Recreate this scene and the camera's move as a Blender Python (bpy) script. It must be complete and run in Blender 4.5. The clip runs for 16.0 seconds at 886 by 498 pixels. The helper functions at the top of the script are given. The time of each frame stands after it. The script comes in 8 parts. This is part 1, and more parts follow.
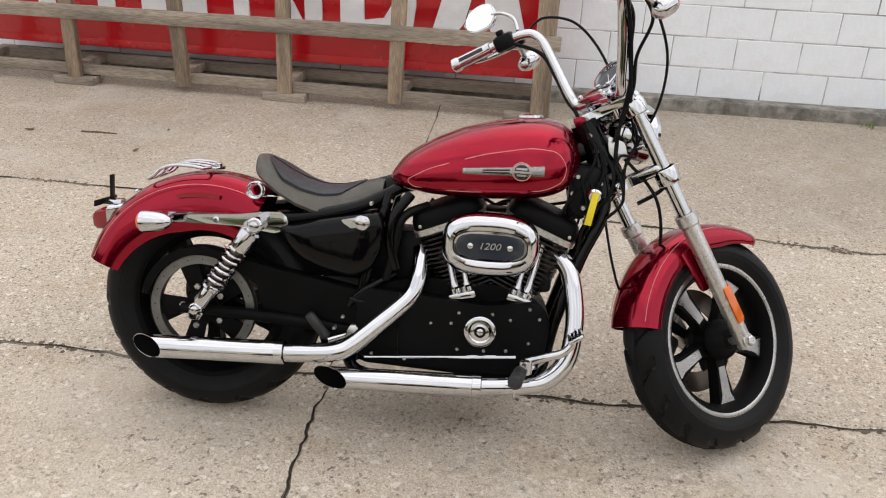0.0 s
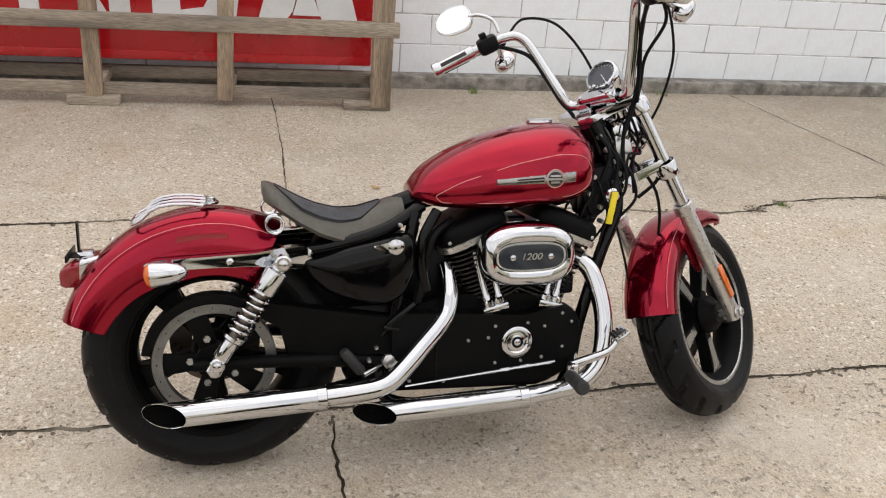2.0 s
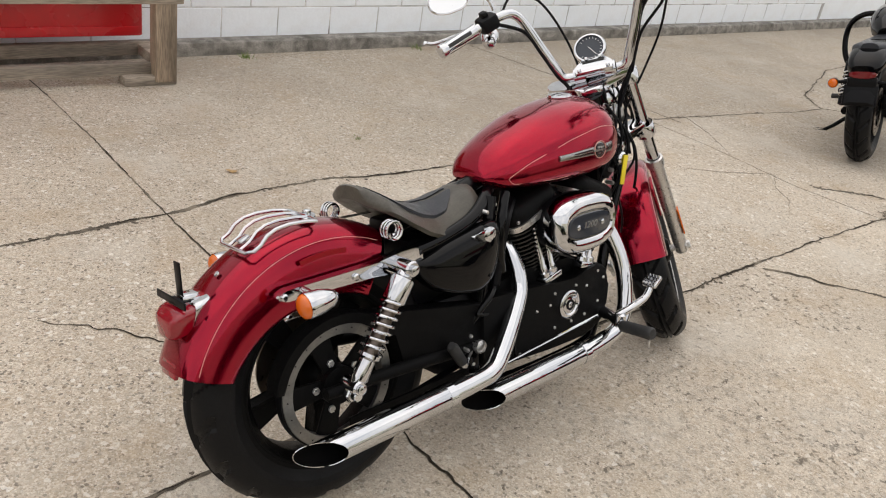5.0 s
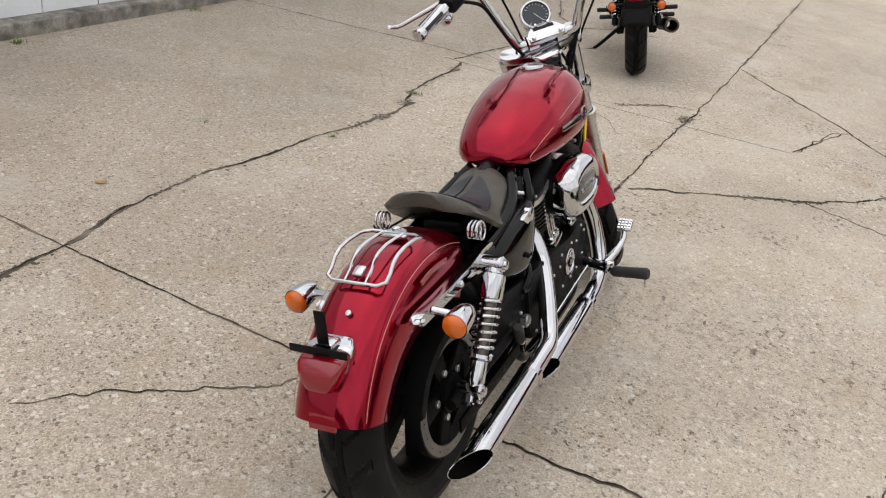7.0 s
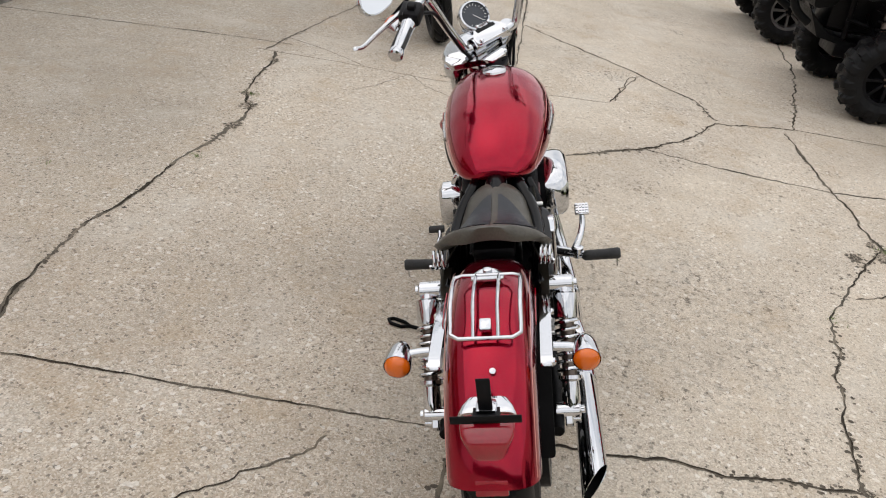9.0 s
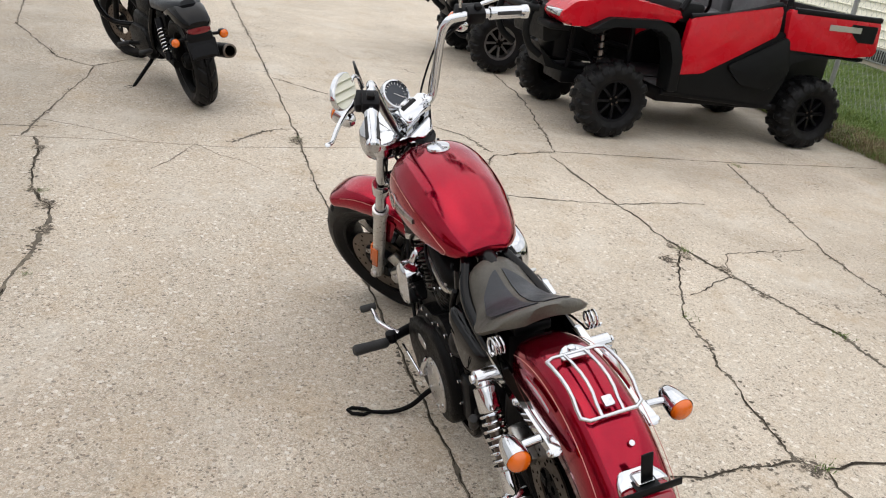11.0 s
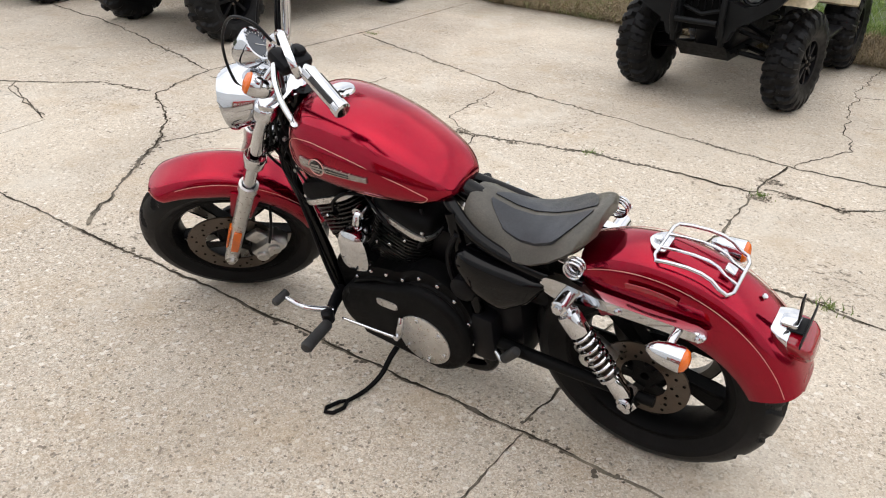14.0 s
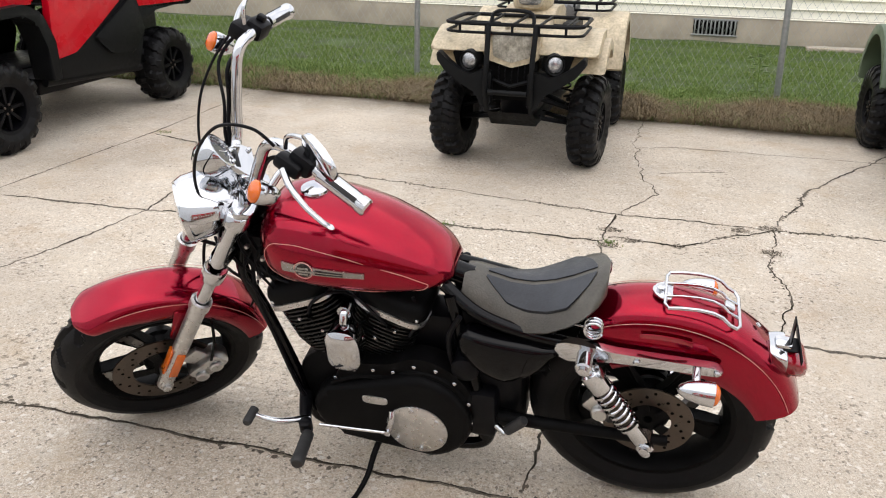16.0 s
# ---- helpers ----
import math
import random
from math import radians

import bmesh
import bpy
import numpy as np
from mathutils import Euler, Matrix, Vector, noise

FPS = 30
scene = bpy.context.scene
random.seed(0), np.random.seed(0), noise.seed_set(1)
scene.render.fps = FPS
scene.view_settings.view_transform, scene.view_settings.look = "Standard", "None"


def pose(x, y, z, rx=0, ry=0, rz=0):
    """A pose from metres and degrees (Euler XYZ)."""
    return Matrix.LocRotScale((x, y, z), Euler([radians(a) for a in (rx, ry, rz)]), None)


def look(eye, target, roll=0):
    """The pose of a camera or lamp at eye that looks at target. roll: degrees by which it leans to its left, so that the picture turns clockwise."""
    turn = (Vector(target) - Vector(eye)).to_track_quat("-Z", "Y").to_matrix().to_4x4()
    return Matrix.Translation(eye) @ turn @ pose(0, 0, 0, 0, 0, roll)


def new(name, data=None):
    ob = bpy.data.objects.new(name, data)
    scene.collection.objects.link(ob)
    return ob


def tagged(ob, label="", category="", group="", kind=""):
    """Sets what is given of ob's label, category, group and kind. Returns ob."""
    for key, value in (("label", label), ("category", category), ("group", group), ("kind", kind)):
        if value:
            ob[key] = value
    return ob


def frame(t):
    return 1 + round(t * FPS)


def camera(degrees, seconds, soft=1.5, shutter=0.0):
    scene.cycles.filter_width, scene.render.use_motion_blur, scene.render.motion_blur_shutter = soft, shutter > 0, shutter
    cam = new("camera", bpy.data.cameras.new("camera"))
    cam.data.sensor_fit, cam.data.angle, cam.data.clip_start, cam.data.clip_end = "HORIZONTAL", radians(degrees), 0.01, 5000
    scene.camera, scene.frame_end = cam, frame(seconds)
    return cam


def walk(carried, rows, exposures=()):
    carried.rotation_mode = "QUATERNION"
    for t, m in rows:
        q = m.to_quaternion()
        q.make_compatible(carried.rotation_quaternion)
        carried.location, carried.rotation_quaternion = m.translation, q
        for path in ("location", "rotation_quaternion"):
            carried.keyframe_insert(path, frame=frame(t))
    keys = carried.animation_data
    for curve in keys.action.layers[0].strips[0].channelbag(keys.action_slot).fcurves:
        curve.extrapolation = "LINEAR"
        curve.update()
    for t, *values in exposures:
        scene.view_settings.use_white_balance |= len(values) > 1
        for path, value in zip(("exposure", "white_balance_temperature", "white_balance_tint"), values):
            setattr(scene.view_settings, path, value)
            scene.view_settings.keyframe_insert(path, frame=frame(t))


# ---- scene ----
cam = camera(56.2, 16.0, soft=1.1)
K = 1.05  # metres to one unit of the plan
PATH = [
    (0, (0.0762, 0.0410, 1.4895), (-0.0610, 1.7486, 0.6571), 2.3),
    (0.5, (-0.1029, 0.0695, 1.5124), (-0.0295, 1.7924, 0.7038), 3.6),
    (1, (-0.3476, 0.0733, 1.5190), (-0.1190, 1.7857, 0.7171), 4.8),
    (1.5, (-0.5448, 0.0990, 1.5190), (-0.1990, 1.7781, 0.6895), 5.1),
    (2, (-0.6924, 0.2133, 1.5124), (-0.2114, 1.8476, 0.6600), 5.0),
    (2.5, (-0.8200, 0.3114, 1.5181), (-0.1781, 1.8848, 0.6571), 6.0),
    (3, (-1.0076, 0.3752, 1.5038), (-0.2343, 1.8695, 0.6114), 6.0),
    (3.5, (-1.1971, 0.4352, 1.4981), (-0.3171, 1.8638, 0.5971), 6.8),
    (3.7, (-1.2476, 0.4619, 1.4971), (-0.3267, 1.8733, 0.6086), 7.2),
    (5.8, (-1.9086, 1.0429, 1.4695), (-0.5571, 2.0429, 0.5762), 9.7),
    (6, (-1.9448, 1.1219, 1.4771), (-0.5638, 2.0714, 0.5724), 9.5),
    (6.5, (-2.0219, 1.2886, 1.4848), (-0.5410, 2.0733, 0.5800), 9.9),
    (7, (-2.1457, 1.4600, 1.4886), (-0.5857, 2.0800, 0.5876), 9.6),
    (7.5, (-2.2229, 1.5867, 1.4829), (-0.6238, 2.0800, 0.5733), 9.8),
    (8, (-2.2295, 1.8000, 1.4714), (-0.5981, 2.1629, 0.5571), 9.6),
    (8.2, (-2.2286, 1.8838, 1.4781), (-0.5848, 2.1771, 0.5600), 9.6),
    (10.3, (-2.1362, 2.7190, 1.5248), (-0.4457, 2.3248, 0.7410), 8.4),
    (10.5, (-2.1114, 2.7971, 1.5219), (-0.4295, 2.3276, 0.7619), 8.8),
    (11, (-2.0676, 3.0267, 1.5210), (-0.4448, 2.3552, 0.7829), 8.7),
    (11.5, (-1.9752, 3.2067, 1.5000), (-0.4429, 2.3790, 0.7276), 8.3),
    (12, (-1.8171, 3.3438, 1.4990), (-0.4114, 2.3486, 0.6838), 7.0),
    (12.5, (-1.6981, 3.5143, 1.4867), (-0.4410, 2.3695, 0.6276), 4.9),
    (13, (-1.5781, 3.6286, 1.4810), (-0.4505, 2.3857, 0.5790), 2.9),
    (13.5, (-1.3943, 3.6686, 1.4695), (-0.3448, 2.3629, 0.5629), 0.9),
    (14, (-1.2162, 3.7305, 1.4695), (-0.2857, 2.3219, 0.5867), 1.4),
    (14.5, (-1.0676, 3.8362, 1.4638), (-0.3295, 2.3086, 0.5971), 1.4),
    (15, (-0.9524, 3.9267, 1.4657), (-0.3143, 2.3343, 0.6381), 0.4),
    (15.5, (-0.8010, 3.9495, 1.4629), (-0.2314, 2.3019, 0.6962), -0.1),
    (16, (-0.6581, 3.9857, 1.4781), (-0.2267, 2.2724, 0.7667), 0.8),
]
walk(cam, [(t, look(K * Vector(eye), K * Vector(target), roll)) for t, eye, target, roll in PATH],
     [(0, 0.14, 6570, 13), (3.5, 0.13, 6780, 12), (7, -0.08, 6540, 12), (10.5, 0.12, 6430, 11), (13, 0.40, 6390, 11), (16, 0.41, 6380, 13)])

# ---- light ----
world = bpy.data.worlds.new("sky")
scene.world = world
world.use_nodes = True
wn = world.node_tree.nodes
sky = wn.new("ShaderNodeTexSky")
sky.sky_type = "NISHITA"
sky.sun_disc = False
SUN_EL, SUN_AZ = 66.0, 12.0
sky.sun_elevation, sky.sun_rotation = radians(SUN_EL), radians(SUN_AZ)
sky.air_density, sky.dust_density, sky.ozone_density = 1.0, 4.0, 1.0
soften = wn.new("ShaderNodeMixRGB")
soften.inputs[0].default_value = 0.80
# broken cloud all over the sky
cloud = wn.new("ShaderNodeTexNoise")
cloud.inputs["Scale"].default_value, cloud.inputs["Detail"].default_value, cloud.inputs["Roughness"].default_value = 2.6, 7.0, 0.55
where = wn.new("ShaderNodeTexCoord")
world.node_tree.links.new(where.outputs["Generated"], cloud.inputs["Vector"])
tone = wn.new("ShaderNodeValToRGB")
tone.color_ramp.elements[0].position, tone.color_ramp.elements[1].position = 0.36, 0.66
tone.color_ramp.elements[0].color, tone.color_ramp.elements[1].color = (0.66, 0.69, 0.73, 1), (1.02, 1.0, 0.97, 1)
world.node_tree.links.new(cloud.outputs["Fac"], tone.inputs[0])
bright = wn.new("ShaderNodeMixRGB")
bright.blend_type = "MULTIPLY"
bright.inputs[0].default_value = 1.0
bright.inputs[2].default_value = (14.5, 14.5, 14.45, 1)
# an overcast dome, brighter overhead than near the horizon
up_ = wn.new("ShaderNodeSeparateXYZ")
world.node_tree.links.new(where.outputs["Generated"], up_.inputs[0])
dome = wn.new("ShaderNodeMapRange")
dome.inputs[1].default_value, dome.inputs[2].default_value, dome.inputs[3].default_value, dome.inputs[4].default_value = 0.0, 0.85, 0.95, 1.10
world.node_tree.links.new(up_.outputs[2], dome.inputs[0])
domed = wn.new("ShaderNodeMixRGB")
domed.blend_type = "MULTIPLY"
domed.inputs[0].default_value = 1.0
world.node_tree.links.new(tone.outputs[0], domed.inputs[1])
world.node_tree.links.new(dome.outputs[0], domed.inputs[2])
world.node_tree.links.new(domed.outputs[0], bright.inputs[1])
world.node_tree.links.new(bright.outputs[0], soften.inputs[2])
world.node_tree.links.new(sky.outputs[0], soften.inputs[1])
world.node_tree.links.new(soften.outputs[0], wn["Background"].inputs[0])
wn["Background"].inputs[1].default_value = 0.1
sun = new("sun", bpy.data.lights.new("sun", "SUN"))
sun.data.energy, sun.data.angle, sun.data.color = 0.75, radians(118), (1.0, 0.96, 0.90)
sd = Vector((math.sin(radians(SUN_AZ)) * math.cos(radians(SUN_EL)), math.cos(radians(SUN_AZ)) * math.cos(radians(SUN_EL)), math.sin(radians(SUN_EL))))
sun.matrix_world = look(sd * 30, (0, 0, 0))


# ---- materials ----
def mat(name, base, rough=0.5, metal=0.0, coat=0.0, var=0.12, scale=12.0, fine=180.0, bump=0.0, bump_scale=300.0, alpha=1.0,
        transmission=0.0, tint=None, stain=0.0, stain_scale=2.0, stain_col=None, rough_var=0.08, island=False, stretch=None, spec=0.5):
    m = bpy.data.materials.new(name)
    m.use_nodes = True
    nt = m.node_tree
    n, l = nt.nodes, nt.links
    p = n["Principled BSDF"]
    p.inputs["Roughness"].default_value = rough
    p.inputs["Metallic"].default_value = metal
    p.inputs["Coat Weight"].default_value = coat
    p.inputs["Specular IOR Level"].default_value = spec
    p.inputs["Coat Roughness"].default_value = 0.025
    p.inputs["Transmission Weight"].default_value = transmission
    co = n.new("ShaderNodeTexCoord")
    src = co.outputs["Object"]
    if stretch:
        mp = n.new("ShaderNodeMapping")
        mp.inputs["Scale"].default_value = stretch
        l.new(src, mp.inputs[0])
        src = mp.outputs[0]

    def noisy(sc, det=4.0):
        t = n.new("ShaderNodeTexNoise")
        t.inputs["Scale"].default_value = sc
        t.inputs["Detail"].default_value = det
        l.new(src, t.inputs["Vector"])
        return t.outputs["Fac"]

    def ramp(fac, lo, hi, a, b):
        r = n.new("ShaderNodeMapRange")
        r.inputs[1].default_value, r.inputs[2].default_value, r.inputs[3].default_value, r.inputs[4].default_value = lo, hi, a, b
        l.new(fac, r.inputs[0])
        return r.outputs[0]

    def mul(colour, fac):
        x = n.new("ShaderNodeMixRGB")
        x.blend_type = "MULTIPLY"
        x.inputs[0].default_value = 1.0
        l.new(colour, x.inputs[1])
        l.new(fac, x.inputs[2])
        return x.outputs[0]

    rgb = n.new("ShaderNodeRGB")
    rgb.outputs[0].default_value = (*base, 1)
    col = rgb.outputs[0]
    if var:
        col = mul(col, ramp(noisy(scale), 0.3, 0.7, 1 - var, 1 + var))
        col = mul(col, ramp(noisy(fine, 2.0), 0.3, 0.7, 1 - var * 0.7, 1 + var * 0.7))
    if island:
        g = n.new("ShaderNodeObjectInfo")
        col = mul(col, ramp(g.outputs["Random"], 0, 1, 0.72, 1.2))
    if stain:
        x = n.new("ShaderNodeMixRGB")
        l.new(ramp(noisy(stain_scale, 6.0), 0.5, 0.75, 0, stain), x.inputs[0])
        l.new(col, x.inputs[1])
        x.inputs[2].default_value = (*(stain_col or [c * 0.4 for c in base]), 1)
        col = x.outputs[0]
    l.new(col, p.inputs["Base Color"])
    if rough_var:
        l.new(ramp(noisy(scale * 3), 0.3, 0.7, max(0, rough - rough_var), min(1, rough + rough_var)), p.inputs["Roughness"])
    if bump:
        b = n.new("ShaderNodeBump")
        b.inputs["Strength"].default_value = bump
        b.inputs["Distance"].default_value = 0.004
        l.new(noisy(bump_scale, 3.0), b.inputs["Height"])
        l.new(b.outputs[0], p.inputs["Normal"])
    return m


RED = mat("candy_red_paint", (0.29, 0.0011, 0.018), 0.14, 0.88, 0.45, spec=0.1, var=0.05, scale=3, fine=900, rough_var=0.03)
CHROME = mat("chrome", (0.59, 0.60, 0.62), 0.05, 1.0, var=0.02, rough_var=0.03, scale=20)
SILVER = mat("cast_aluminium", (0.58, 0.57, 0.555), 0.32, 0.9, var=0.08, scale=40, bump=0.06, bump_scale=900)
MACHINED = mat("machined_aluminium", (0.60, 0.60, 0.59), 0.30, 1.0, var=0.03, scale=60, rough_var=0.03)
DISC = mat("brake_steel", (0.13, 0.108, 0.092), 0.34, 1.0, var=0.06, scale=25, stain=0.5, stain_scale=12, stain_col=(0.15, 0.10, 0.075))
GLOSS = mat("gloss_black_paint", (0.002, 0.002, 0.0025), 0.045, 0.0, 0.06, spec=0.17, var=0.1, rough_var=0.02)
SATIN = mat("wrinkle_black_paint", (0.0035, 0.0035, 0.0037), 0.46, 0.0, spec=0.08, var=0.2, bump=0.25, bump_scale=700)
FIN = mat("finned_black_enamel", (0.006, 0.006, 0.006), 0.30, 0.0, spec=0.45, var=0.2, bump=0.05)
BLACK = mat("black_plastic", (0.004, 0.004, 0.005), 0.42, 0.0, spec=0.14, var=0.2, bump=0.05)
RUBBER = mat("tyre_rubber", (0.0075, 0.0075, 0.008), 0.42, 0.0, spec=0.13, var=0.25, scale=9, bump=0.10, bump_scale=500, stain=0.3, stain_scale=5, stain_col=(0.012, 0.0115, 0.011))
GRIP = mat("grip_rubber", (0.02, 0.02, 0.02), 0.6, var=0.2, bump=0.2, bump_scale=400)
LEATHER = mat("worn_dark_leather", (0.060, 0.054, 0.042), 0.38, var=0.22, scale=14, bump=0.20, bump_scale=260, stain=0.45, stain_scale=7, stain_col=(0.092, 0.087, 0.068))
INSERT = mat("smooth_black_leather", (0.024, 0.027, 0.033), 0.36, var=0.2, bump=0.15, bump_scale=350, spec=0.35)
AMBER = mat("amber_lens", (0.66, 0.125, 0.003), 0.18, 0.0, 0.6, var=0.08, fine=60, rough_var=0.02)
REDLENS = mat("red_lens", (0.25, 0.003, 0.012), 0.12, 0.0, 0.6, var=0.08, rough_var=0.02)
CREAM = mat("cream_stripe", (0.55, 0.25, 0.21), 0.3, 0.0, 0.6, var=0.05)
YELLOW = mat("yellow_tag", (0.75, 0.60, 0.02), 0.5, var=0.06)
GLASSY = mat("dial_face", (0.03, 0.035, 0.045), 0.12, 0.0, 0.35, spec=0.35, var=0.05, rough_var=0.02)
MIRROR = mat("mirror_glass", (0.78, 0.80, 0.82), 0.01, 1.0, var=0.0, rough_var=0.0)
# soot, black plastic, and the shade of holes put into the colour
HOLE = mat("soot_and_recess_black", (0.003, 0.003, 0.003), 0.9, var=0.1, spec=0.05)
WHITE = mat("white_paint", (0.74, 0.74, 0.73), 0.5, var=0.06)


# ---- mesh helpers ----
def ident():
    return Matrix.Identity(4)


def part(name, bm, material, parent=None, label="", m=None, angle=38, flat=False):
    if m is not None:
        bmesh.ops.transform(bm, matrix=m, verts=bm.verts)
    bmesh.ops.recalc_face_normals(bm, faces=bm.faces)
    me = bpy.data.meshes.new(name)
    bm.to_mesh(me)
    bm.free()
    if not flat:
        for f in me.polygons:
            f.use_smooth = True
        me.set_sharp_from_angle(angle=radians(angle))
    me.materials.append(material)
    ob = new(name, me)
    if parent is not None:
        ob.parent = parent
    if label:
        tagged(ob, label)
    return ob


def box(bm, c, s, bevel=0.0, m=None, seg=2):
    g = bmesh.ops.create_cube(bm, size=1.0, matrix=(m or ident()) @ Matrix.Translation(c) @ Matrix.Diagonal((*s, 1)))
    if bevel:
        ed = list({e for v in g["verts"] for e in v.link_edges})
        bmesh.ops.bevel(bm, geom=ed, offset=bevel, segments=seg, profile=0.5, affect="EDGES")
    return bm


def curve(pts, n=8):
    """Catmull-Rom points through pts."""
    P = [Vector(p) for p in pts]
    if len(P) < 3:
        return P
    out = []
    for i in range(len(P) - 1):
        a, b, c, d = P[max(i - 1, 0)], P[i], P[i + 1], P[min(i + 2, len(P) - 1)]
        for k in range(n):
            t = k / n
            out.append(0.5 * ((2 * b) + (c - a) * t + (2 * a - 5 * b + 4 * c - d) * t * t + (3 * b - a - 3 * c + d) * t ** 3))
    return out + [P[-1]]


def tube(bm, pts, r, seg=12, caps=True, closed=False, squash=None):
    P = [Vector(p) for p in pts]
    R = r if isinstance(r, (list, tuple)) else [r] * len(P)
    if len(R) != len(P):
        R = [R[0] + (R[-1] - R[0]) * i / (len(P) - 1) for i in range(len(P))]
    rings, up = [], None
    for i, p in enumerate(P):
        if closed:
            d = (P[(i + 1) % len(P)] - P[i - 1]).normalized()
        else:
            d = (P[min(i + 1, len(P) - 1)] - P[max(i - 1, 0)]).normalized()
        if up is None:
            up = d.orthogonal().normalized()
        up = (up - d * up.dot(d)).normalized()
        side = d.cross(up)
        rings.append([bm.verts.new(p + (up * math.cos(a) + side * math.sin(a)) * R[i]) for a in (2 * math.pi * k / seg for k in range(seg))])
    n = len(rings)
    for i in range(n if closed else n - 1):
        a, b = rings[i], rings[(i + 1) % n]
        for k in range(seg):
            bm.faces.new((a[k], a[(k + 1) % seg], b[(k + 1) % seg], b[k]))
    if caps and not closed:
        bm.faces.new(rings[0][::-1])
        bm.faces.new(rings[-1])
    return bm


def lathe(bm, prof, m=None, seg=32, closed=False):
    """prof: (radius, height) turned round the local z of m."""
    m = m or ident()
    rings = []
    for r, h in prof:
        if r < 1e-6:
            rings.append([bm.verts.new(m @ Vector((0, 0, h)))])
        else:
            rings.append([bm.verts.new(m @ Vector((r * math.cos(a), r * math.sin(a), h))) for a in (2 * math.pi * k / seg for k in range(seg))])
    pairs = list(zip(rings, rings[1:] + rings[:1])) if closed else list(zip(rings, rings[1:]))
    for a, b in pairs:
        for k in range(seg):
            j = (k + 1) % seg
            if len(a) == 1 and len(b) == 1:
                continue
            if len(a) == 1:
                bm.faces.new((a[0], b[k], b[j]))
            elif len(b) == 1:
                bm.faces.new((a[k], b[0], a[j]))
            else:
                bm.faces.new((a[k], b[k], b[j], a[j]))
    return bm


def disc(bm, r, h, m=None, seg=32, bev=0.003):
    """A round plate of height h on the local z of m, its rim eased."""
    return lathe(bm, [(0, 0), (r - bev, 0), (r, bev), (r, h - bev), (r - bev, h), (0, h)], m, seg)


def loft(bm, rings, caps=True, closed=True):
    V = [[bm.verts.new(p) for p in ring] for ring in rings]
    n = len(V[0])
    for a, b in zip(V, V[1:]):
        for k in range(n if closed else n - 1):
            j = (k + 1) % n
            bm.faces.new((a[k], a[j], b[j], b[k]))
    if caps:
        bm.faces.new(V[0][::-1])
        bm.faces.new(V[-1])
    return bm


def slab(bm, outline, y0, y1, bevel=0.0, m=None, seg=2):
    """An outline in the local x-z plane, given depth from y0 to y1."""
    m = m or ident()
    a = [bm.verts.new(m @ Vector((x, y0, z))) for x, z in outline]
    b = [bm.verts.new(m @ Vector((x, y1, z))) for x, z in outline]
    n = len(a)
    fs = [bm.faces.new(a), bm.faces.new(b[::-1])]
    for k in range(n):
        fs.append(bm.faces.new((a[k], a[(k + 1) % n], b[(k + 1) % n], b[k])))
    if bevel:
        ed = [e for f in fs[:2] for e in f.edges]
        bmesh.ops.bevel(bm, geom=list(set(ed)), offset=bevel, segments=seg, profile=0.5, affect="EDGES")
    return bm


def oval(cx, cz, w, h, n=32, p=2.4):
    out = []
    for k in range(n):
        a = 2 * math.pi * k / n
        c, s = math.cos(a), math.sin(a)
        out.append((cx + w / 2 * math.copysign(abs(c) ** (2 / p), c), cz + h / 2 * math.copysign(abs(s) ** (2 / p), s)))
    return out


def rounded(pts, r=0.02, n=4):
    """A closed outline with its corners rounded."""
    out = []
    N = len(pts)
    for i in range(N):
        a, b, c = Vector(pts[i - 1]), Vector(pts[i]), Vector(pts[(i + 1) % N])
        u, v = (a - b), (c - b)
        q = min(r, u.length * 0.45, v.length * 0.45)
        s, e = b + u.normalized() * q, b + v.normalized() * q
        for k in range(n + 1):
            t = k / n
            out.append(tuple((1 - t) ** 2 * s + 2 * t * (1 - t) * b + t * t * e))
    return out


AY = Matrix.Rotation(radians(-90), 4, "X")   # local z to +y
AYR = Matrix.Rotation(radians(90), 4, "X")   # local z to -y
AX = Matrix.Rotation(radians(90), 4, "Y")    # local z to +x


def along(a, b):
    """A pose at a whose z runs to b."""
    a, b = Vector(a), Vector(b)
    return Matrix.Translation(a) @ (b - a).to_track_quat("Z", "Y").to_matrix().to_4x4()


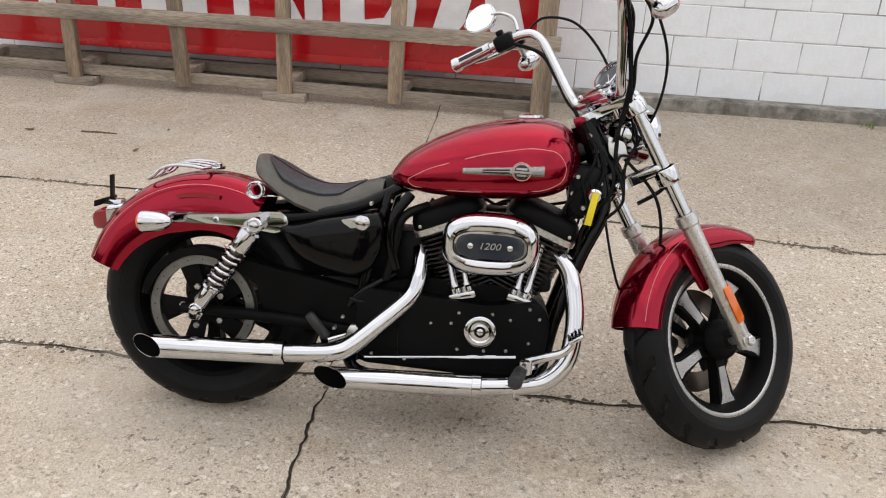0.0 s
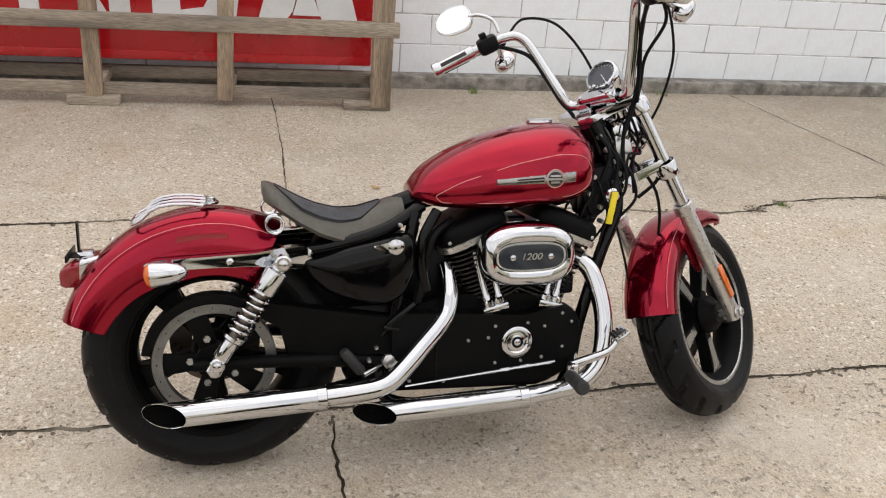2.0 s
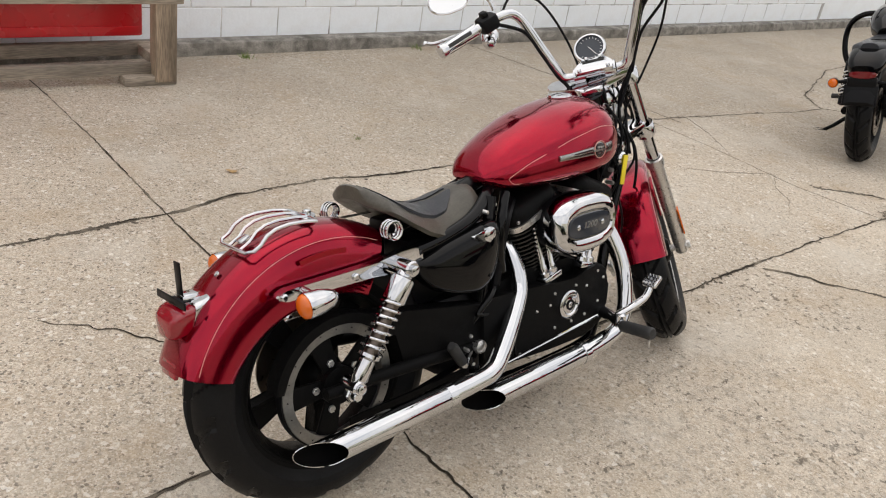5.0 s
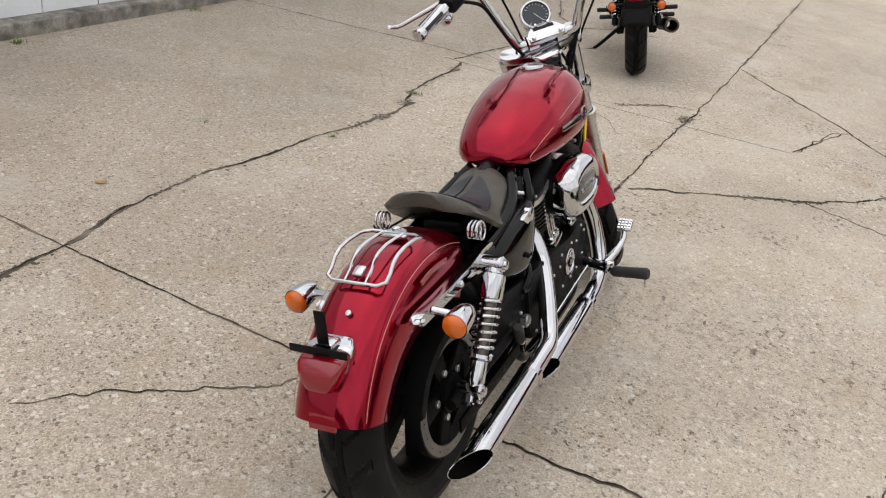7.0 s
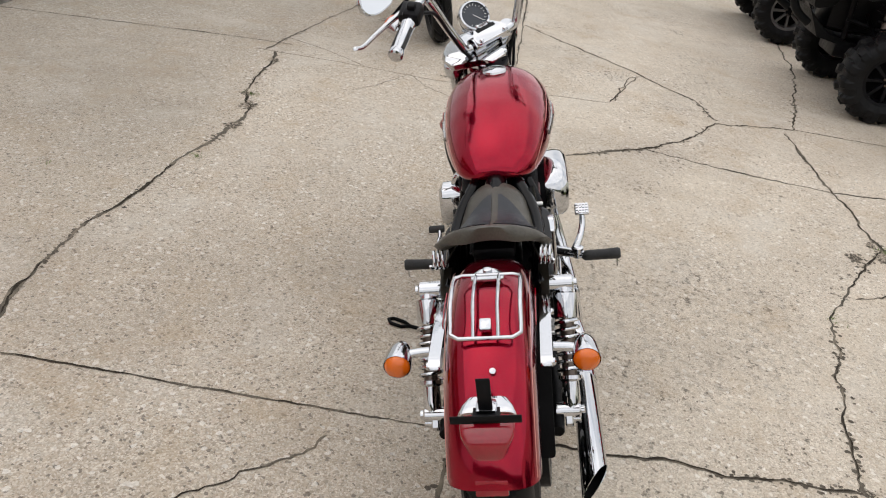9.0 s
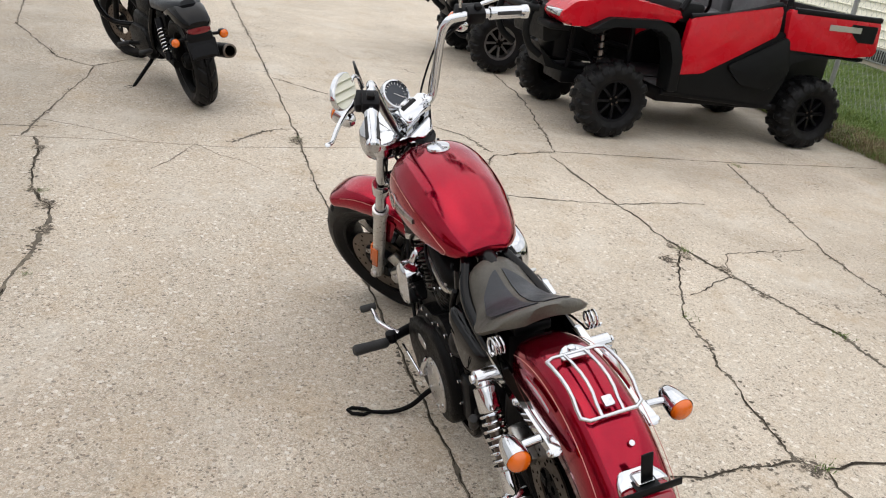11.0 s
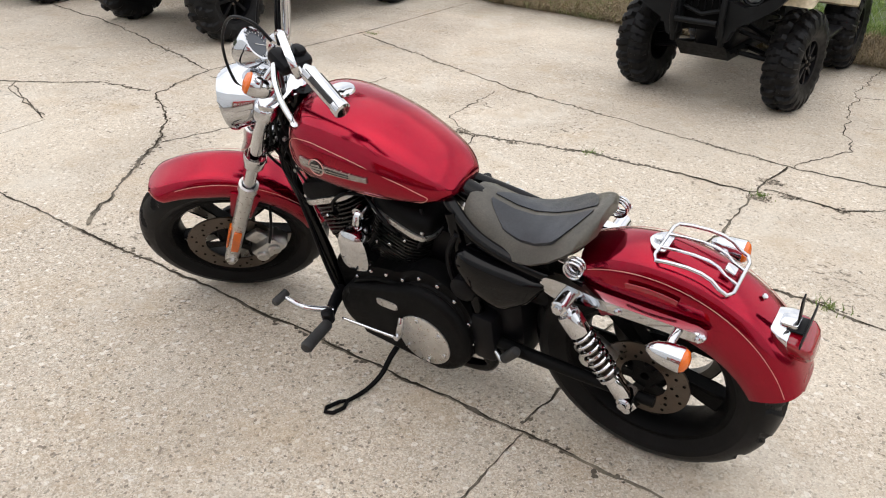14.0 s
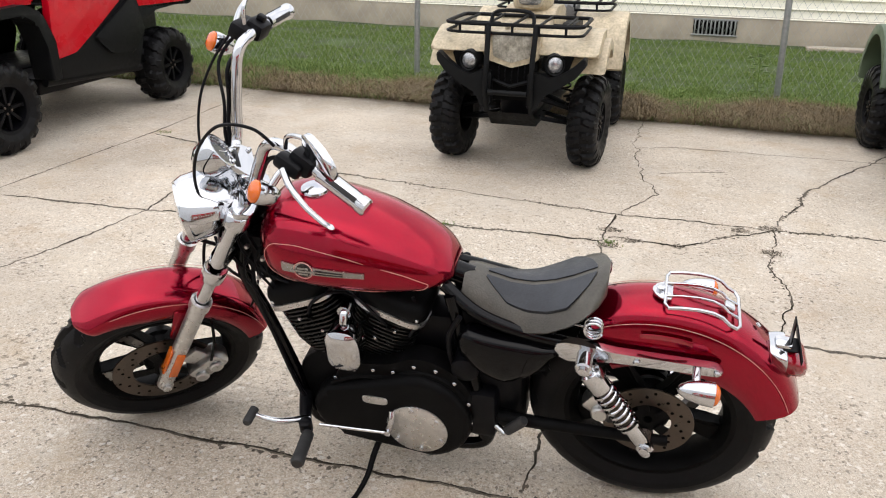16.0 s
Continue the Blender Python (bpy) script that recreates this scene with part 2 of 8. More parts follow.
# ---- the setting ----
def concrete():
    m = mat("weathered_exposed_concrete", (0.53, 0.448, 0.352), 0.85, var=0.12, scale=0.7, fine=45, bump=0.0, rough_var=0.05)
    nt = m.node_tree
    n, l = nt.nodes, nt.links
    p = n["Principled BSDF"]
    co = n.new("ShaderNodeTexCoord")
    col = p.inputs["Base Color"].links[0].from_socket

    def node(kind, scale, detail=3.0, rough=0.6):
        t = n.new(kind)
        t.inputs["Scale"].default_value = scale
        if kind == "ShaderNodeTexNoise":
            t.inputs["Detail"].default_value = detail
            t.inputs["Roughness"].default_value = rough
        l.new(co.outputs["Object"], t.inputs["Vector"])
        return t

    def blend(col, fac, lo, hi, amount, other):
        r = n.new("ShaderNodeMapRange")
        r.inputs[1].default_value, r.inputs[2].default_value, r.inputs[4].default_value = lo, hi, amount
        l.new(fac, r.inputs[0])
        x = n.new("ShaderNodeMixRGB")
        l.new(r.outputs[0], x.inputs[0])
        l.new(col, x.inputs[1])
        x.inputs[2].default_value = (*other, 1)
        return x.outputs[0], r.outputs[0]

    # pale and brown pebbles in the worn face
    v = node("ShaderNodeTexVoronoi", 225)
    sep = n.new("ShaderNodeSeparateColor")
    l.new(v.outputs["Color"], sep.inputs[0])
    col, _ = blend(col, sep.outputs[0], 0.54, 0.84, 0.56, (0.82, 0.76, 0.655))
    col, _ = blend(col, sep.outputs[1], 0.60, 0.86, 0.48, (0.165, 0.135, 0.102))
    # coarser stones in the mix, some tan, some near black
    v3 = node("ShaderNodeTexVoronoi", 128)
    sep3 = n.new("ShaderNodeSeparateColor")
    l.new(v3.outputs["Color"], sep3.inputs[0])
    col, _ = blend(col, sep3.outputs[0], 0.82, 0.92, 0.30, (0.80, 0.74, 0.64))
    col, _ = blend(col, sep3.outputs[1], 0.935, 0.96, 0.70, (0.085, 0.070, 0.055))
    col, _ = blend(col, sep3.outputs[2], 0.86, 0.95, 0.30, (0.36, 0.26, 0.17))
    # sparse white lime pebbles
    w2 = node("ShaderNodeTexVoronoi", 85)
    sp2 = n.new("ShaderNodeSeparateColor")
    l.new(w2.outputs["Color"], sp2.inputs[0])
    col, _ = blend(col, sp2.outputs[2], 0.955, 0.98, 0.60, (0.86, 0.83, 0.77))
    # sandy mottling
    k3 = node("ShaderNodeTexNoise", 30, 5.0, 0.75)
    col, _ = blend(col, k3.outputs["Fac"], 0.50, 0.70, 0.28, (0.28, 0.24, 0.185))
    k4 = node("ShaderNodeTexNoise", 22, 5.0, 0.75)
    col, _ = blend(col, k4.outputs["Fac"], 0.54, 0.72, 0.30, (0.66, 0.61, 0.52))
    # fine grit
    g = node("ShaderNodeTexNoise", 240, 2.0)
    col, _ = blend(col, g.outputs["Fac"], 0.58, 0.72, 0.42, (0.14, 0.118, 0.092))
    # paler, sandier face of the middle slab
    xyz = n.new("ShaderNodeSeparateXYZ")
    l.new(co.outputs["Object"], xyz.inputs[0])
    sandy = node("ShaderNodeTexNoise", 1.3, 6.0, 0.7)
    south = n.new("ShaderNodeMapRange")
    south.inputs[1].default_value, south.inputs[2].default_value, south.inputs[3].default_value, south.inputs[4].default_value = 2.15, 2.05, 0.0, 1.0
    l.new(xyz.outputs[1], south.inputs[0])
    pale = n.new("ShaderNodeMath")
    pale.operation = "MULTIPLY"
    l.new(sandy.outputs["Fac"], pale.inputs[0])
    l.new(south.outputs[0], pale.inputs[1])
    col, _ = blend(col, pale.outputs[0], 0.25, 0.65, 0.36, (0.74, 0.655, 0.53))
    # ragged pits, thick where the face of the middle slab has scaled off
    pit = node("ShaderNodeTexNoise", 38, 6.0, 0.66)
    zone = node("ShaderNodeTexNoise", 2.4, 8.0, 0.68)
    near = n.new("ShaderNodeMapRange")
    near.inputs[1].default_value, near.inputs[2].default_value, near.inputs[3].default_value, near.inputs[4].default_value = 2.2, 2.08, 0.0, 0.068
    l.new(xyz.outputs[1], near.inputs[0])
    far = n.new("ShaderNodeMapRange")
    far.inputs[1].default_value, far.inputs[2].default_value, far.inputs[3].default_value, far.inputs[4].default_value = -0.6, 1.2, 0.72, 1.0
    l.new(xyz.outputs[1], far.inputs[0])
    slabm = n.new("ShaderNodeMath")
    slabm.operation = "MULTIPLY"
    l.new(near.outputs[0], slabm.inputs[0])
    l.new(far.outputs[0], slabm.inputs[1])
    zr = n.new("ShaderNodeMapRange")
    zr.inputs[1].default_value, zr.inputs[2].default_value, zr.inputs[3].default_value, zr.inputs[4].default_value = 0.36, 0.66, -0.115, 0.045
    l.new(zone.outputs["Fac"], zr.inputs[0])
    s_a = n.new("ShaderNodeMath")
    l.new(pit.outputs["Fac"], s_a.inputs[0])
    l.new(zr.outputs[0], s_a.inputs[1])
    s_b = n.new("ShaderNodeMath")
    l.new(s_a.outputs[0], s_b.inputs[0])
    l.new(slabm.outputs[0], s_b.inputs[1])
    col, pm = blend(col, s_b.outputs[0], 0.640, 0.690, 0.74, (0.10, 0.083, 0.064))
    # oily dark blotches on the slab where machines are parked
    spill = node("ShaderNodeTexNoise", 24.0, 9.0, 0.78)
    park = n.new("ShaderNodeMapRange")
    park.inputs[1].default_value, park.inputs[2].default_value, park.inputs[3].default_value, park.inputs[4].default_value = 1.9, 0.5, 0.0, 1.0
    gap = n.new("ShaderNodeVectorMath")
    gap.operation = "DISTANCE"
    gap.inputs[1].default_value = (0.45, 1.45, 0.0)
    l.new(co.outputs["Object"], gap.inputs[0])
    l.new(gap.outputs["Value"], park.inputs[0])
    sm = n.new("ShaderNodeMath")
    sm.operation = "MULTIPLY"
    l.new(spill.outputs["Fac"], sm.inputs[0])
    l.new(park.outputs[0], sm.inputs[1])
    col, _ = blend(col, sm.outputs[0], 0.50, 0.60, 0.36, (0.10, 0.086, 0.07))
    # broad damp stains and rust-tinted spots
    s1 = node("ShaderNodeTexNoise", 0.55, 7.0, 0.65)
    col, _ = blend(col, s1.outputs["Fac"], 0.45, 0.68, 0.46, (0.26, 0.215, 0.165))
    s2 = node("ShaderNodeTexNoise", 1.7, 6.0, 0.7)
    col, _ = blend(col, s2.outputs["Fac"], 0.52, 0.70, 0.55, (0.62, 0.575, 0.50))
    s3 = node("ShaderNodeTexNoise", 3.1, 5.0, 0.7)
    col, _ = blend(col, s3.outputs["Fac"], 0.52, 0.72, 0.50, (0.43, 0.32, 0.20))
    # browner slabs along the wall, its shade there put into their colour
    wall_shade = n.new("ShaderNodeMapRange")
    wall_shade.inputs[1].default_value, wall_shade.inputs[2].default_value = 3.3, 3.7
    l.new(xyz.outputs[1], wall_shade.inputs[0])
    s4 = node("ShaderNodeTexNoise", 0.9, 5.0, 0.6)
    om = n.new("ShaderNodeMath")
    om.operation = "MULTIPLY"
    wall_shade_x = n.new("ShaderNodeMapRange")
    wall_shade_x.inputs[1].default_value, wall_shade_x.inputs[2].default_value, wall_shade_x.inputs[3].default_value = -0.6, 1.4, 0.25
    l.new(xyz.outputs[0], wall_shade_x.inputs[0])
    oxy = n.new("ShaderNodeMath")
    oxy.operation = "MULTIPLY"
    l.new(wall_shade.outputs[0], oxy.inputs[0])
    l.new(wall_shade_x.outputs[0], oxy.inputs[1])
    l.new(oxy.outputs[0], om.inputs[0])
    l.new(s4.outputs["Fac"], om.inputs[1])
    col, _ = blend(col, om.outputs[0], 0.0, 0.70, 0.37, (0.20, 0.172, 0.135))
    moss = n.new("ShaderNodeMapRange")
    moss.inputs[1].default_value, moss.inputs[2].default_value = -1.9, -2.75
    l.new(xyz.outputs[1], moss.inputs[0])
    s5 = node("ShaderNodeTexNoise", 1.5, 6.0, 0.65)
    mm = n.new("ShaderNodeMath")
    mm.operation = "MULTIPLY"
    l.new(moss.outputs[0], mm.inputs[0])
    l.new(s5.outputs["Fac"], mm.inputs[1])
    col, _ = blend(col, mm.outputs[0], 0.16, 0.62, 0.75, (0.14, 0.122, 0.09))
    l.new(col, p.inputs["Base Color"])
    hgt = n.new("ShaderNodeMath")
    hgt.operation = "SUBTRACT"
    l.new(g.outputs["Fac"], hgt.inputs[0])
    l.new(pm, hgt.inputs[1])
    b = n.new("ShaderNodeBump")
    b.inputs["Strength"].default_value = 0.8
    b.inputs["Distance"].default_value = 0.005
    l.new(hgt.outputs[0], b.inputs["Height"])
    l.new(b.outputs[0], p.inputs["Normal"])
    return m


CONCRETE = concrete()
DIRT = mat("crack_dirt", (0.105, 0.088, 0.066), 0.95, var=0.35, scale=25, fine=200, bump=0.4, stain=0.9, stain_scale=9, stain_col=(0.30, 0.25, 0.185))
CORE = mat("crack_gap", (0.040, 0.033, 0.025), 0.95, var=0.4, scale=25, fine=200, spec=0.1)
SPALL = mat("crumbled_concrete", (0.105, 0.086, 0.064), 0.95, var=0.4, scale=20, fine=150, bump=0.6, stain=0.5, stain_scale=9, stain_col=(0.10, 0.085, 0.065))
BLOCKMAT = mat("painted_block", (0.90, 0.945, 0.99), 0.60, var=0.03, scale=3.5, fine=70, bump=0.40, bump_scale=60, island=False, stain=0.24, stain_scale=5.0, stain_col=(0.66, 0.61, 0.54))
FOOTING = mat("dirty_footing", (0.25, 0.235, 0.21), 0.9, var=0.45, scale=14, bump=0.6, bump_scale=60, stain=1.0, stain_scale=6, stain_col=(0.065, 0.058, 0.048))
MORTAR = mat("painted_mortar", (0.60, 0.60, 0.60), 0.85, var=0.35, scale=9, stain=1.0, stain_scale=3.4, stain_col=(0.07, 0.065, 0.06))
WOOD = mat("weathered_timber", (0.35, 0.295, 0.235), 0.80, var=0.46, scale=5, fine=70, bump=0.4, bump_scale=80, island=True, stretch=(0.25, 2.5, 2.5), stain=0.55, stain_scale=3.0, stain_col=(0.19, 0.165, 0.14))
WOODV = mat("weathered_upright_timber", (0.35, 0.27, 0.195), 0.80, var=0.44, scale=5, fine=70, bump=0.4, bump_scale=80, island=True, stretch=(2.5, 2.5, 0.25), stain=0.5, stain_scale=3.0, stain_col=(0.13, 0.11, 0.09))
SIGNRED = mat("red_sign_face", (0.50, 0.008, 0.014), 0.25, 0.0, 0.4, var=0.06, scale=2)
SIGNWHITE = mat("white_sign_face", (0.80, 0.81, 0.82), 0.35, var=0.05)
GRASS = mat("lawn_soil", (0.055, 0.085, 0.022), 0.95, var=0.4, scale=3, fine=60, bump=0.8, stain=0.5, stain_scale=1.2, stain_col=(0.07, 0.065, 0.03))


def grass_mat(name, a, b):
    m = bpy.data.materials.new(name)
    m.use_nodes = True
    n, l = m.node_tree.nodes, m.node_tree.links
    g = n.new("ShaderNodeNewGeometry")
    x = n.new("ShaderNodeMixRGB")
    l.new(g.outputs["Random Per Island"], x.inputs[0])
    x.inputs[1].default_value, x.inputs[2].default_value = (*a, 1), (*b, 1)
    l.new(x.outputs[0], n["Principled BSDF"].inputs["Base Color"])
    n["Principled BSDF"].inputs["Roughness"].default_value = 0.7
    return m


BLADES = grass_mat("green_blades", (0.080, 0.150, 0.022), (0.20, 0.265, 0.062))
STRAW = grass_mat("dry_blades", (0.10, 0.072, 0.038), (0.30, 0.225, 0.12))

bm = bmesh.new()
bmesh.ops.create_grid(bm, x_segments=2, y_segments=2, size=150)
ground = tagged(part("ground", bm, CONCRETE), "weathered cracked exposed-aggregate concrete yard", "concrete", kind="structure")


def crack(pts, w=0.014, rough=0.03, step=0.018, seed=0):
    """A dirt-filled joint or crack through the slab, its edges uneven."""
    rnd = random.Random(seed)
    line = [Vector((x, y)) for x, y in pts]
    out = []
    for a, b in zip(line, line[1:]):
        k = max(1, int((b - a).length / step))
        out += [a.lerp(b, i / k) for i in range(k)]
    out.append(line[-1])
    b2 = bmesh.new()
    prev, mids = None, []
    for i, p in enumerate(out):
        q, r = out[min(i + 1, len(out) - 1)], out[max(i - 1, 0)]
        d = (q - r).normalized() if (q - r).length else Vector((1, 0))
        nrm = Vector((-d.y, d.x))
        off = (noise.noise((p.x * 5, p.y * 5, seed)) * 0.6 + noise.noise((p.x * 17, p.y * 17, seed)) * 0.35 + noise.noise((p.x * 55, p.y * 55, seed)) * 0.12) * rough * 1.6 + noise.noise((p.x * 70, p.y * 70, seed + 1)) * 0.003
        ww = w * (0.28 + 0.8 * abs(noise.noise((p.x * 2.3, p.y * 2.3, seed + 7))) + 0.5 * max(0, noise.noise((p.x * 11, p.y * 11, seed + 3))) + rnd.uniform(-0.08, 0.12))
        ww *= 1.2 + 0.5 * math.exp(-((p.x - 1.18) ** 2 + (p.y - 0.35) ** 2) / 0.08)
        if i in (0, len(out) - 1):
            ww *= 0.3
        c = p + nrm * off
        mids.append(c)
        e1, e2 = c + nrm * ww * rnd.uniform(0.35, 0.65), c - nrm * ww * rnd.uniform(0.35, 0.65)
        cur = (b2.verts.new((e1.x, e1.y, 0.0012)), b2.verts.new((c.x, c.y, 0.0025)), b2.verts.new((e2.x, e2.y, 0.0012)))
        if prev:
            b2.faces.new((prev[0], prev[1], cur[1], cur[0]))
            b2.faces.new((prev[1], prev[2], cur[2], cur[1]))
        prev = cur
    ob = part("crack", b2, DIRT, ground)
    # the open gap in the middle, closing here and there
    b2, prev = bmesh.new(), None
    for i, c in enumerate(mids):
        q, r = mids[min(i + 1, len(mids) - 1)], mids[max(i - 1, 0)]
        d = (q - r).normalized() if (q - r).length else Vector((1, 0))
        nrm = Vector((-d.y, d.x))
        ww = w * max(0.0, 0.16 + 0.75 * noise.noise((c.x * 3.1, c.y * 3.1, seed + 40)) + 0.45 * noise.noise((c.x * 16, c.y * 16, seed + 41)))
        if ww < 0.0012:
            prev = None
            continue
        c = c + nrm * w * 0.25 * noise.noise((c.x * 28, c.y * 28, seed + 42))
        e1, e2 = c + nrm * ww * rnd.uniform(0.35, 0.65), c - nrm * ww * rnd.uniform(0.35, 0.65)
        cur = (b2.verts.new((e1.x, e1.y, 0.0036)), b2.verts.new((e2.x, e2.y, 0.0036)))
        if prev:
            b2.faces.new((prev[0], prev[1], cur[1], cur[0]))
        prev = cur
    part("crack_gap", b2, CORE, ground)
    if w >= 0.013:
        # crumbled, discoloured rims in places
        vs, fs = [], []
        for p in mids:
            dense = noise.noise((p.x * 1.9, p.y * 1.9, seed + 20))
            for _ in range(4):
                if rnd.uniform(-0.15, 0.75) > dense:
                    continue
                cx, cy, rr, i = p.x + rnd.gauss(0, 0.011), p.y + rnd.gauss(0, 0.011), rnd.uniform(0.003, 0.011), len(vs)
                k = rnd.randint(5, 8)
                vs += [(cx + rr * rnd.uniform(0.6, 1.25) * math.cos(6.283 * j / k), cy + rr * rnd.uniform(0.6, 1.25) * math.sin(6.283 * j / k), 0.0006 + 0.0004 * rnd.random()) for j in range(k)]
                fs.append(tuple(range(i, i + k)))
        if fs:
            me = bpy.data.meshes.new("crumbled_rim")
            me.from_pydata(vs, [], fs)
            me.materials.append(SPALL)
            rim_ = new("crumbled_rim", me)
            rim_.parent = ground
            tagged(rim_, kind="stuff")
    return ob


crack([(-8.962, 2.464), (-1.534, 2.173), (0.499, 2.119), (2.136, 2.081), (2.855, 2.037), (4.196, 1.979), (6.073, 1.926), (14.156, 1.709)], 0.0165, 0.012, seed=1)
crack([(-0.439, 2.136), (-0.428, 3.467), (-0.393, 4.331), (-0.388, 4.902), (-0.389, 5.342)], 0.0115, 0.006, seed=2)
crack([(-3.504, 3.583), (-1.505, 3.478), (-0.677, 3.482), (-0.394, 3.487), (-0.113, 3.545), (0.309, 3.550), (0.72, 3.470), (0.970, 3.462), (1.200, 3.415), (1.540, 3.362), (1.777, 3.362), (1.850, 3.420), (2.000, 3.450), (2.245, 3.485), (2.541, 3.475), (2.800, 3.520)], 0.0230, 0.014, seed=3)
crack([(2.827, 3.585), (3.240, 3.520), (4.393, 3.290), (4.615, 3.278), (4.878, 3.545), (6.073, 3.936), (8.487, 4.064)], 0.018, 0.02, seed=24)
crack([(4.615, 3.278), (4.90, 3.05), (5.00, 2.70)], 0.009, 0.02, seed=25)
crack([(3.174, 3.523), (3.039, 3.272), (2.804, 2.965)], 0.004, 0.015, seed=26)
crack([(2.296, 2.930), (2.463, 2.825), (2.787, 2.670), (2.590, 2.544), (2.473, 2.400), (2.315, 2.328)], 0.0035, 0.015, seed=27)
crack([(2.813, 3.640), (2.800, 3.100), (2.740, 2.499), (2.790, 2.022), (2.816, 1.745), (2.850, 1.415)], 0.0035, 0.008, seed=28)
crack([(3.540, 1.176), (3.131, 1.322), (2.870, 1.410)], 0.012, 0.015, seed=29)
crack([(2.828, 5.278), (3.007, 3.788), (3.016, 3.460)], 0.008, 0.01, seed=4)
crack([(-0.430, 2.106), (-0.440, 1.880), (-0.420, 1.677), (-0.434, 1.366), (-0.419, 0.999), (-0.141, 0.951), (0.545, 0.774), (1.092, 0.440), (1.241, 0.319)], 0.0150, 0.025, seed=5)
crack([(1.583, 2.063), (1.941, 1.548), (2.128, 1.276), (2.327, 1.035), (2.774, 0.778), (2.905, 0.249)], 0.0216, 0.03, seed=6)
crack([(2.905, 0.249), (2.799, -1.188), (2.787, -2.636)], 0.012, 0.006, seed=7)
crack([(2.097, 1.277), (1.963, 0.782), (1.891, 0.332), (1.935, -0.324)], 0.011, 0.03, seed=8)
crack([(2.846, 0.767), (3.197, 0.814), (3.596, 1.111), (4.633, 1.955)], 0.0156, 0.03, seed=9)
crack([(2.909, 1.380), (3.506, 1.223), (3.596, 1.111)], 0.012, 0.03, seed=10)
crack([(2.840, 2.455), (3.040, 2.285), (3.150, 2.150), (3.175, 2.045)], 0.016, 0.010, seed=11)
crack([(2.783, 0.330), (1.891, 0.332), (1.230, 0.309), (0.896, 0.230), (0.373, 0.107), (-0.478, 0.097), (-0.523, -0.303)], 0.021, 0.025, seed=12)
crack([(0.743, 0.614), (0.927, 0.239)], 0.012, 0.03, seed=13)
crack([(5.686, -0.358), (4.459, -0.197), (3.489, 0.069), (2.905, 0.249)], 0.017, 0.03, seed=14)
crack([(2.770, -1.139), (1.221, -0.613), (-0.081, -0.386), (-0.522, -0.323), (-1.352, -0.291), (-1.857, -0.288), (-3.524, -0.281)], 0.0155, 0.025, seed=15)
crack([(-0.478, 0.097), (-0.493, 0.491), (-0.469, 0.941), (-0.902, 0.954), (-1.185, 1.004), (-1.587, 1.008), (-3.931, 1.097)], 0.018, 0.025, seed=16)
crack([(-0.532, -0.313), (-0.743, -0.730), (-0.631, -1.151), (-0.561, -1.786), (-0.600, -2.560)], 0.010, 0.04, seed=17)
crack([(-0.518, 0.031), (-0.852, 0.071), (-1.323, -0.282), (-1.590, -1.043), (-2.086, -1.810), (-2.486, -2.451)], 0.014, 0.03, seed=18)
crack([(-1.323, -0.282), (-1.270, 0.220), (-1.295, 0.651), (-1.185, 1.004)], 0.013, 0.03, seed=19)
crack([(-1.052, 2.989), (-0.699, 2.594), (-0.534, 2.477)], 0.008, 0.04, seed=20)
crack([(0.956, 0.228), (1.195, 0.047), (1.223, -0.507)], 0.010, 0.04, seed=21)

crack([(-0.571, -1.748), (-0.834, -1.842), (-1.134, -1.836), (-1.403, -1.837), (-2.181, -1.825)], 0.007, 0.02, seed=22)
crack([(-0.749, -1.175), (-0.924, -1.235), (-1.139, -1.320)], 0.008, 0.02, seed=23)



def crumble(places, seed):
    """Broken-out hollows in the slab, filled with dirt and grit."""
    r = random.Random(seed)
    vs, fs = [], []
    for x, y, rad, n in places:
        for _ in range(3 * n):
            cx, cy, rr, i = x + r.gauss(0, rad * 0.7), y + r.gauss(0, rad * 0.5), r.uniform(0.003, 0.011), len(vs)
            k = r.randint(5, 8)
            vs += [(cx + rr * r.uniform(0.6, 1.3) * math.cos(6.283 * j / k), cy + rr * r.uniform(0.6, 1.3) * math.sin(6.283 * j / k), 0.0008 + 0.0008 * r.random()) for j in range(k)]
            fs.append(tuple(range(i, i + k)))
    me = bpy.data.meshes.new("crumbled_patch")
    me.from_pydata(vs, [], fs)
    me.materials.append(SPALL)
    ob = new("crumbled_patch", me)
    ob.parent = ground
    tagged(ob, kind="stuff")


BROKEN = [(-0.520, -0.065, 0.03, 26), (-0.517, 0.156, 0.03, 22), (-0.636, 0.064, 0.03, 16), (-0.852, 0.080, 0.025, 10), (-1.281, 0.040, 0.035, 22), (-1.157, -0.241, 0.03, 18), (-1.314, -0.321, 0.03, 16), (1.165, 0.350, 0.022, 30), (1.205, 0.325, 0.016, 20), (1.290, 0.350, 0.018, 14), (1.123, 0.478, 0.03, 16), (1.007, 0.227, 0.03, 18), (0.705, 0.205, 0.02, 8), (2.956, 2.037, 0.03, 16), (-0.459, 0.961, 0.03, 18), (1.50, 3.375, 0.03, 16), (1.80, 3.385, 0.035, 24), (1.98, 3.445, 0.025, 12), (2.62, 3.480, 0.03, 14), (2.90, 2.055, 0.035, 26)]
crumble(BROKEN, 31)


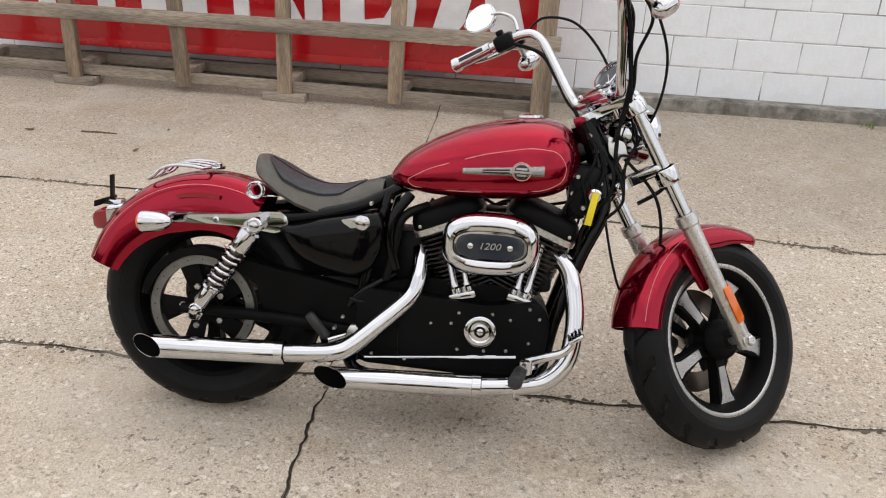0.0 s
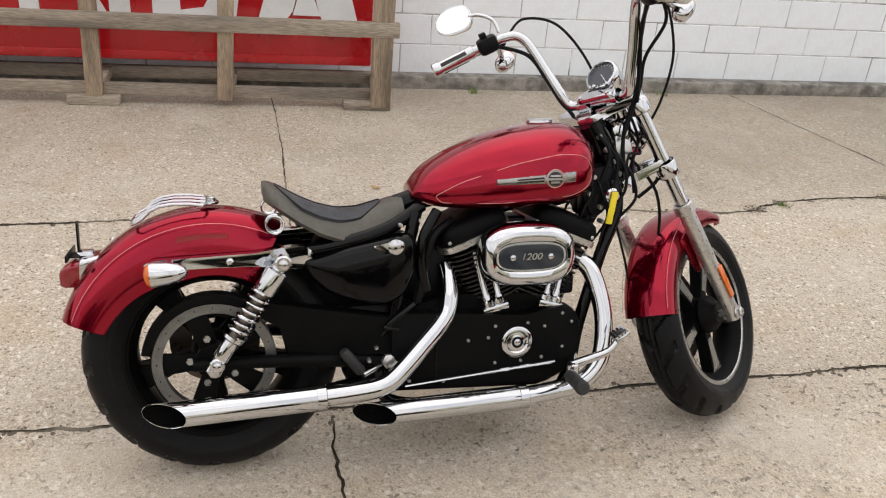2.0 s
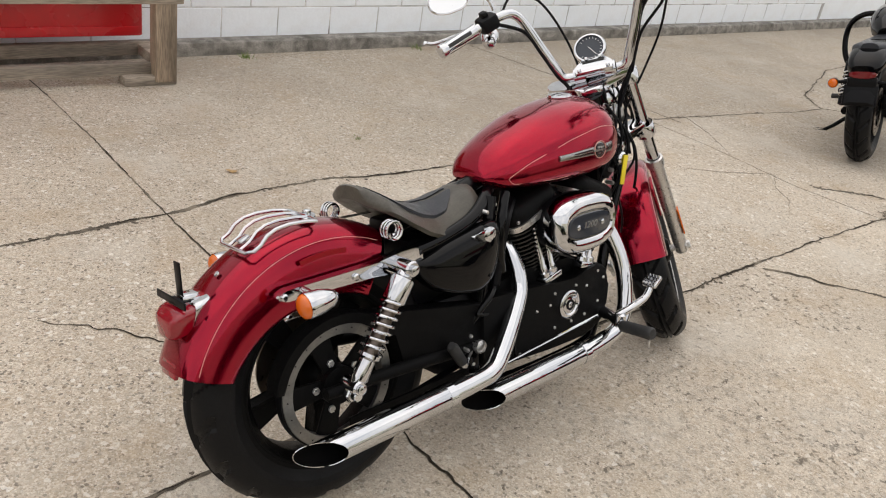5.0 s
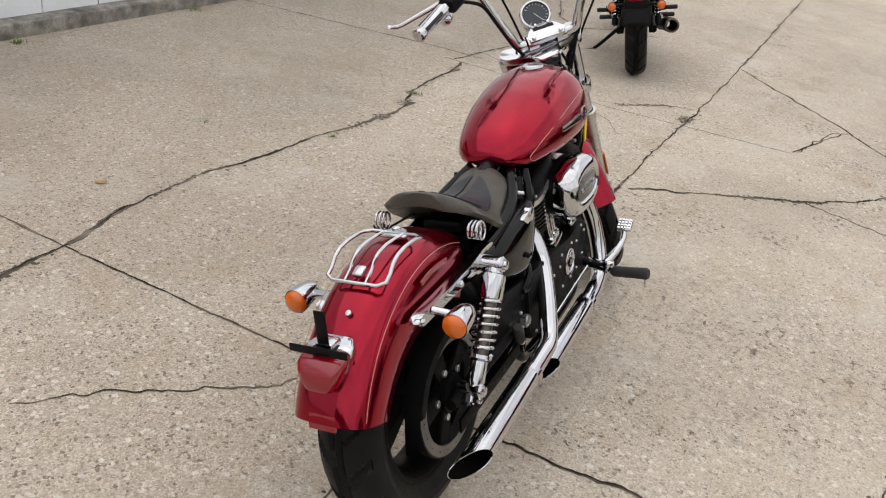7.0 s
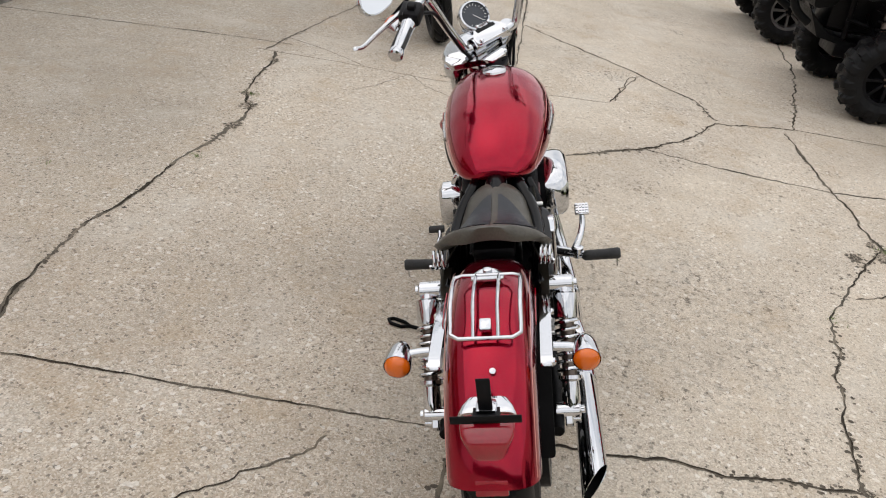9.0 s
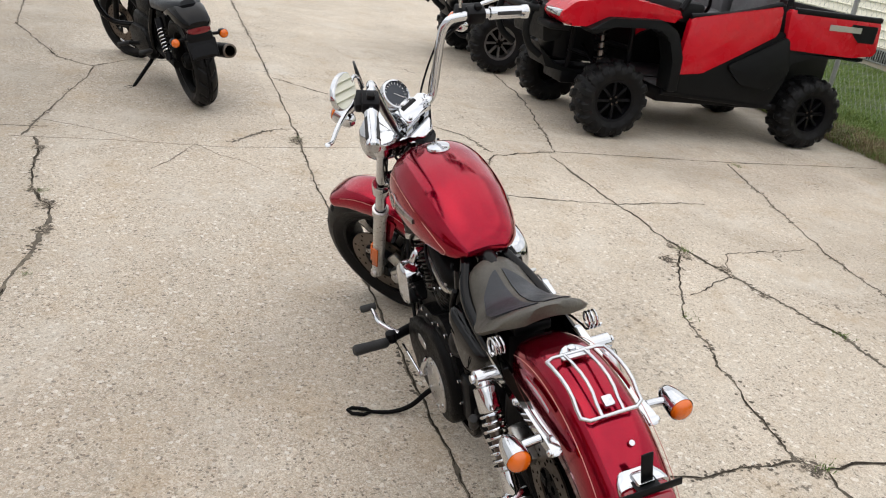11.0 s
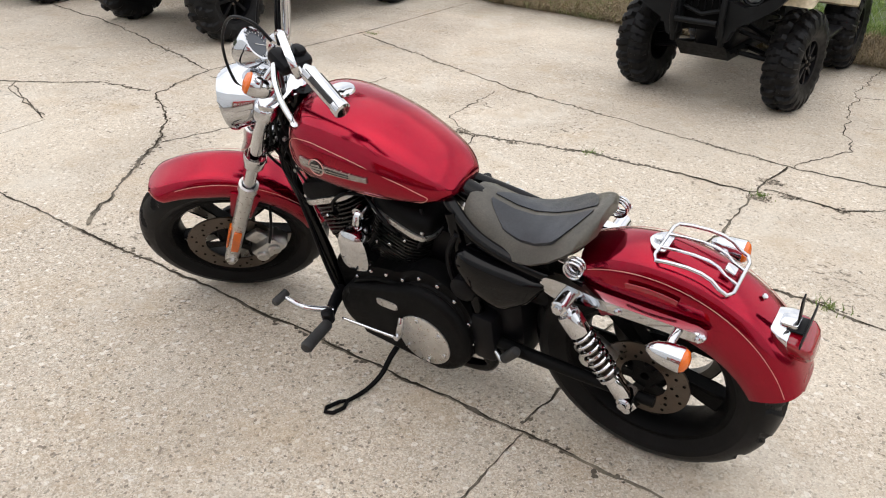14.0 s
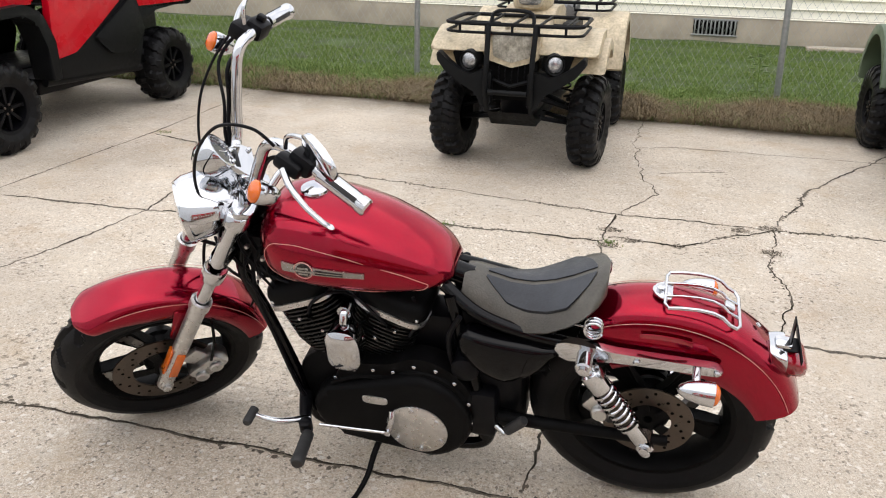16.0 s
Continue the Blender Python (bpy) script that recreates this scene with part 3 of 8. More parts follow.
def rubble(places, seed):
    """Loose crumbs of concrete lying in the breaks."""
    rr_ = random.Random(seed)
    vs, fs = [], []
    for x, y, rad, n in places:
        for _ in range(4 * n):
            c = Vector((x + rr_.gauss(0, rad * 1.1), y + rr_.gauss(0, rad * 0.8), 0.002))
            q, i = rr_.uniform(0.0018, 0.0055), len(vs)
            turn = rr_.uniform(0, 6.283)
            for k in range(5):
                a = turn + 2 * math.pi * k / 5
                vs.append(c + Vector((q * rr_.uniform(0.7, 1.2) * math.cos(a), q * rr_.uniform(0.7, 1.2) * math.sin(a), 0)))
            vs.append(c + Vector((q * rr_.uniform(-0.3, 0.3), q * rr_.uniform(-0.3, 0.3), q * rr_.uniform(0.5, 1.0))))
            fs += [(i + k, i + (k + 1) % 5, i + 5) for k in range(5)]
    me = bpy.data.meshes.new("rubble")
    me.from_pydata(vs, [], fs)
    me.materials.append(CRUMB)
    ob = new("rubble", me)
    ob.parent = ground
    tagged(ob, kind="stuff")


CRUMB = grass_mat("concrete_crumbs", (0.17, 0.14, 0.105), (0.50, 0.43, 0.34))
rubble(BROKEN, 77)

# unseen ring like far trees, added to darken the horizon and its reflections
bm = bmesh.new()
ring = [(60 * math.cos(a), 60 * math.sin(a), 7 + 2.5 * noise.noise((math.cos(a) * 4, math.sin(a) * 4, 2)) + 1.5 * noise.noise((math.cos(a) * 14, math.sin(a) * 14, 6))) for a in (2 * math.pi * k / 160 for k in range(160))]
lo = [bm.verts.new((x, y, -0.5)) for x, y, z in ring]
hi = [bm.verts.new(p) for p in ring]
for k in range(160):
    bm.faces.new((lo[k], lo[(k + 1) % 160], hi[(k + 1) % 160], hi[k]))
tagged(part("backdrop", bm, mat("horizon_ring_green", (0.06, 0.07, 0.045), 0.95, var=0.4, scale=0.3, fine=2.0, bump=0.0)), "plain dull green ring added far round the yard to darken the horizon", "backdrop", kind="structure")

# white block wall
WALL = pose(0.5, 5.452, 0, 0, 0, -2.3)
bm = bmesh.new()
box(bm, (1.5, 0.18, 1.6), (26, 0.2, 3.2))
wall = tagged(part("wall_north", bm, BLOCKMAT, m=WALL, flat=True), "white-painted concrete block wall with a dirty grey footing", "wall", kind="structure")
bm = bmesh.new()
box(bm, (1.5, 0.02, 0.025), (26, 0.14, 0.11), 0.012)
part("footing", bm, FOOTING, wall, "bare dirty concrete footing", m=WALL)
bm = bmesh.new()
box(bm, (1.74, 0.095, 0.86), (12.4, 0.05, 1.58))
part("mortar_bed", bm, MORTAR, wall, m=WALL, flat=True)


# ---- the timber crate with the sign ----
def plank(bmx, c, s, seed=0, tilt=0.0):
    rnd = random.Random(seed)
    box(bmx, c, s, 0.006, Matrix.Translation(c) @ Matrix.Rotation(radians(tilt + rnd.uniform(-0.4, 0.4)), 4, "Y") @ Matrix.Translation([-v for v in c]))
    return bmx


CRATE = pose(0.29, 4.925, 0, 0, 0, -3.7) @ pose(-0.3675, -5.03, 0)  # the crate stands a little askew to the wall
crate = tagged(new("timber_crate"), "weathered grey-brown open timber crate frame standing against the wall", "crate")
crate.matrix_basis = CRATE
POSTS = (0.31, -0.565, -1.28, -1.98, -2.70, -3.42)
for i, x in enumerate(POSTS):
    w = 0.115 if i == 0 else 0.088
    part("post", plank(bmesh.new(), (x, 5.06, 0.62 if i else 0.60), (w, 0.05 if i else 0.09, 1.16), i, (0, 2.5, 1, -1, 1.5, 0)[i]), WOODV, crate)
    part("bearer", plank(bmesh.new(), (x, 5.245, 0.105), (0.07, 0.31, 0.06), 20 + i), WOOD, crate)
    if i % 2 == 0:
        part("foot_block", plank(bmesh.new(), (x - (0.08 if i == 0 else 0.02), 5.08, 0.025), (0.28, 0.1, 0.05), 40 + i), WOOD, crate)
part("rail", plank(bmesh.new(), (-1.55, 5.025, 0.475), (3.9, 0.03, 0.088), 60), WOOD, crate)
part("rail", plank(bmesh.new(), (-1.55, 5.06, 0.98), (3.9, 0.03, 0.088), 61), WOOD, crate)
part("rail", plank(bmesh.new(), (-1.55, 5.105, 0.085), (3.8, 0.04, 0.065), 62), WOOD, crate)
part("rail", plank(bmesh.new(), (-1.55, 5.38, 0.105), (3.8, 0.04, 0.075), 63), WOOD, crate)
bm = bmesh.new()
box(bm, (-1.55, 5.34, 0.80), (3.64, 0.16, 1.19), 0.012)
sign = tagged(part("sign_box", bm, SIGNRED), "large red sign box with white shapes, held in a timber crate", "sign")
sign.matrix_basis = CRATE
bm = bmesh.new()
box(bm, (-1.55, 5.257, 0.235), (3.60, 0.008, 0.05), 0.003)
part("lower_lip", bm, SIGNRED, sign)


def mark(outline):
    b2 = bmesh.new()
    slab(b2, outline, 5.258, 5.252 - 0.0015 * len(sign.children))
    part("white_shape", b2, SIGNWHITE, sign, flat=True)


def upright(x, w=0.12, s=0.20, z0=0.395, z1=0.86):
    mark([(x - s / 2, z0), (x + s / 2, z0), (x + s / 2, z0 + 0.05), (x + w / 2, z0 + 0.07), (x + w / 2, z1), (x - w / 2, z1), (x - w / 2, z0 + 0.07), (x - s / 2, z0 + 0.05)])


upright(-2.96)
upright(-2.54)
for k, (x, w) in enumerate(((-2.23, 0.13), (-1.92, 0.13))):
    upright(x, w, w, 0.46)
mark([(-2.2, 0.39), (-1.95, 0.39), (-1.86, 0.46), (-1.86, 0.56), (-2.29, 0.56), (-2.29, 0.46)])
upright(-1.62, 0.10, 0.2)
mark([(-1.30, 0.45), (-1.18, 0.39), (-1.424, 0.86), (-1.54, 0.86)])
upright(-1.15, 0.11, 0.15)
upright(-0.90, 0.15, 0.2)
mark([(-0.83, 0.39), (-0.62, 0.39), (-0.52, 0.46), (-0.50, 0.60), (-0.50, 0.86), (-0.64, 0.86), (-0.64, 0.62), (-0.70, 0.52), (-0.83, 0.50)])
mark([(-0.42, 0.385), (-0.22, 0.385), (-0.26, 0.44), (-0.20, 0.52), (-0.11, 0.86), (-0.28, 0.86)])
mark([(0.20, 0.385), (-0.06, 0.385), (-0.02, 0.44), (-0.06, 0.56), (-0.116, 0.86), (0.072, 0.86)])
mark([(-0.20, 0.50), (-0.04, 0.50), (-0.08, 0.60), (-0.17, 0.60)])


# ---- lawn, fence and house beyond ----
YARD = pose(-1.673, -3.53, 0, 0, 0, -3.24) @ Matrix.Diagonal((1, 0.92, 1, 1)) @ pose(1.66, 3.92, 0)  # the far side runs a little askew
bm = bmesh.new()
bmesh.ops.create_grid(bm, x_segments=320, y_segments=90, size=1.0)
for v in bm.verts:
    x, y = v.co.x * 22 + 2, -2.82 - (v.co.y + 1) * 2.7
    edge = -2.82 + noise.noise((x * 1.3, 0, 3)) * 0.10
    t = min(1.0, max(0.0, (-2.82 - y) / 0.35))
    v.co = (x, y if v.co.y > -0.99 else edge, -0.02 + 0.06 * t + 0.02 * t * noise.noise((x * 2, y * 2, 5)))
lawn = tagged(part("lawn", bm, GRASS), "mown green lawn behind the yard", "lawn", kind="structure")
lawn.matrix_basis = YARD


def blades(name, material, n, xr, yr, hgt, lean, label, seed, w=0.006):
    rnd = random.Random(seed)
    vs, fs = [], []
    for _ in range(n):
        x, y = rnd.uniform(*xr), rnd.uniform(*yr)
        if noise.noise((x * 1.1, y * 1.5, seed)) < rnd.uniform(-0.6, 0.1):
            continue
        h, a = hgt * rnd.uniform(0.5, 1.3) * (1 + 0.9 * noise.noise((x * 4.3, y * 3.0, seed + 9))), rnd.uniform(0, 6.283)
        dx, dy = math.cos(a) * w, math.sin(a) * w
        lx, ly = rnd.gauss(0, lean) * h, rnd.gauss(0.25 * lean, lean) * h
        i = len(vs)
        z = 0.025 if y < -3.0 else 0.0
        mx, my, mz = x + lx * 0.5, y + ly * 0.5, z + h * 0.7
        vs += [(x - dx, y - dy, z), (x + dx, y + dy, z), (mx + dx * 0.7, my + dy * 0.7, mz), (mx - dx * 0.7, my - dy * 0.7, mz), (x + lx * 1.4, y + ly * 1.4, z + h * max(0.3, 1.0 - 0.5 * min(1.2, abs(lx / h) + abs(ly / h))))]
        fs += [(i, i + 1, i + 2, i + 3), (i + 3, i + 2, i + 4)]
    me = bpy.data.meshes.new(name)
    me.from_pydata(vs, [], fs)
    me.materials.append(material)
    ob = tagged(new(name, me), label, "grass", kind="stuff")
    ob.matrix_basis = YARD
    return ob


blades("grass", BLADES, 330000, (-6.5, 12), (-7.6, -3.0), 0.05, 0.5, "short green lawn grass", 3, 0.003)
blades("dry_grass", STRAW, 110000, (-6, 2.6), (-3.25, -2.85), 0.13, 0.95, "tufts of dry straw-coloured grass along the fence", 5, 0.0022)
blades("straw_grass", STRAW, 7000, (2.6, 5.6), (-3.3, -2.86), 0.12, 0.7, "thin dry grass mixed into the lawn's edge", 8, 0.0022)
blades("edge_grass", BLADES, 110000, (-6, 11), (-4.1, -2.86), 0.095, 0.7, "long green grass growing through the fence", 6, 0.0028)

GALV = mat("galvanised_steel", (0.36, 0.37, 0.36), 0.45, 0.8, var=0.12, scale=30)
fence = tagged(new("chain_link_fence"), "galvanised chain-link fence with steel posts at the lawn's edge", "fence")
fence.matrix_basis = YARD
FY = -3.95
for x, lean in ((-4.85, 0.0), (-1.66, 1.6), (1.58, -0.3), (4.8, 0.3), (8.0, 0.0)):
    bm = bmesh.new()
    top = Vector((x + math.sin(radians(lean)) * 1.3, FY + 0.03, 1.3))
    tube(bm, [(x, FY + 0.03, 0.0), top], 0.027, 12)
    lathe(bm, [(0.03, 0), (0.034, 0.01), (0.025, 0.04), (0, 0.05)], Matrix.Translation(top), 12)
    part("post", bm, GALV, fence)
bm = bmesh.new()
tube(bm, [(-5.5, FY, 1.25), (9.5, FY, 1.25)], 0.02, 8)
part("top_rail", bm, GALV, fence)
vs, fs = [], []
PIT, H0, H1, WR = 0.070, 0.03, 1.24, 0.0011
for sgn in (1, -1):
    for k in range(int(15.0 / PIT) + 20):
        x0 = -5.5 - 0.62 + k * PIT if sgn > 0 else -5.5 + k * PIT
        a, b = (x0, H0), (x0 + sgn * (H1 - H0) * 0.62, H1)
        if max(a[0], b[0]) > 9.5 or min(a[0], b[0]) < -5.6:
            continue
        i = len(vs)
        for (x, z) in (a, b):
            vs += [(x - WR, FY + sgn * 0.002, z), (x + WR, FY + sgn * 0.002, z), (x, FY + sgn * 0.002 + WR * 1.6, z)]
        fs += [(i, i + 1, i + 4, i + 3), (i + 1, i + 2, i + 5, i + 4), (i + 2, i, i + 3, i + 5)]
me = bpy.data.meshes.new("wire_mesh")
me.from_pydata(vs, [], fs)
me.materials.append(GALV)
wire = new("wire_mesh", me)
wire.parent = fence
tagged(wire, "diamond wire netting", kind="stuff")

FOUND = mat("foundation_block", (0.42, 0.365, 0.285), 0.9, var=0.18, scale=4, bump=0.4, bump_scale=70, stain=0.4, stain_scale=2)
SIDING = mat("cream_siding", (0.86, 0.83, 0.70), 0.55, var=0.05, scale=1.5, stretch=(0.4, 1, 3))
house = tagged(new("house"), "cream lap-sided house on a grey block foundation", "house")
house.matrix_basis = YARD
bm = bmesh.new()
box(bm, (3, -9.9, 0.17), (26, 4.0, 0.40), 0.01)
part("foundation", bm, FOUND, house)
bm = bmesh.new()
box(bm, (3, -9.93, 1.9), (26, 4.0, 3.0))
part("wall", bm, SIDING, house, flat=True)
lap = bmesh.new()
slab(lap, [(-7.92, 0.0), (-7.885, 0.0), (-7.90, 0.012), (-7.925, 0.128)], -10, 16, m=Matrix.Rotation(radians(90), 4, "Z") @ Matrix.Scale(-1, 4, (0, 1, 0)))
lap0 = part("siding_board", lap, SIDING, house, flat=True)
for k in range(22):
    ob = lap0 if k == 0 else new("siding_board", lap0.data)
    ob.parent = house
    ob.location = (0, 0, 0.345 + k * 0.125)
for x in (-1.09, 8.05):
    # black box: the dark behind the bars is put into its colour
    bm = bmesh.new()
    box(bm, (x, -7.895, 0.215), (0.52, 0.02, 0.19), 0.004)
    v = part("vent", bm, HOLE, house, "steel foundation vent with upright bars")
    for k in range(11):
        b2 = bmesh.new()
        box(b2, (x - 0.24 + k * 0.048, -7.88, 0.215), (0.018, 0.02, 0.18), 0.003)
        part("vent_bar", b2, GALV, v)
    b2 = bmesh.new()
    box(b2, (x, -7.878, 0.31), (0.55, 0.02, 0.02), 0.003)
    box(b2, (x, -7.878, 0.12), (0.55, 0.02, 0.02), 0.003)
    part("vent_frame", b2, GALV, v)
bm = bmesh.new()
box(bm, (-2.9, -7.55, 0.06), (1.5, 0.2, 0.04), 0.006)
tagged(part("loose_board", bm, WOOD), "weathered plank lying on the lawn by the house", "board").matrix_basis = YARD


# ---- the red motorcycle ----
bike = tagged(new("motorcycle"), "red cruiser motorcycle with chrome exhausts, leaning on its side stand", "motorcycle")
bike.matrix_basis = pose(-0.73, 1.968, 0.0025, -14.3, 0, 0)
SIDES = (-1, 1)


def tyre(R, W, rim, seg=240, pattern=17, depth=0.009):
    """A tyre round the local y axis, its tread grooves cut in."""
    b2 = bmesh.new()
    n = 28
    prof = []
    for k in range(n + 1):
        a = math.pi * (k / n) - math.pi / 2
        y = math.sin(a) * W / 2
        s = abs(math.sin(a))
        r = rim + (R - rim) * (math.cos(a) ** 0.62 if math.cos(a) > 0 else 0)
        if k in (0, n):
            y *= 0.72
        elif k in (1, n - 1):
            y *= 0.93
        prof.append((r, y, s))
    rings = []
    for i in range(seg):
        th = 2 * math.pi * i / seg
        ring = []
        for r, y, s in prof:
            rr = r
            if r > rim + (R - rim) * 0.55:
                u = (th * pattern / (2 * math.pi) + (abs(y) / W) * 1.3 + (0.5 if y > 0 else 0)) % 1.0
                if (u < 0.24 and 0.12 < abs(y) / (W / 2) < 0.80) or abs(abs(y) / (W / 2) - 0.16) < 0.05:
                    rr -= depth
            ring.append(b2.verts.new((rr * math.cos(th), y, rr * math.sin(th))))
        rings.append(ring)
    for i in range(seg):
        a, b = rings[i], rings[(i + 1) % seg]
        for k in range(n):
            b2.faces.new((a[k], a[k + 1], b[k + 1], b[k]))
    return b2


def cast_wheel(name, parent, M, R, W, rim, disc_side, spoke_mat, label, ro=0.146):
    """Rim, tyre, five spokes, hub and brake disc, round the local y axis of M."""
    r0, hw = rim, W * 0.36
    prof = [(r0 + 0.004, -hw), (r0 + 0.012, -hw + 0.004), (r0 + 0.006, -hw + 0.012), (r0 - 0.012, -hw + 0.02), (r0 - 0.018, -hw * 0.4), (r0 - 0.018, hw * 0.4),
            (r0 - 0.012, hw - 0.02), (r0 + 0.006, hw - 0.012), (r0 + 0.012, hw - 0.004), (r0 + 0.004, hw), (r0 - 0.010, hw), (r0 - 0.028, hw - 0.022), (r0 - 0.030, 0), (r0 - 0.028, -hw + 0.022), (r0 - 0.010, -hw)]
    b2 = lathe(bmesh.new(), prof, AY, 72, closed=True)
    wheel = part(name, b2, SATIN, parent, label, m=M)
    for s in (-1,):
        b2 = lathe(bmesh.new(), [(r0 - 0.012, s * (hw - 0.010)), (r0 - 0.006, s * (hw + 0.0010)), (r0 - 0.002, s * (hw + 0.0030)), (r0 + 0.006, s * (hw + 0.0014)), (r0 + 0.005, s * (hw - 0.003)), (r0 - 0.014, s * (hw - 0.016))], AY, 72, closed=True)
        part("rim_lip", b2, spoke_mat, wheel, "bright machined rim edge", m=M)
    part("tyre", tyre(R, W, rim + 0.003), RUBBER, wheel, "black treaded motorcycle tyre", m=M, angle=14)
    part("hub", lathe(bmesh.new(), [(0.012, -0.070), (0.030, -0.070), (0.036, -0.064), (0.052, -0.048), (0.058, -0.030), (0.050, -0.02), (0.050, 0.02), (0.058, 0.030), (0.052, 0.048), (0.040, 0.062), (0.012, 0.062)], AY, 32, closed=True), SATIN, wheel, m=M)
    for k in range(5):
        T = M @ Matrix.Rotation(2 * math.pi * k / 5 + 0.3, 4, "Y")
        out = [(0.034, -0.020), (0.09, -0.017), (0.15, -0.022), (r0 - 0.024, -0.036), (r0 - 0.024, 0.036), (0.15, 0.022), (0.09, 0.017), (0.034, 0.020)]
        part("spoke", slab(bmesh.new(), out, -0.018, 0.018, 0.005), SATIN, wheel, m=T)
        for s in SIDES:
            face = [(0.075, -0.012), (0.15, -0.016), (r0 - 0.030, -0.027), (r0 - 0.030, 0.027), (0.15, 0.016), (0.075, 0.012)]
            part("spoke_face", slab(bmesh.new(), face, s * 0.0175, s * 0.0195, 0.0), spoke_mat, wheel, "machined bright spoke face", m=T)
    # drilled brake disc
    b2 = bmesh.new()
    ri, y0 = ro - 0.056, disc_side * 0.064
    lathe(b2, [(ri, y0), (ro, y0), (ro, y0 + disc_side * 0.005), (ri, y0 + disc_side * 0.005)], AY, 60, closed=True)
    rot = part("brake_disc", b2, DISC, wheel, "drilled steel brake disc", m=M)
    # black discs on the face, standing in for the dark of drilled holes
    b2 = bmesh.new()
    for k in range(30):
        a, rr = 2 * math.pi * k / 30, (ro - 0.044, ro - 0.028, ro - 0.013)[k % 3]
        disc(b2, 0.0045, 0.0012, M @ Matrix.Translation((rr * math.cos(a), y0 + disc_side * 0.0048, rr * math.sin(a))) @ (AY if disc_side > 0 else AYR), 8, 0.0002)
    tagged(part("drilled_holes", b2, HOLE, wheel), kind="stuff")
    b2 = bmesh.new()
    for k in range(5):
        T = Matrix.Rotation(2 * math.pi * k / 5, 4, "Y")
        slab(b2, [(0.03, -0.012), (ri + 0.004, -0.016), (ri + 0.004, 0.016), (0.03, 0.012)], y0 - disc_side * 0.001, y0 + disc_side * 0.004, 0, T)
    part("disc_carrier", b2, SATIN, wheel, m=M)
    return wheel


RA = Vector((0.0, 0.0, 0.312))
cast_wheel("rear_wheel", bike, Matrix.Translation(RA), 0.314, 0.150, 0.212, 1, SATIN, "black cast five-spoke rear wheel", 0.114)
# belt pulley on the right
b2 = lathe(bmesh.new(), [(0.121, -0.078), (0.146, -0.078), (0.147, -0.100), (0.145, -0.104), (0.121, -0.104)], AY, 64, closed=True)
pul = part("belt_pulley", b2, mat("dull_pulley_steel", (0.22, 0.217, 0.21), 0.42, 0.9, var=0.12, scale=25), bike, "silver toothed belt pulley", m=Matrix.Translation(RA))
b2 = bmesh.new()
for k in range(5):
    slab(b2, [(0.03, -0.02), (0.122, -0.028), (0.122, 0.028), (0.03, 0.02)], -0.096, -0.086, 0.003, Matrix.Rotation(2 * math.pi * k / 5 + 0.6, 4, "Y"))
lathe(b2, [(0.0, -0.075), (0.045, -0.075), (0.045, -0.108), (0.0, -0.11)], AY, 28)
part("pulley_spider", b2, SATIN, pul, m=Matrix.Translation(RA))
# small black discs stand in for the dark of the rivet holes
b2 = bmesh.new()
for k in range(20):
    a = 2 * math.pi * k / 20
    disc(b2, 0.0018, 0.0012, Matrix.Translation((0.134 * math.cos(a), -0.1036, 0.134 * math.sin(a))) @ AYR, 8, 0.0002)
tagged(part("rivet_holes", b2, HOLE, pul, m=Matrix.Translation(RA)), kind="stuff")
for k in range(5):
    a = 2 * math.pi * k / 5 + 0.6
    part("pulley_bolt", disc(bmesh.new(), 0.009, 0.007, Matrix.Translation((0.058 * math.cos(a), -0.095, 0.058 * math.sin(a))) @ AYR, 6, 0.001), SILVER, pul, m=Matrix.Translation(RA))
FP = Vector((0.44, -0.09, 0.30))
# drive belt
b2 = bmesh.new()
loop = []
for k in range(25):
    a = radians(96 + 168 * k / 24)
    loop.append((RA.x + 0.150 * math.cos(a), RA.z + 0.150 * math.sin(a)))
for k in range(13):
    a = radians(-84 + 168 * k / 12)
    loop.append((FP.x + 0.05 * math.cos(a), FP.z + 0.05 * math.sin(a)))
rings = [[Vector((x, -0.080, z)), Vector((x, -0.102, z)), Vector((x - (x - 0.2) * 0.02, -0.102, z - (z - 0.3) * 0.05)), Vector((x - (x - 0.2) * 0.02, -0.080, z - (z - 0.3) * 0.05))] for x, z in loop + loop[:1]]
part("drive_belt", loft(b2, rings, caps=False), BLACK, bike)
# belt guards
b2 = bmesh.new()
pts = [(RA.x + 0.170 * math.cos(radians(a)), RA.z + 0.170 * math.sin(radians(a))) for a in range(170, 64, -8)] + [(0.20, 0.440), (0.44, 0.400)]
inn = [(0.44, 0.300), (0.17, 0.315), (0.16, 0.395)] + [(RA.x + 0.148 * math.cos(radians(a)), RA.z + 0.148 * math.sin(radians(a))) for a in range(66, 172, 8)]
part("belt_guard", slab(b2, pts + inn, -0.118, -0.072, 0.006), SATIN, bike, "black upper belt guard")
b2 = bmesh.new()
part("lower_belt_guard", slab(b2, [(0.02, 0.19), (0.42, 0.20), (0.42, 0.235), (0.02, 0.225)], -0.112, -0.104, 0.002), SATIN, bike)
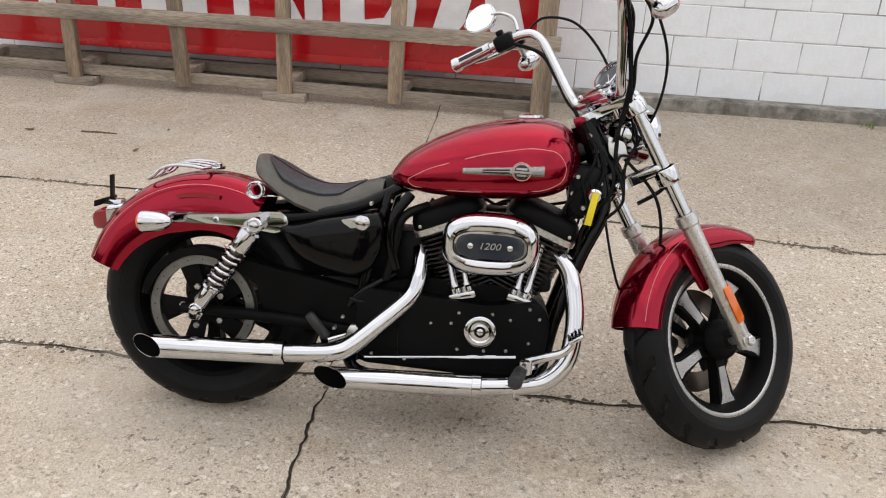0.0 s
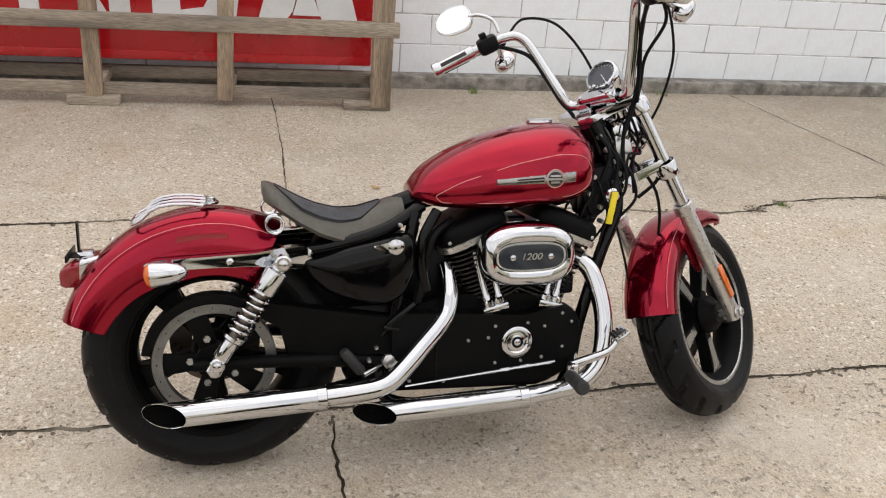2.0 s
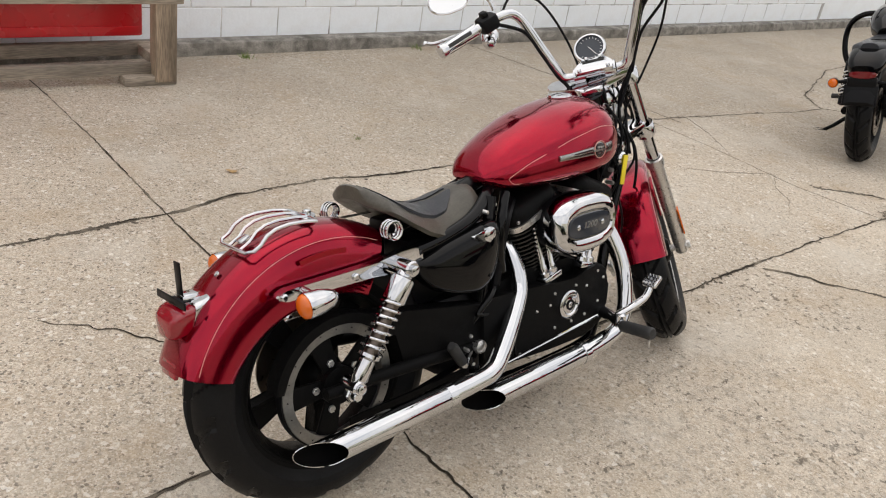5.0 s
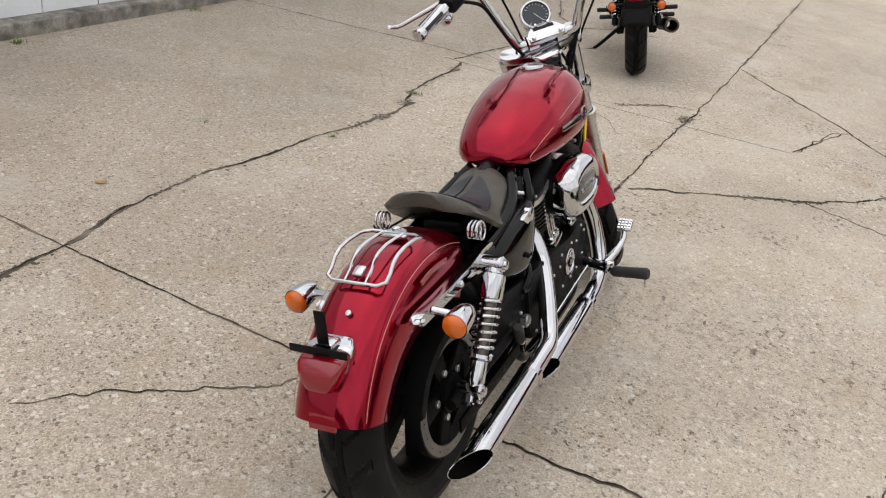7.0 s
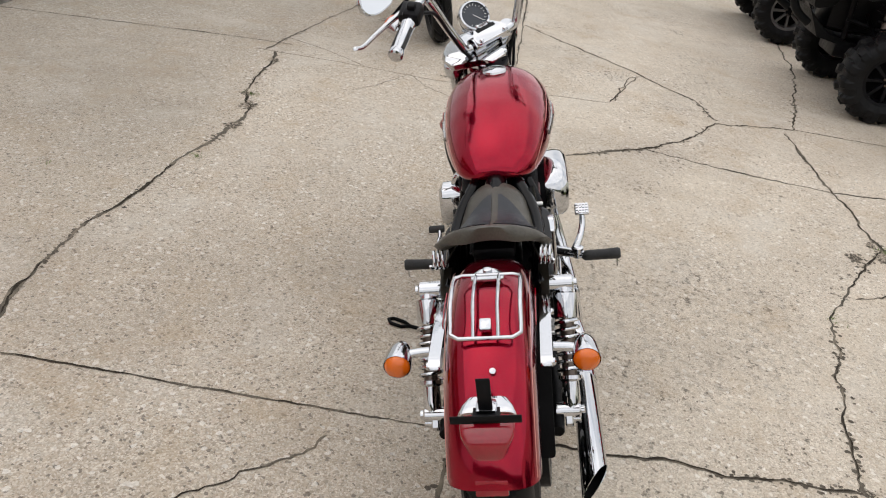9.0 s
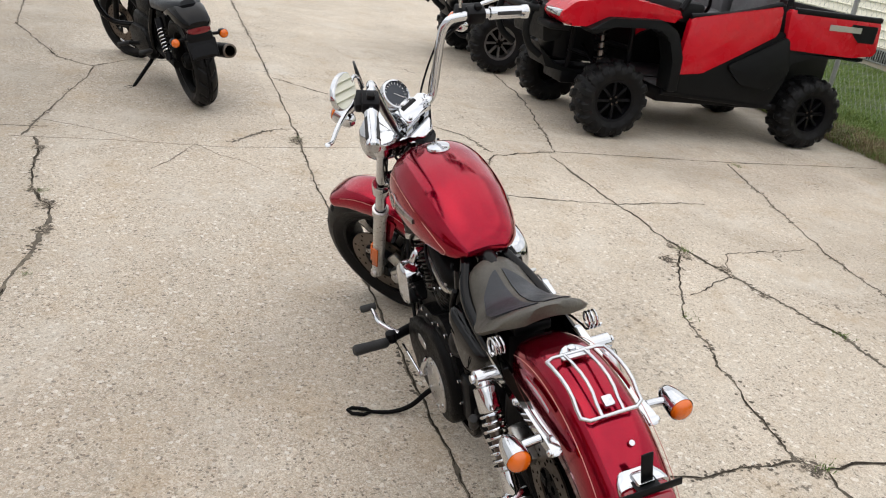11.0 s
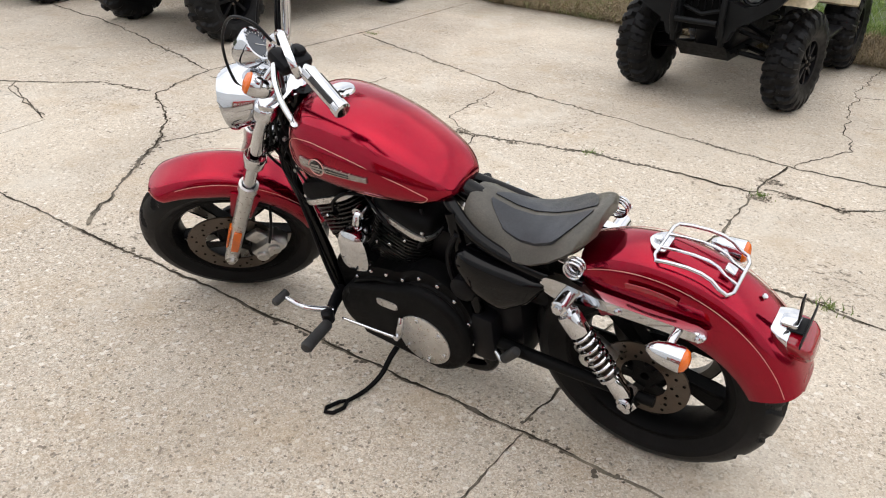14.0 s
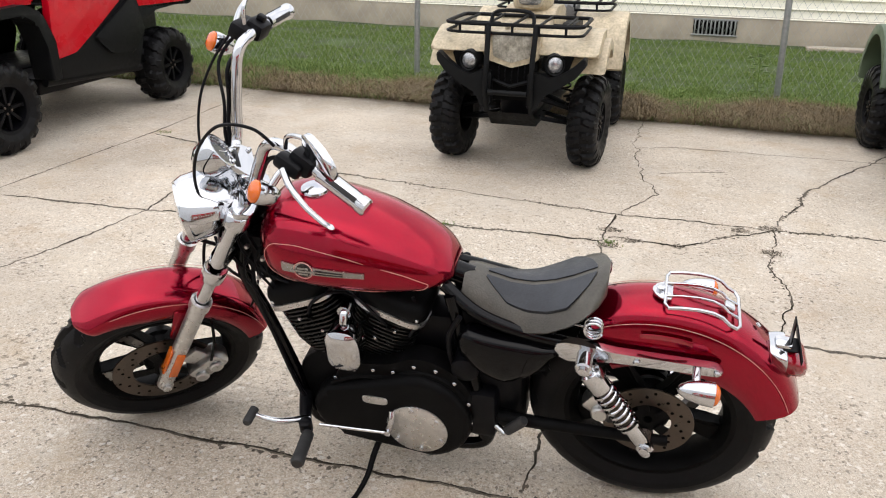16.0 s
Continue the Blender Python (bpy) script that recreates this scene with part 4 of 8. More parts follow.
# swingarm
for s in SIDES:
    b2 = tube(bmesh.new(), curve([(-0.05, s * 0.125, 0.312), (0.12, s * 0.125, 0.31), (0.30, s * 0.112, 0.295), (0.42, s * 0.09, 0.28)], 5), [0.014, 0.020], 10)
    arm = part("swingarm_leg", b2, SATIN, bike)
    b2 = disc(bmesh.new(), 0.020, 0.018, Matrix.Translation((0, s * 0.142, 0.308)) @ (AY if s > 0 else AYR), 6, 0.003)
    disc(b2, 0.012, 0.035, Matrix.Translation((0, s * 0.142, 0.308)) @ (AY if s > 0 else AYR), 16, 0.002)
    part("axle_nut", b2, CHROME, bike, "chrome rear axle nut")
# rear caliper
b2 = bmesh.new()
box(b2, (0.115, 0.085, 0.37), (0.10, 0.055, 0.06), 0.015, Matrix.Translation((0.115, 0.085, 0.37)) @ Matrix.Rotation(radians(-35), 4, "Y") @ Matrix.Translation((-0.115, -0.085, -0.37)))
disc(b2, 0.022, 0.02, Matrix.Translation((0.12, 0.11, 0.37)) @ AY, 20, 0.004)
part("rear_brake_caliper", b2, MACHINED, bike, "silver rear brake caliper")


# fenders
def fender(name, c, R, half, a0, a1, depth, parent, m=None, n=60, tip=0.0):
    """A U-section mudguard over a wheel, from angle a0 to a1 (degrees from straight ahead, up), with rolled edges."""
    rings = []
    for i in range(n + 1):
        t = i / n
        e = Vector((math.cos(radians(a0 + (a1 - a0) * t)), 0, math.sin(radians(a0 + (a1 - a0) * t))))
        d = depth(t)
        hw = half * (1 - 0.45 * max(0.0, 1 - t / 0.07) ** 2.2 * tip)
        outer = []
        for k in range(25):
            a = math.pi * (k / 24 - 0.5)
            sn, cs = math.sin(a), max(0.0, math.cos(a))
            outer.append(Vector(c) + e * (R - d * (1 - cs ** 0.62)) + Vector((0, hw * math.copysign(abs(sn) ** 0.62, sn), 0)))
        inner = [p - e * 0.004 - Vector((0, math.copysign(0.003, p.y), 0)) for p in outer][::-1]
        rings.append(outer + inner)
    return part(name, loft(bmesh.new(), rings), RED, parent, m=m, angle=50)


RC = (0.0, 0.0, 0.312)
rear_fender = fender("rear_fender", RC, 0.363, 0.092, 62, 162, lambda t: 0.150 - 0.09 * max(0, t - 0.45), bike)
tagged(rear_fender, "candy red rear mudguard with a thin cream pinstripe")


def arc(c, R, y, a0, a1, n=30):
    return [Vector((c[0] + R * math.cos(radians(a0 + (a1 - a0) * i / n)), y, c[2] + R * math.sin(radians(a0 + (a1 - a0) * i / n)))) for i in range(n + 1)]


for s in SIDES:
    part("pinstripe", tube(bmesh.new(), arc(RC, 0.3355, s * 0.0842, 66, 160), 0.0008, 6), CREAM, rear_fender, "thin cream pinstripe")
    b2 = bmesh.new()
    q0, q1 = arc(RC, 0.3145, s * 0.0935, 82, 104, 8), arc(RC, 0.3025, s * 0.0935, 82, 104, 8)
    loft(b2, [[a, b, b + Vector((0, s * 0.0025, 0)), a + Vector((0, s * 0.0025, 0))] for a, b in zip(q0, q1)])
    part("side_reflector", b2, REDLENS, rear_fender, "long red side reflector")
    # chrome fender strut
    out = rounded([(0.238, 0.584), (0.215, 0.594), (0.175, 0.592), (0.10, 0.580), (-0.130, 0.572), (-0.154, 0.559), (-0.130, 0.547), (0.00, 0.549), (0.10, 0.549), (0.155, 0.542), (0.205, 0.536), (0.236, 0.552)], 0.010, 4)
    strut = part("fender_strut", slab(bmesh.new(), out, s * 0.100, s * 0.124, 0.007), CHROME, bike, "polished chrome mudguard strut")
    for x, z in ((0.045, 0.562), (-0.135, 0.559)):
        part("strut_bolt", lathe(bmesh.new(), [(0.0085, 0), (0.0085, 0.004), (0.005, 0.007), (0, 0.007)], Matrix.Translation((x, s * 0.1235, z)) @ (AY if s > 0 else AYR), 12), CHROME, strut)

# shocks
for s in SIDES:
    top, bot = Vector((0.164, s * 0.158, 0.563)), Vector((0.006, s * 0.158, 0.325))
    M = along(top, bot)
    L = (bot - top).length
    b2 = lathe(bmesh.new(), [(0, 0.002), (0.017, 0.002), (0.0185, 0.020), (0.0265, 0.024), (0.0275, 0.030), (0.0275, 0.078), (0.0260, 0.082), (0.0, 0.082)], M, 28)
    shock = part("shock_absorber", b2, CHROME, bike, "chrome rear shock absorber with an exposed coil spring")
    part("damper_rod", lathe(bmesh.new(), [(0.0165, 0.05), (0.0165, L - 0.05)], M, 16), DISC, shock)
    b2 = lathe(bmesh.new(), [(0.0, L - 0.078), (0.027, L - 0.078), (0.027, L - 0.070), (0.019, L - 0.064), (0.021, L - 0.02), (0.017, L - 0.012), (0.017, L), (0, L)], M, 24)
    part("lower_body", b2, CHROME, shock)
    turns = 7.0
    hel = [M @ Vector((0.0250 * math.cos(2 * math.pi * turns * t), 0.0250 * math.sin(2 * math.pi * turns * t), 0.083 + (L - 0.163) * t)) for t in (i / 150 for i in range(151))]
    part("coil_spring", tube(bmesh.new(), hel, 0.0042, 8), CHROME, shock)
    for p, r in ((top, 0.020), (bot, 0.018)):
        b2 = bmesh.new()
        lathe(b2, [(0, -0.035), (r, -0.035), (r, 0.016), (r * 0.8, 0.020), (0, 0.020)], Matrix.Translation(p) @ (AY if s > 0 else AYR), 24)
        lathe(b2, [(0.011, 0.020), (0.011, 0.027), (0.006, 0.029), (0, 0.029)], Matrix.Translation(p) @ (AY if s > 0 else AYR), 12)
        part("shock_mount", b2, CHROME, shock)


def signal(parent, c, fwd, stalk, r=0.034, shell=None):
    """A bullet indicator: chrome shell pointing along fwd, amber lens behind."""
    M = along(c, Vector(c) + Vector(fwd))
    b2 = lathe(bmesh.new(), [(r * 1.02, -0.012), (r * 1.05, -0.006), (r * 1.02, 0.004), (r * 0.95, 0.025), (r * 0.75, 0.048), (r * 0.40, 0.064), (0, 0.070)], M, 28)
    shell = shell or CHROME
    sh = part("turn_signal", b2, shell, parent, "bullet turn signal with an amber lens")
    b2 = lathe(bmesh.new(), [(r * 0.95, -0.008), (r * 0.96, -0.013), (r * 0.80, -0.020), (r * 0.45, -0.025), (0, -0.027)], M, 28)
    part("lens", b2, AMBER, sh, "amber lens")
    part("stalk", tube(bmesh.new(), curve([Vector(c) + Vector(fwd) * 0.015, *stalk], 5), 0.010, 12), shell, sh)
    return sh


for s in SIDES:
    signal(bike, (-0.116, s * 0.190, 0.556), (1, 0, 0.06), [(-0.09, s * 0.165, 0.560), (-0.09, s * 0.125, 0.564)], 0.0275)

# tail lamp, bracket and reflector
def taper(rows, top=1.0, low=0.58, n=28, p=5):
    """Rings across the bike that narrow towards the bottom."""
    return [[Vector((x + 0.10 * z * h, y * w * (low + (top - low) * (z + 1) / 2), z0 + z * h)) for y, z in oval(0, 0, 2, 2, n, p)] for x, w, h, z0 in rows]


lamp = part("tail_lamp", loft(bmesh.new(), taper(((-0.288, 0.055, 0.033, 0.528), (-0.312, 0.056, 0.033, 0.524), (-0.330, 0.053, 0.030, 0.520), (-0.341, 0.044, 0.022, 0.517), (-0.345, 0.030, 0.013, 0.516)))), REDLENS, bike, "red tail lamp lens in a chrome bracket")
part("lamp_base", loft(bmesh.new(), taper(((-0.255, 0.042, 0.026, 0.545), (-0.275, 0.055, 0.034, 0.535), (-0.293, 0.060, 0.037, 0.530), (-0.296, 0.059, 0.036, 0.529)))), CHROME, lamp, "chrome lamp base")
b2 = bmesh.new()
box(b2, (-0.320, 0, 0.570), (0.004, 0.130, 0.017), 0.002)
box(b2, (-0.300, -0.0, 0.605), (0.004, 0.026, 0.080), 0.002)
box(b2, (-0.302, 0, 0.566), (0.04, 0.05, 0.004), 0.001)
part("plate_bracket", b2, BLACK, bike, "black number plate bracket without a plate")
b2 = bmesh.new()
box(b2, (-0.285, 0.0, 0.563), (0.04, 0.04, 0.03), 0.008)
part("bracket_mount", b2, CHROME, bike)
b2 = bmesh.new()
box(b2, (-0.340, 0.0, 0.428), (0.010, 0.062, 0.034), 0.003, Matrix.Translation((-0.353, 0, 0.412)) @ Matrix.Rotation(radians(10), 4, "Y") @ Matrix.Translation((0.353, 0, -0.412)))
part("rear_reflector", b2, REDLENS, bike, "red rectangular reflector below the mudguard")
b2 = lathe(bmesh.new(), [(0.007, 0), (0.006, 0.004), (0, 0.005)], along((-0.223, -0.012, 0.604), (-0.36, -0.012, 0.78)), 12)
part("fender_bolt", b2, CHROME, bike)

# luggage rack
b2 = bmesh.new()


def on_fender(x, lift, y):
    return Vector((x, y, 0.312 + math.sqrt(max(0.0, (0.366 + lift) ** 2 - x * x))))


xs = (-0.012, -0.04, -0.08, -0.11, -0.132, -0.148, -0.165)
LIFT = dict(zip(xs, (0.010, 0.016, 0.023, 0.026, 0.023, 0.013, 0.011)))
rail = [on_fender(x, LIFT[x], 0.068) for x in xs]
out = [Vector((-0.004, 0.052, rail[0].z))] + rail + [Vector((-0.174, 0.052, rail[-1].z - 0.005))]
loop = out + [Vector((p.x, -p.y, p.z)) for p in out[::-1]]
tube(b2, loop, 0.0045, 10, closed=True)
rack = part("luggage_rack", b2, CHROME, bike, "small chrome wire luggage rack")
for y in (0.024, -0.024):
    part("rack_bar", tube(bmesh.new(), [Vector((-0.004, y, rail[0].z))] + [on_fender(x, LIFT[x], y) for x in xs[1:]] + [Vector((-0.174, y, rail[-1].z - 0.005))], 0.0038, 8), CHROME, rack)
b2 = bmesh.new()
box(b2, (-0.150, 0, 0.660), (0.026, 0.024, 0.014), 0.004, Matrix.Translation((-0.15, 0, 0.66)) @ Matrix.Rotation(radians(-24), 4, "Y") @ Matrix.Translation((0.15, 0, -0.66)))
part("rear_foot", b2, CHROME, rack)
b2 = slab(bmesh.new(), rounded([(-0.02, -0.036), (0.012, -0.030), (0.026, -0.006), (0.026, 0.006), (0.012, 0.030), (-0.02, 0.036)], 0.012), 0, 0.006, 0.002, Matrix.Translation((0, 0, 0.682)) @ Matrix.Rotation(radians(90), 4, "X"))
lathe(b2, [(0.010, 0), (0.010, 0.012), (0.005, 0.015), (0, 0.015)], Matrix.Translation((0.008, 0, 0.684)), 12)
part("front_foot", b2, CHROME, rack)

# seat
SX = [0.118, 0.135, 0.165, 0.205, 0.255, 0.31, 0.365, 0.42, 0.465, 0.492]
SW = [0.060, 0.112, 0.138, 0.148, 0.144, 0.128, 0.110, 0.098, 0.090, 0.074]
SZ = [0.738, 0.738, 0.722, 0.700, 0.679, 0.666, 0.668, 0.682, 0.694, 0.696]


def lerp_list(xs_, ys_, x):
    return float(np.interp(x, xs_, ys_))


def seat_rings(lift, x0, x1, wf, under, n=30, dish=0.0):
    rings = []
    for i in range(n + 1):
        x = x0 + (x1 - x0) * i / n
        w = lerp_list(SX, SW, x) * wf
        z = lerp_list(SX, SZ, x)
        top, bot = [], []
        for k in range(13):
            u = k / 12 * 2 - 1
            droop = lerp_list((0.12, 0.22, 0.34), (0.012, 0.022, 0.040), x) * u * u * min(1.0, w / 0.1)
            top.append(Vector((x, u * w, z + lift - droop - 0.022 * abs(u) ** 5 - dish * (1 - u * u))))
            bot.append(Vector((x, u * w * 0.94, z + lift - droop - under)))
        rings.append(top + bot[::-1])
    return rings


SX = [0.303 + (x - 0.303) * 0.945 for x in SX]
SW = [w * 0.925 for w in SW]
SZ = [z - 0.006 for z in SZ]
seat = part("seat", loft(bmesh.new(), seat_rings(0.0, 0.1285, 0.4755, 1.0, 0.032)), LEATHER, bike, "worn dark leather solo saddle", angle=60)
for s in SIDES:
    rings = []
    for i in range(19):
        x = 0.158 + 0.264 * i / 18
        w = lerp_list(SX, SW, x)
        u0 = i / 18
        a0, a1 = 0.0085, max(0.0120, (w - 0.034) * min(1.0, math.sqrt(max(0.0, (u0 + 0.01) / 0.22))) * min(1.0, math.sqrt(max(0.0, (1.02 - u0) / 0.25))))
        z = lerp_list(SX, SZ, x)
        row = []
        for k in range(6):
            y = a0 + (a1 - a0) * k / 5
            u = y / w
            row.append(Vector((x, s * y, z + 0.003 - lerp_list((0.12, 0.22, 0.34), (0.012, 0.022, 0.040), x) * u * u * min(1, w / 0.1))))
        rings.append(row + [p - Vector((0, 0, 0.008)) for p in row[::-1]])
    part("seat_insert", loft(bmesh.new(), rings), INSERT, seat, "smooth black leather insert", angle=60)
b2 = bmesh.new()
box(b2, (0.34, 0, 0.622), (0.26, 0.10, 0.03), 0.01)
part("seat_pan", b2, BLACK, seat)
for s in SIDES:
    c = Vector((0.150, s * 0.105, 0.648))
    hel = [c + Vector((0.10, s * -0.02, -0.012)), c + Vector((0.045, s * -0.006, -0.016))] + [c + Vector((0.020 * math.sin(a), s * 0.00155 * (a - 2.6), 0.020 * math.cos(a))) for a in (2.6 + i * 2 * math.pi * 3.3 / 80 for i in range(81))]
    part("seat_spring", tube(bmesh.new(), hel, 0.0031, 8), CHROME, bike, "chrome coiled seat spring")

# frame
b2 = tube(bmesh.new(), curve([(1.00, 0, 0.80), (0.85, 0, 0.745), (0.60, 0, 0.70), (0.45, 0, 0.655), (0.30, 0, 0.60)], 4), 0.030, 12)
part("frame_backbone", b2, GLOSS, bike)
for s in SIDES:
    b2 = tube(bmesh.new(), curve([(1.03, s * 0.035, 0.79), (1.062, s * 0.060, 0.66), (1.010, s * 0.075, 0.52), (0.955, s * 0.085, 0.34), (0.925, s * 0.090, 0.20), (0.86, s * 0.095, 0.155), (0.60, s * 0.10, 0.15), (0.43, s * 0.10, 0.17), (0.40, s * 0.10, 0.26)], 6), 0.0165, 12)
    part("down_tube", b2, GLOSS, bike)
    b2 = tube(bmesh.new(), curve([(0.52, s * 0.055, 0.67), (0.42, s * 0.095, 0.62), (0.28, s * 0.105, 0.585), (0.14, s * 0.104, 0.572)], 5), 0.017, 10)
    part("seat_rail", b2, GLOSS, bike)
    b2 = tube(bmesh.new(), curve([(0.50, s * 0.08, 0.66), (0.46, s * 0.10, 0.50), (0.43, s * 0.10, 0.33), (0.42, s * 0.10, 0.20)], 5), 0.017, 10)
    part("rear_down_tube", b2, GLOSS, bike)
b2 = tube(bmesh.new(), [(0.993, 0, 0.871), (1.0906, 0, 0.706)], 0.038, 20)
part("steering_head", b2, GLOSS, bike)

# oil tank and side cover
cover = [(0.205, 0.556), (0.33, 0.588), (0.485, 0.616), (0.497, 0.57), (0.490, 0.515), (0.466, 0.455), (0.42, 0.430), (0.34, 0.443), (0.265, 0.475), (0.225, 0.515)]
LCOVER = [(0.215, 0.568), (0.375, 0.577), (0.465, 0.592), (0.485, 0.54), (0.436, 0.462), (0.354, 0.428), (0.27, 0.482)]
for s in SIDES:
    out = rounded(cover if s < 0 else LCOVER, 0.032, 5)
    cx, cz = sum(p[0] for p in out) / len(out), sum(p[1] for p in out) / len(out)
    b2 = loft(bmesh.new(), [[Vector((cx + (x - cx) * q, s * y, cz + (z - cz) * q)) for x, z in out] for y, q in ((0.085, 0.96), (0.105, 1.0), (0.118, 0.99), (0.129, 0.94), (0.137, 0.84), (0.142, 0.66), (0.145, 0.40), (0.146, 0.10))])
    oil = part("oil_tank" if s < 0 else "battery_cover", b2, GLOSS, bike, "gloss black side cover", angle=80)
b2 = slab(bmesh.new(), rounded([(0.378, 0.588), (0.450, 0.604), (0.462, 0.588), (0.450, 0.566), (0.420, 0.562)], 0.01), -0.120, -0.143, 0.003)
lathe(b2, [(0.02, 0), (0.02, 0.014), (0.012, 0.018), (0, 0.018)], Matrix.Translation((0.436, -0.128, 0.584)) @ AYR, 20)
part("oil_cap", b2, CHROME, bike, "chrome oil filler cap")

# inner black mass between wheel and engine
b2 = bmesh.new()
box(b2, (0.38, 0, 0.50), (0.26, 0.11, 0.18), 0.02)
box(b2, (0.41, 0, 0.32), (0.19, 0.17, 0.22), 0.03)
box(b2, (0.555, 0, 0.475), (0.13, 0.10, 0.17), 0.02)
part("battery_box", b2, BLACK, bike)

# engine
b2 = slab(bmesh.new(), rounded([(0.40, 0.19), (0.88, 0.17), (0.945, 0.24), (0.945, 0.36), (0.86, 0.43), (0.60, 0.44), (0.42, 0.40)], 0.05), -0.085, 0.085, 0.01)
engine = part("engine", b2, SATIN, bike, "black V-twin engine with chrome covers")
gear = rounded([(0.43, 0.215), (0.70, 0.200), (0.88, 0.200), (0.935, 0.255), (0.945, 0.36), (0.91, 0.408), (0.83, 0.395), (0.78, 0.385), (0.66, 0.395), (0.55, 0.405), (0.43, 0.41)], 0.035)
b2 = slab(bmesh.new(), gear, -0.08, -0.128, 0.010, seg=3)
part("gearcase_cover", b2, SATIN, bike, "wrinkle black gearcase cover")
b2 = bmesh.new()
box(b2, (0.545, -0.129, 0.31), (0.004, 0.004, 0.19), 0.001)
part("cover_seam", b2, GLOSS, bike)
for x, z in ((0.63, 0.327), (0.684, 0.331), (0.703, 0.361), (0.792, 0.364), (0.839, 0.352), (0.891, 0.293), (0.833, 0.267), (0.775, 0.262), (0.704, 0.261), (0.565, 0.222), (0.888, 0.385), (0.915, 0.36), (0.475, 0.23)):
    part("cover_screw", lathe(bmesh.new(), [(0.0046, 0), (0.0046, 0.003), (0.003, 0.005), (0, 0.005)], Matrix.Translation((x, -0.127, z)) @ AYR, 10), SILVER, bike)
b2 = lathe(bmesh.new(), [(0, 0.010), (0.008, 0.009), (0.012, 0.006), (0.026, 0.005), (0.030, 0.009), (0.038, 0.009), (0.042, 0.006), (0.042, 0)], Matrix.Translation((0.762, -0.128, 0.315)) @ AYR, 40)
part("timer_cover", b2, CHROME, bike, "round chrome cam cover")
b2 = lathe(bmesh.new(), [(0.0155, 0.0005), (0.0155, 0.0018), (0, 0.0018)], Matrix.Translation((0.762, -0.1345, 0.315)) @ AYR, 24)
part("timer_badge", b2, BLACK, bike)

# cylinders
CR = Vector((0.780, 0, 0.30))
for ang, nm in ((-22.5, "rear"), (22.5, "front")):
    ax = Vector((math.sin(radians(ang)), 0, math.cos(radians(ang))))
    M = along(CR + ax * 0.07, CR + ax)
    cyl = part("cylinder", lathe(bmesh.new(), [(0.055, 0), (0.055, 0.24)], M, 24), SATIN, bike, "black finned cylinder")
    for k in range(15):
        h = 0.050 + 0.0128 * k
        w = 0.084 + 0.018 * min(1, k / 6)
        out = [(x, y) for x, y in oval(0, 0, 2 * w, 2 * w * 0.95, 24, 3.2)]
        b2 = loft(bmesh.new(), [[M @ Vector((x, y, z)) for x, y in out] for z in (h, h + 0.0045)])
        part("fin", b2, FIN, cyl)
    b2 = loft(bmesh.new(), [[M @ Vector((x * q, y * q, z)) for x, y in oval(0, 0, 0.214, 0.196, 36, 4.6)] for z, q in ((0.250, 0.98), (0.255, 1.0), (0.276, 0.99), (0.290, 0.93), (0.298, 0.80), (0.301, 0.60), (0.302, 0.30))])
    part("rocker_cover", b2, SATIN, bike, "black rocker cover with a bare metal edge")
    b2 = loft(bmesh.new(), [[M @ Vector((x, y, z)) for x, y in oval(0, 0, 0.221, 0.203, 36, 4.6)] for z in (0.235, 0.251)])
    part("rocker_edge", b2, SILVER, bike, "machined rocker box edge")
for q in SIDES:
    for x, z in ((0.585, 0.578), (0.640, 0.602), (0.700, 0.622), (0.870, 0.620), (0.925, 0.602), (0.975, 0.578)):
        part("rocker_bolt", lathe(bmesh.new(), [(0.005, -0.02), (0.005, 0.003), (0.003, 0.005), (0, 0.005)], Matrix.Translation((x, q * 0.098, z)) @ (AY if q > 0 else AYR), 8), SILVER, bike)
for x0, x1 in ((0.69, 0.66), (0.86, 0.875)):
    b2 = tube(bmesh.new(), curve([(0.775, 0.075, 0.625), ((x0 + 0.775) / 2, 0.105, 0.635), (x0, 0.115, 0.60), (x1, 0.098, 0.545)], 6), 0.0048, 8)
    lathe(b2, [(0.008, -0.016), (0.009, 0.0), (0.006, 0.018), (0, 0.02)], along((x1, 0.098, 0.545), (x1 + 0.01, 0.08, 0.52)), 10)
    part("spark_plug_lead", b2, BLACK, bike)
for x, z in ((0.645, 0.535), (0.70, 0.505), (0.845, 0.505), (0.905, 0.535), (0.635, 0.575), (0.915, 0.575)):
    part("head_bolt", lathe(bmesh.new(), [(0.006, -0.02), (0.006, 0.003), (0.004, 0.006), (0, 0.006)], Matrix.Translation((x, 0.098, z)) @ AY, 8), CHROME, bike)
# push rod tubes and lifter blocks
for xa, xb in ((0.690, 0.647), (0.724, 0.684), (0.846, 0.880), (0.874, 0.912)):
    b2 = lathe(bmesh.new(), [(0.0115, 0), (0.0115, 0.03), (0.0095, 0.034), (0.0095, 0.15)], along((xa, -0.100, 0.408), (xb, -0.088, 0.58)), 16)
    part("pushrod_tube", b2, CHROME, bike, "chrome pushrod tube")
for x, a in ((0.708, -16), (0.860, 16)):
    b2 = bmesh.new()
    T = Matrix.Translation((x, -0.100, 0.404)) @ Matrix.Rotation(radians(a), 4, "Y")
    box(b2, (0, 0, 0), (0.072, 0.040, 0.020), 0.005, T)
    for dx in (-0.022, 0.022):
        lathe(b2, [(0.016, 0.008), (0.016, 0.022), (0.011, 0.026)], T @ Matrix.Translation((dx * 0.7, 0, 0)), 14)
    part("lifter_block", b2, CHROME, bike, "chrome lifter block")
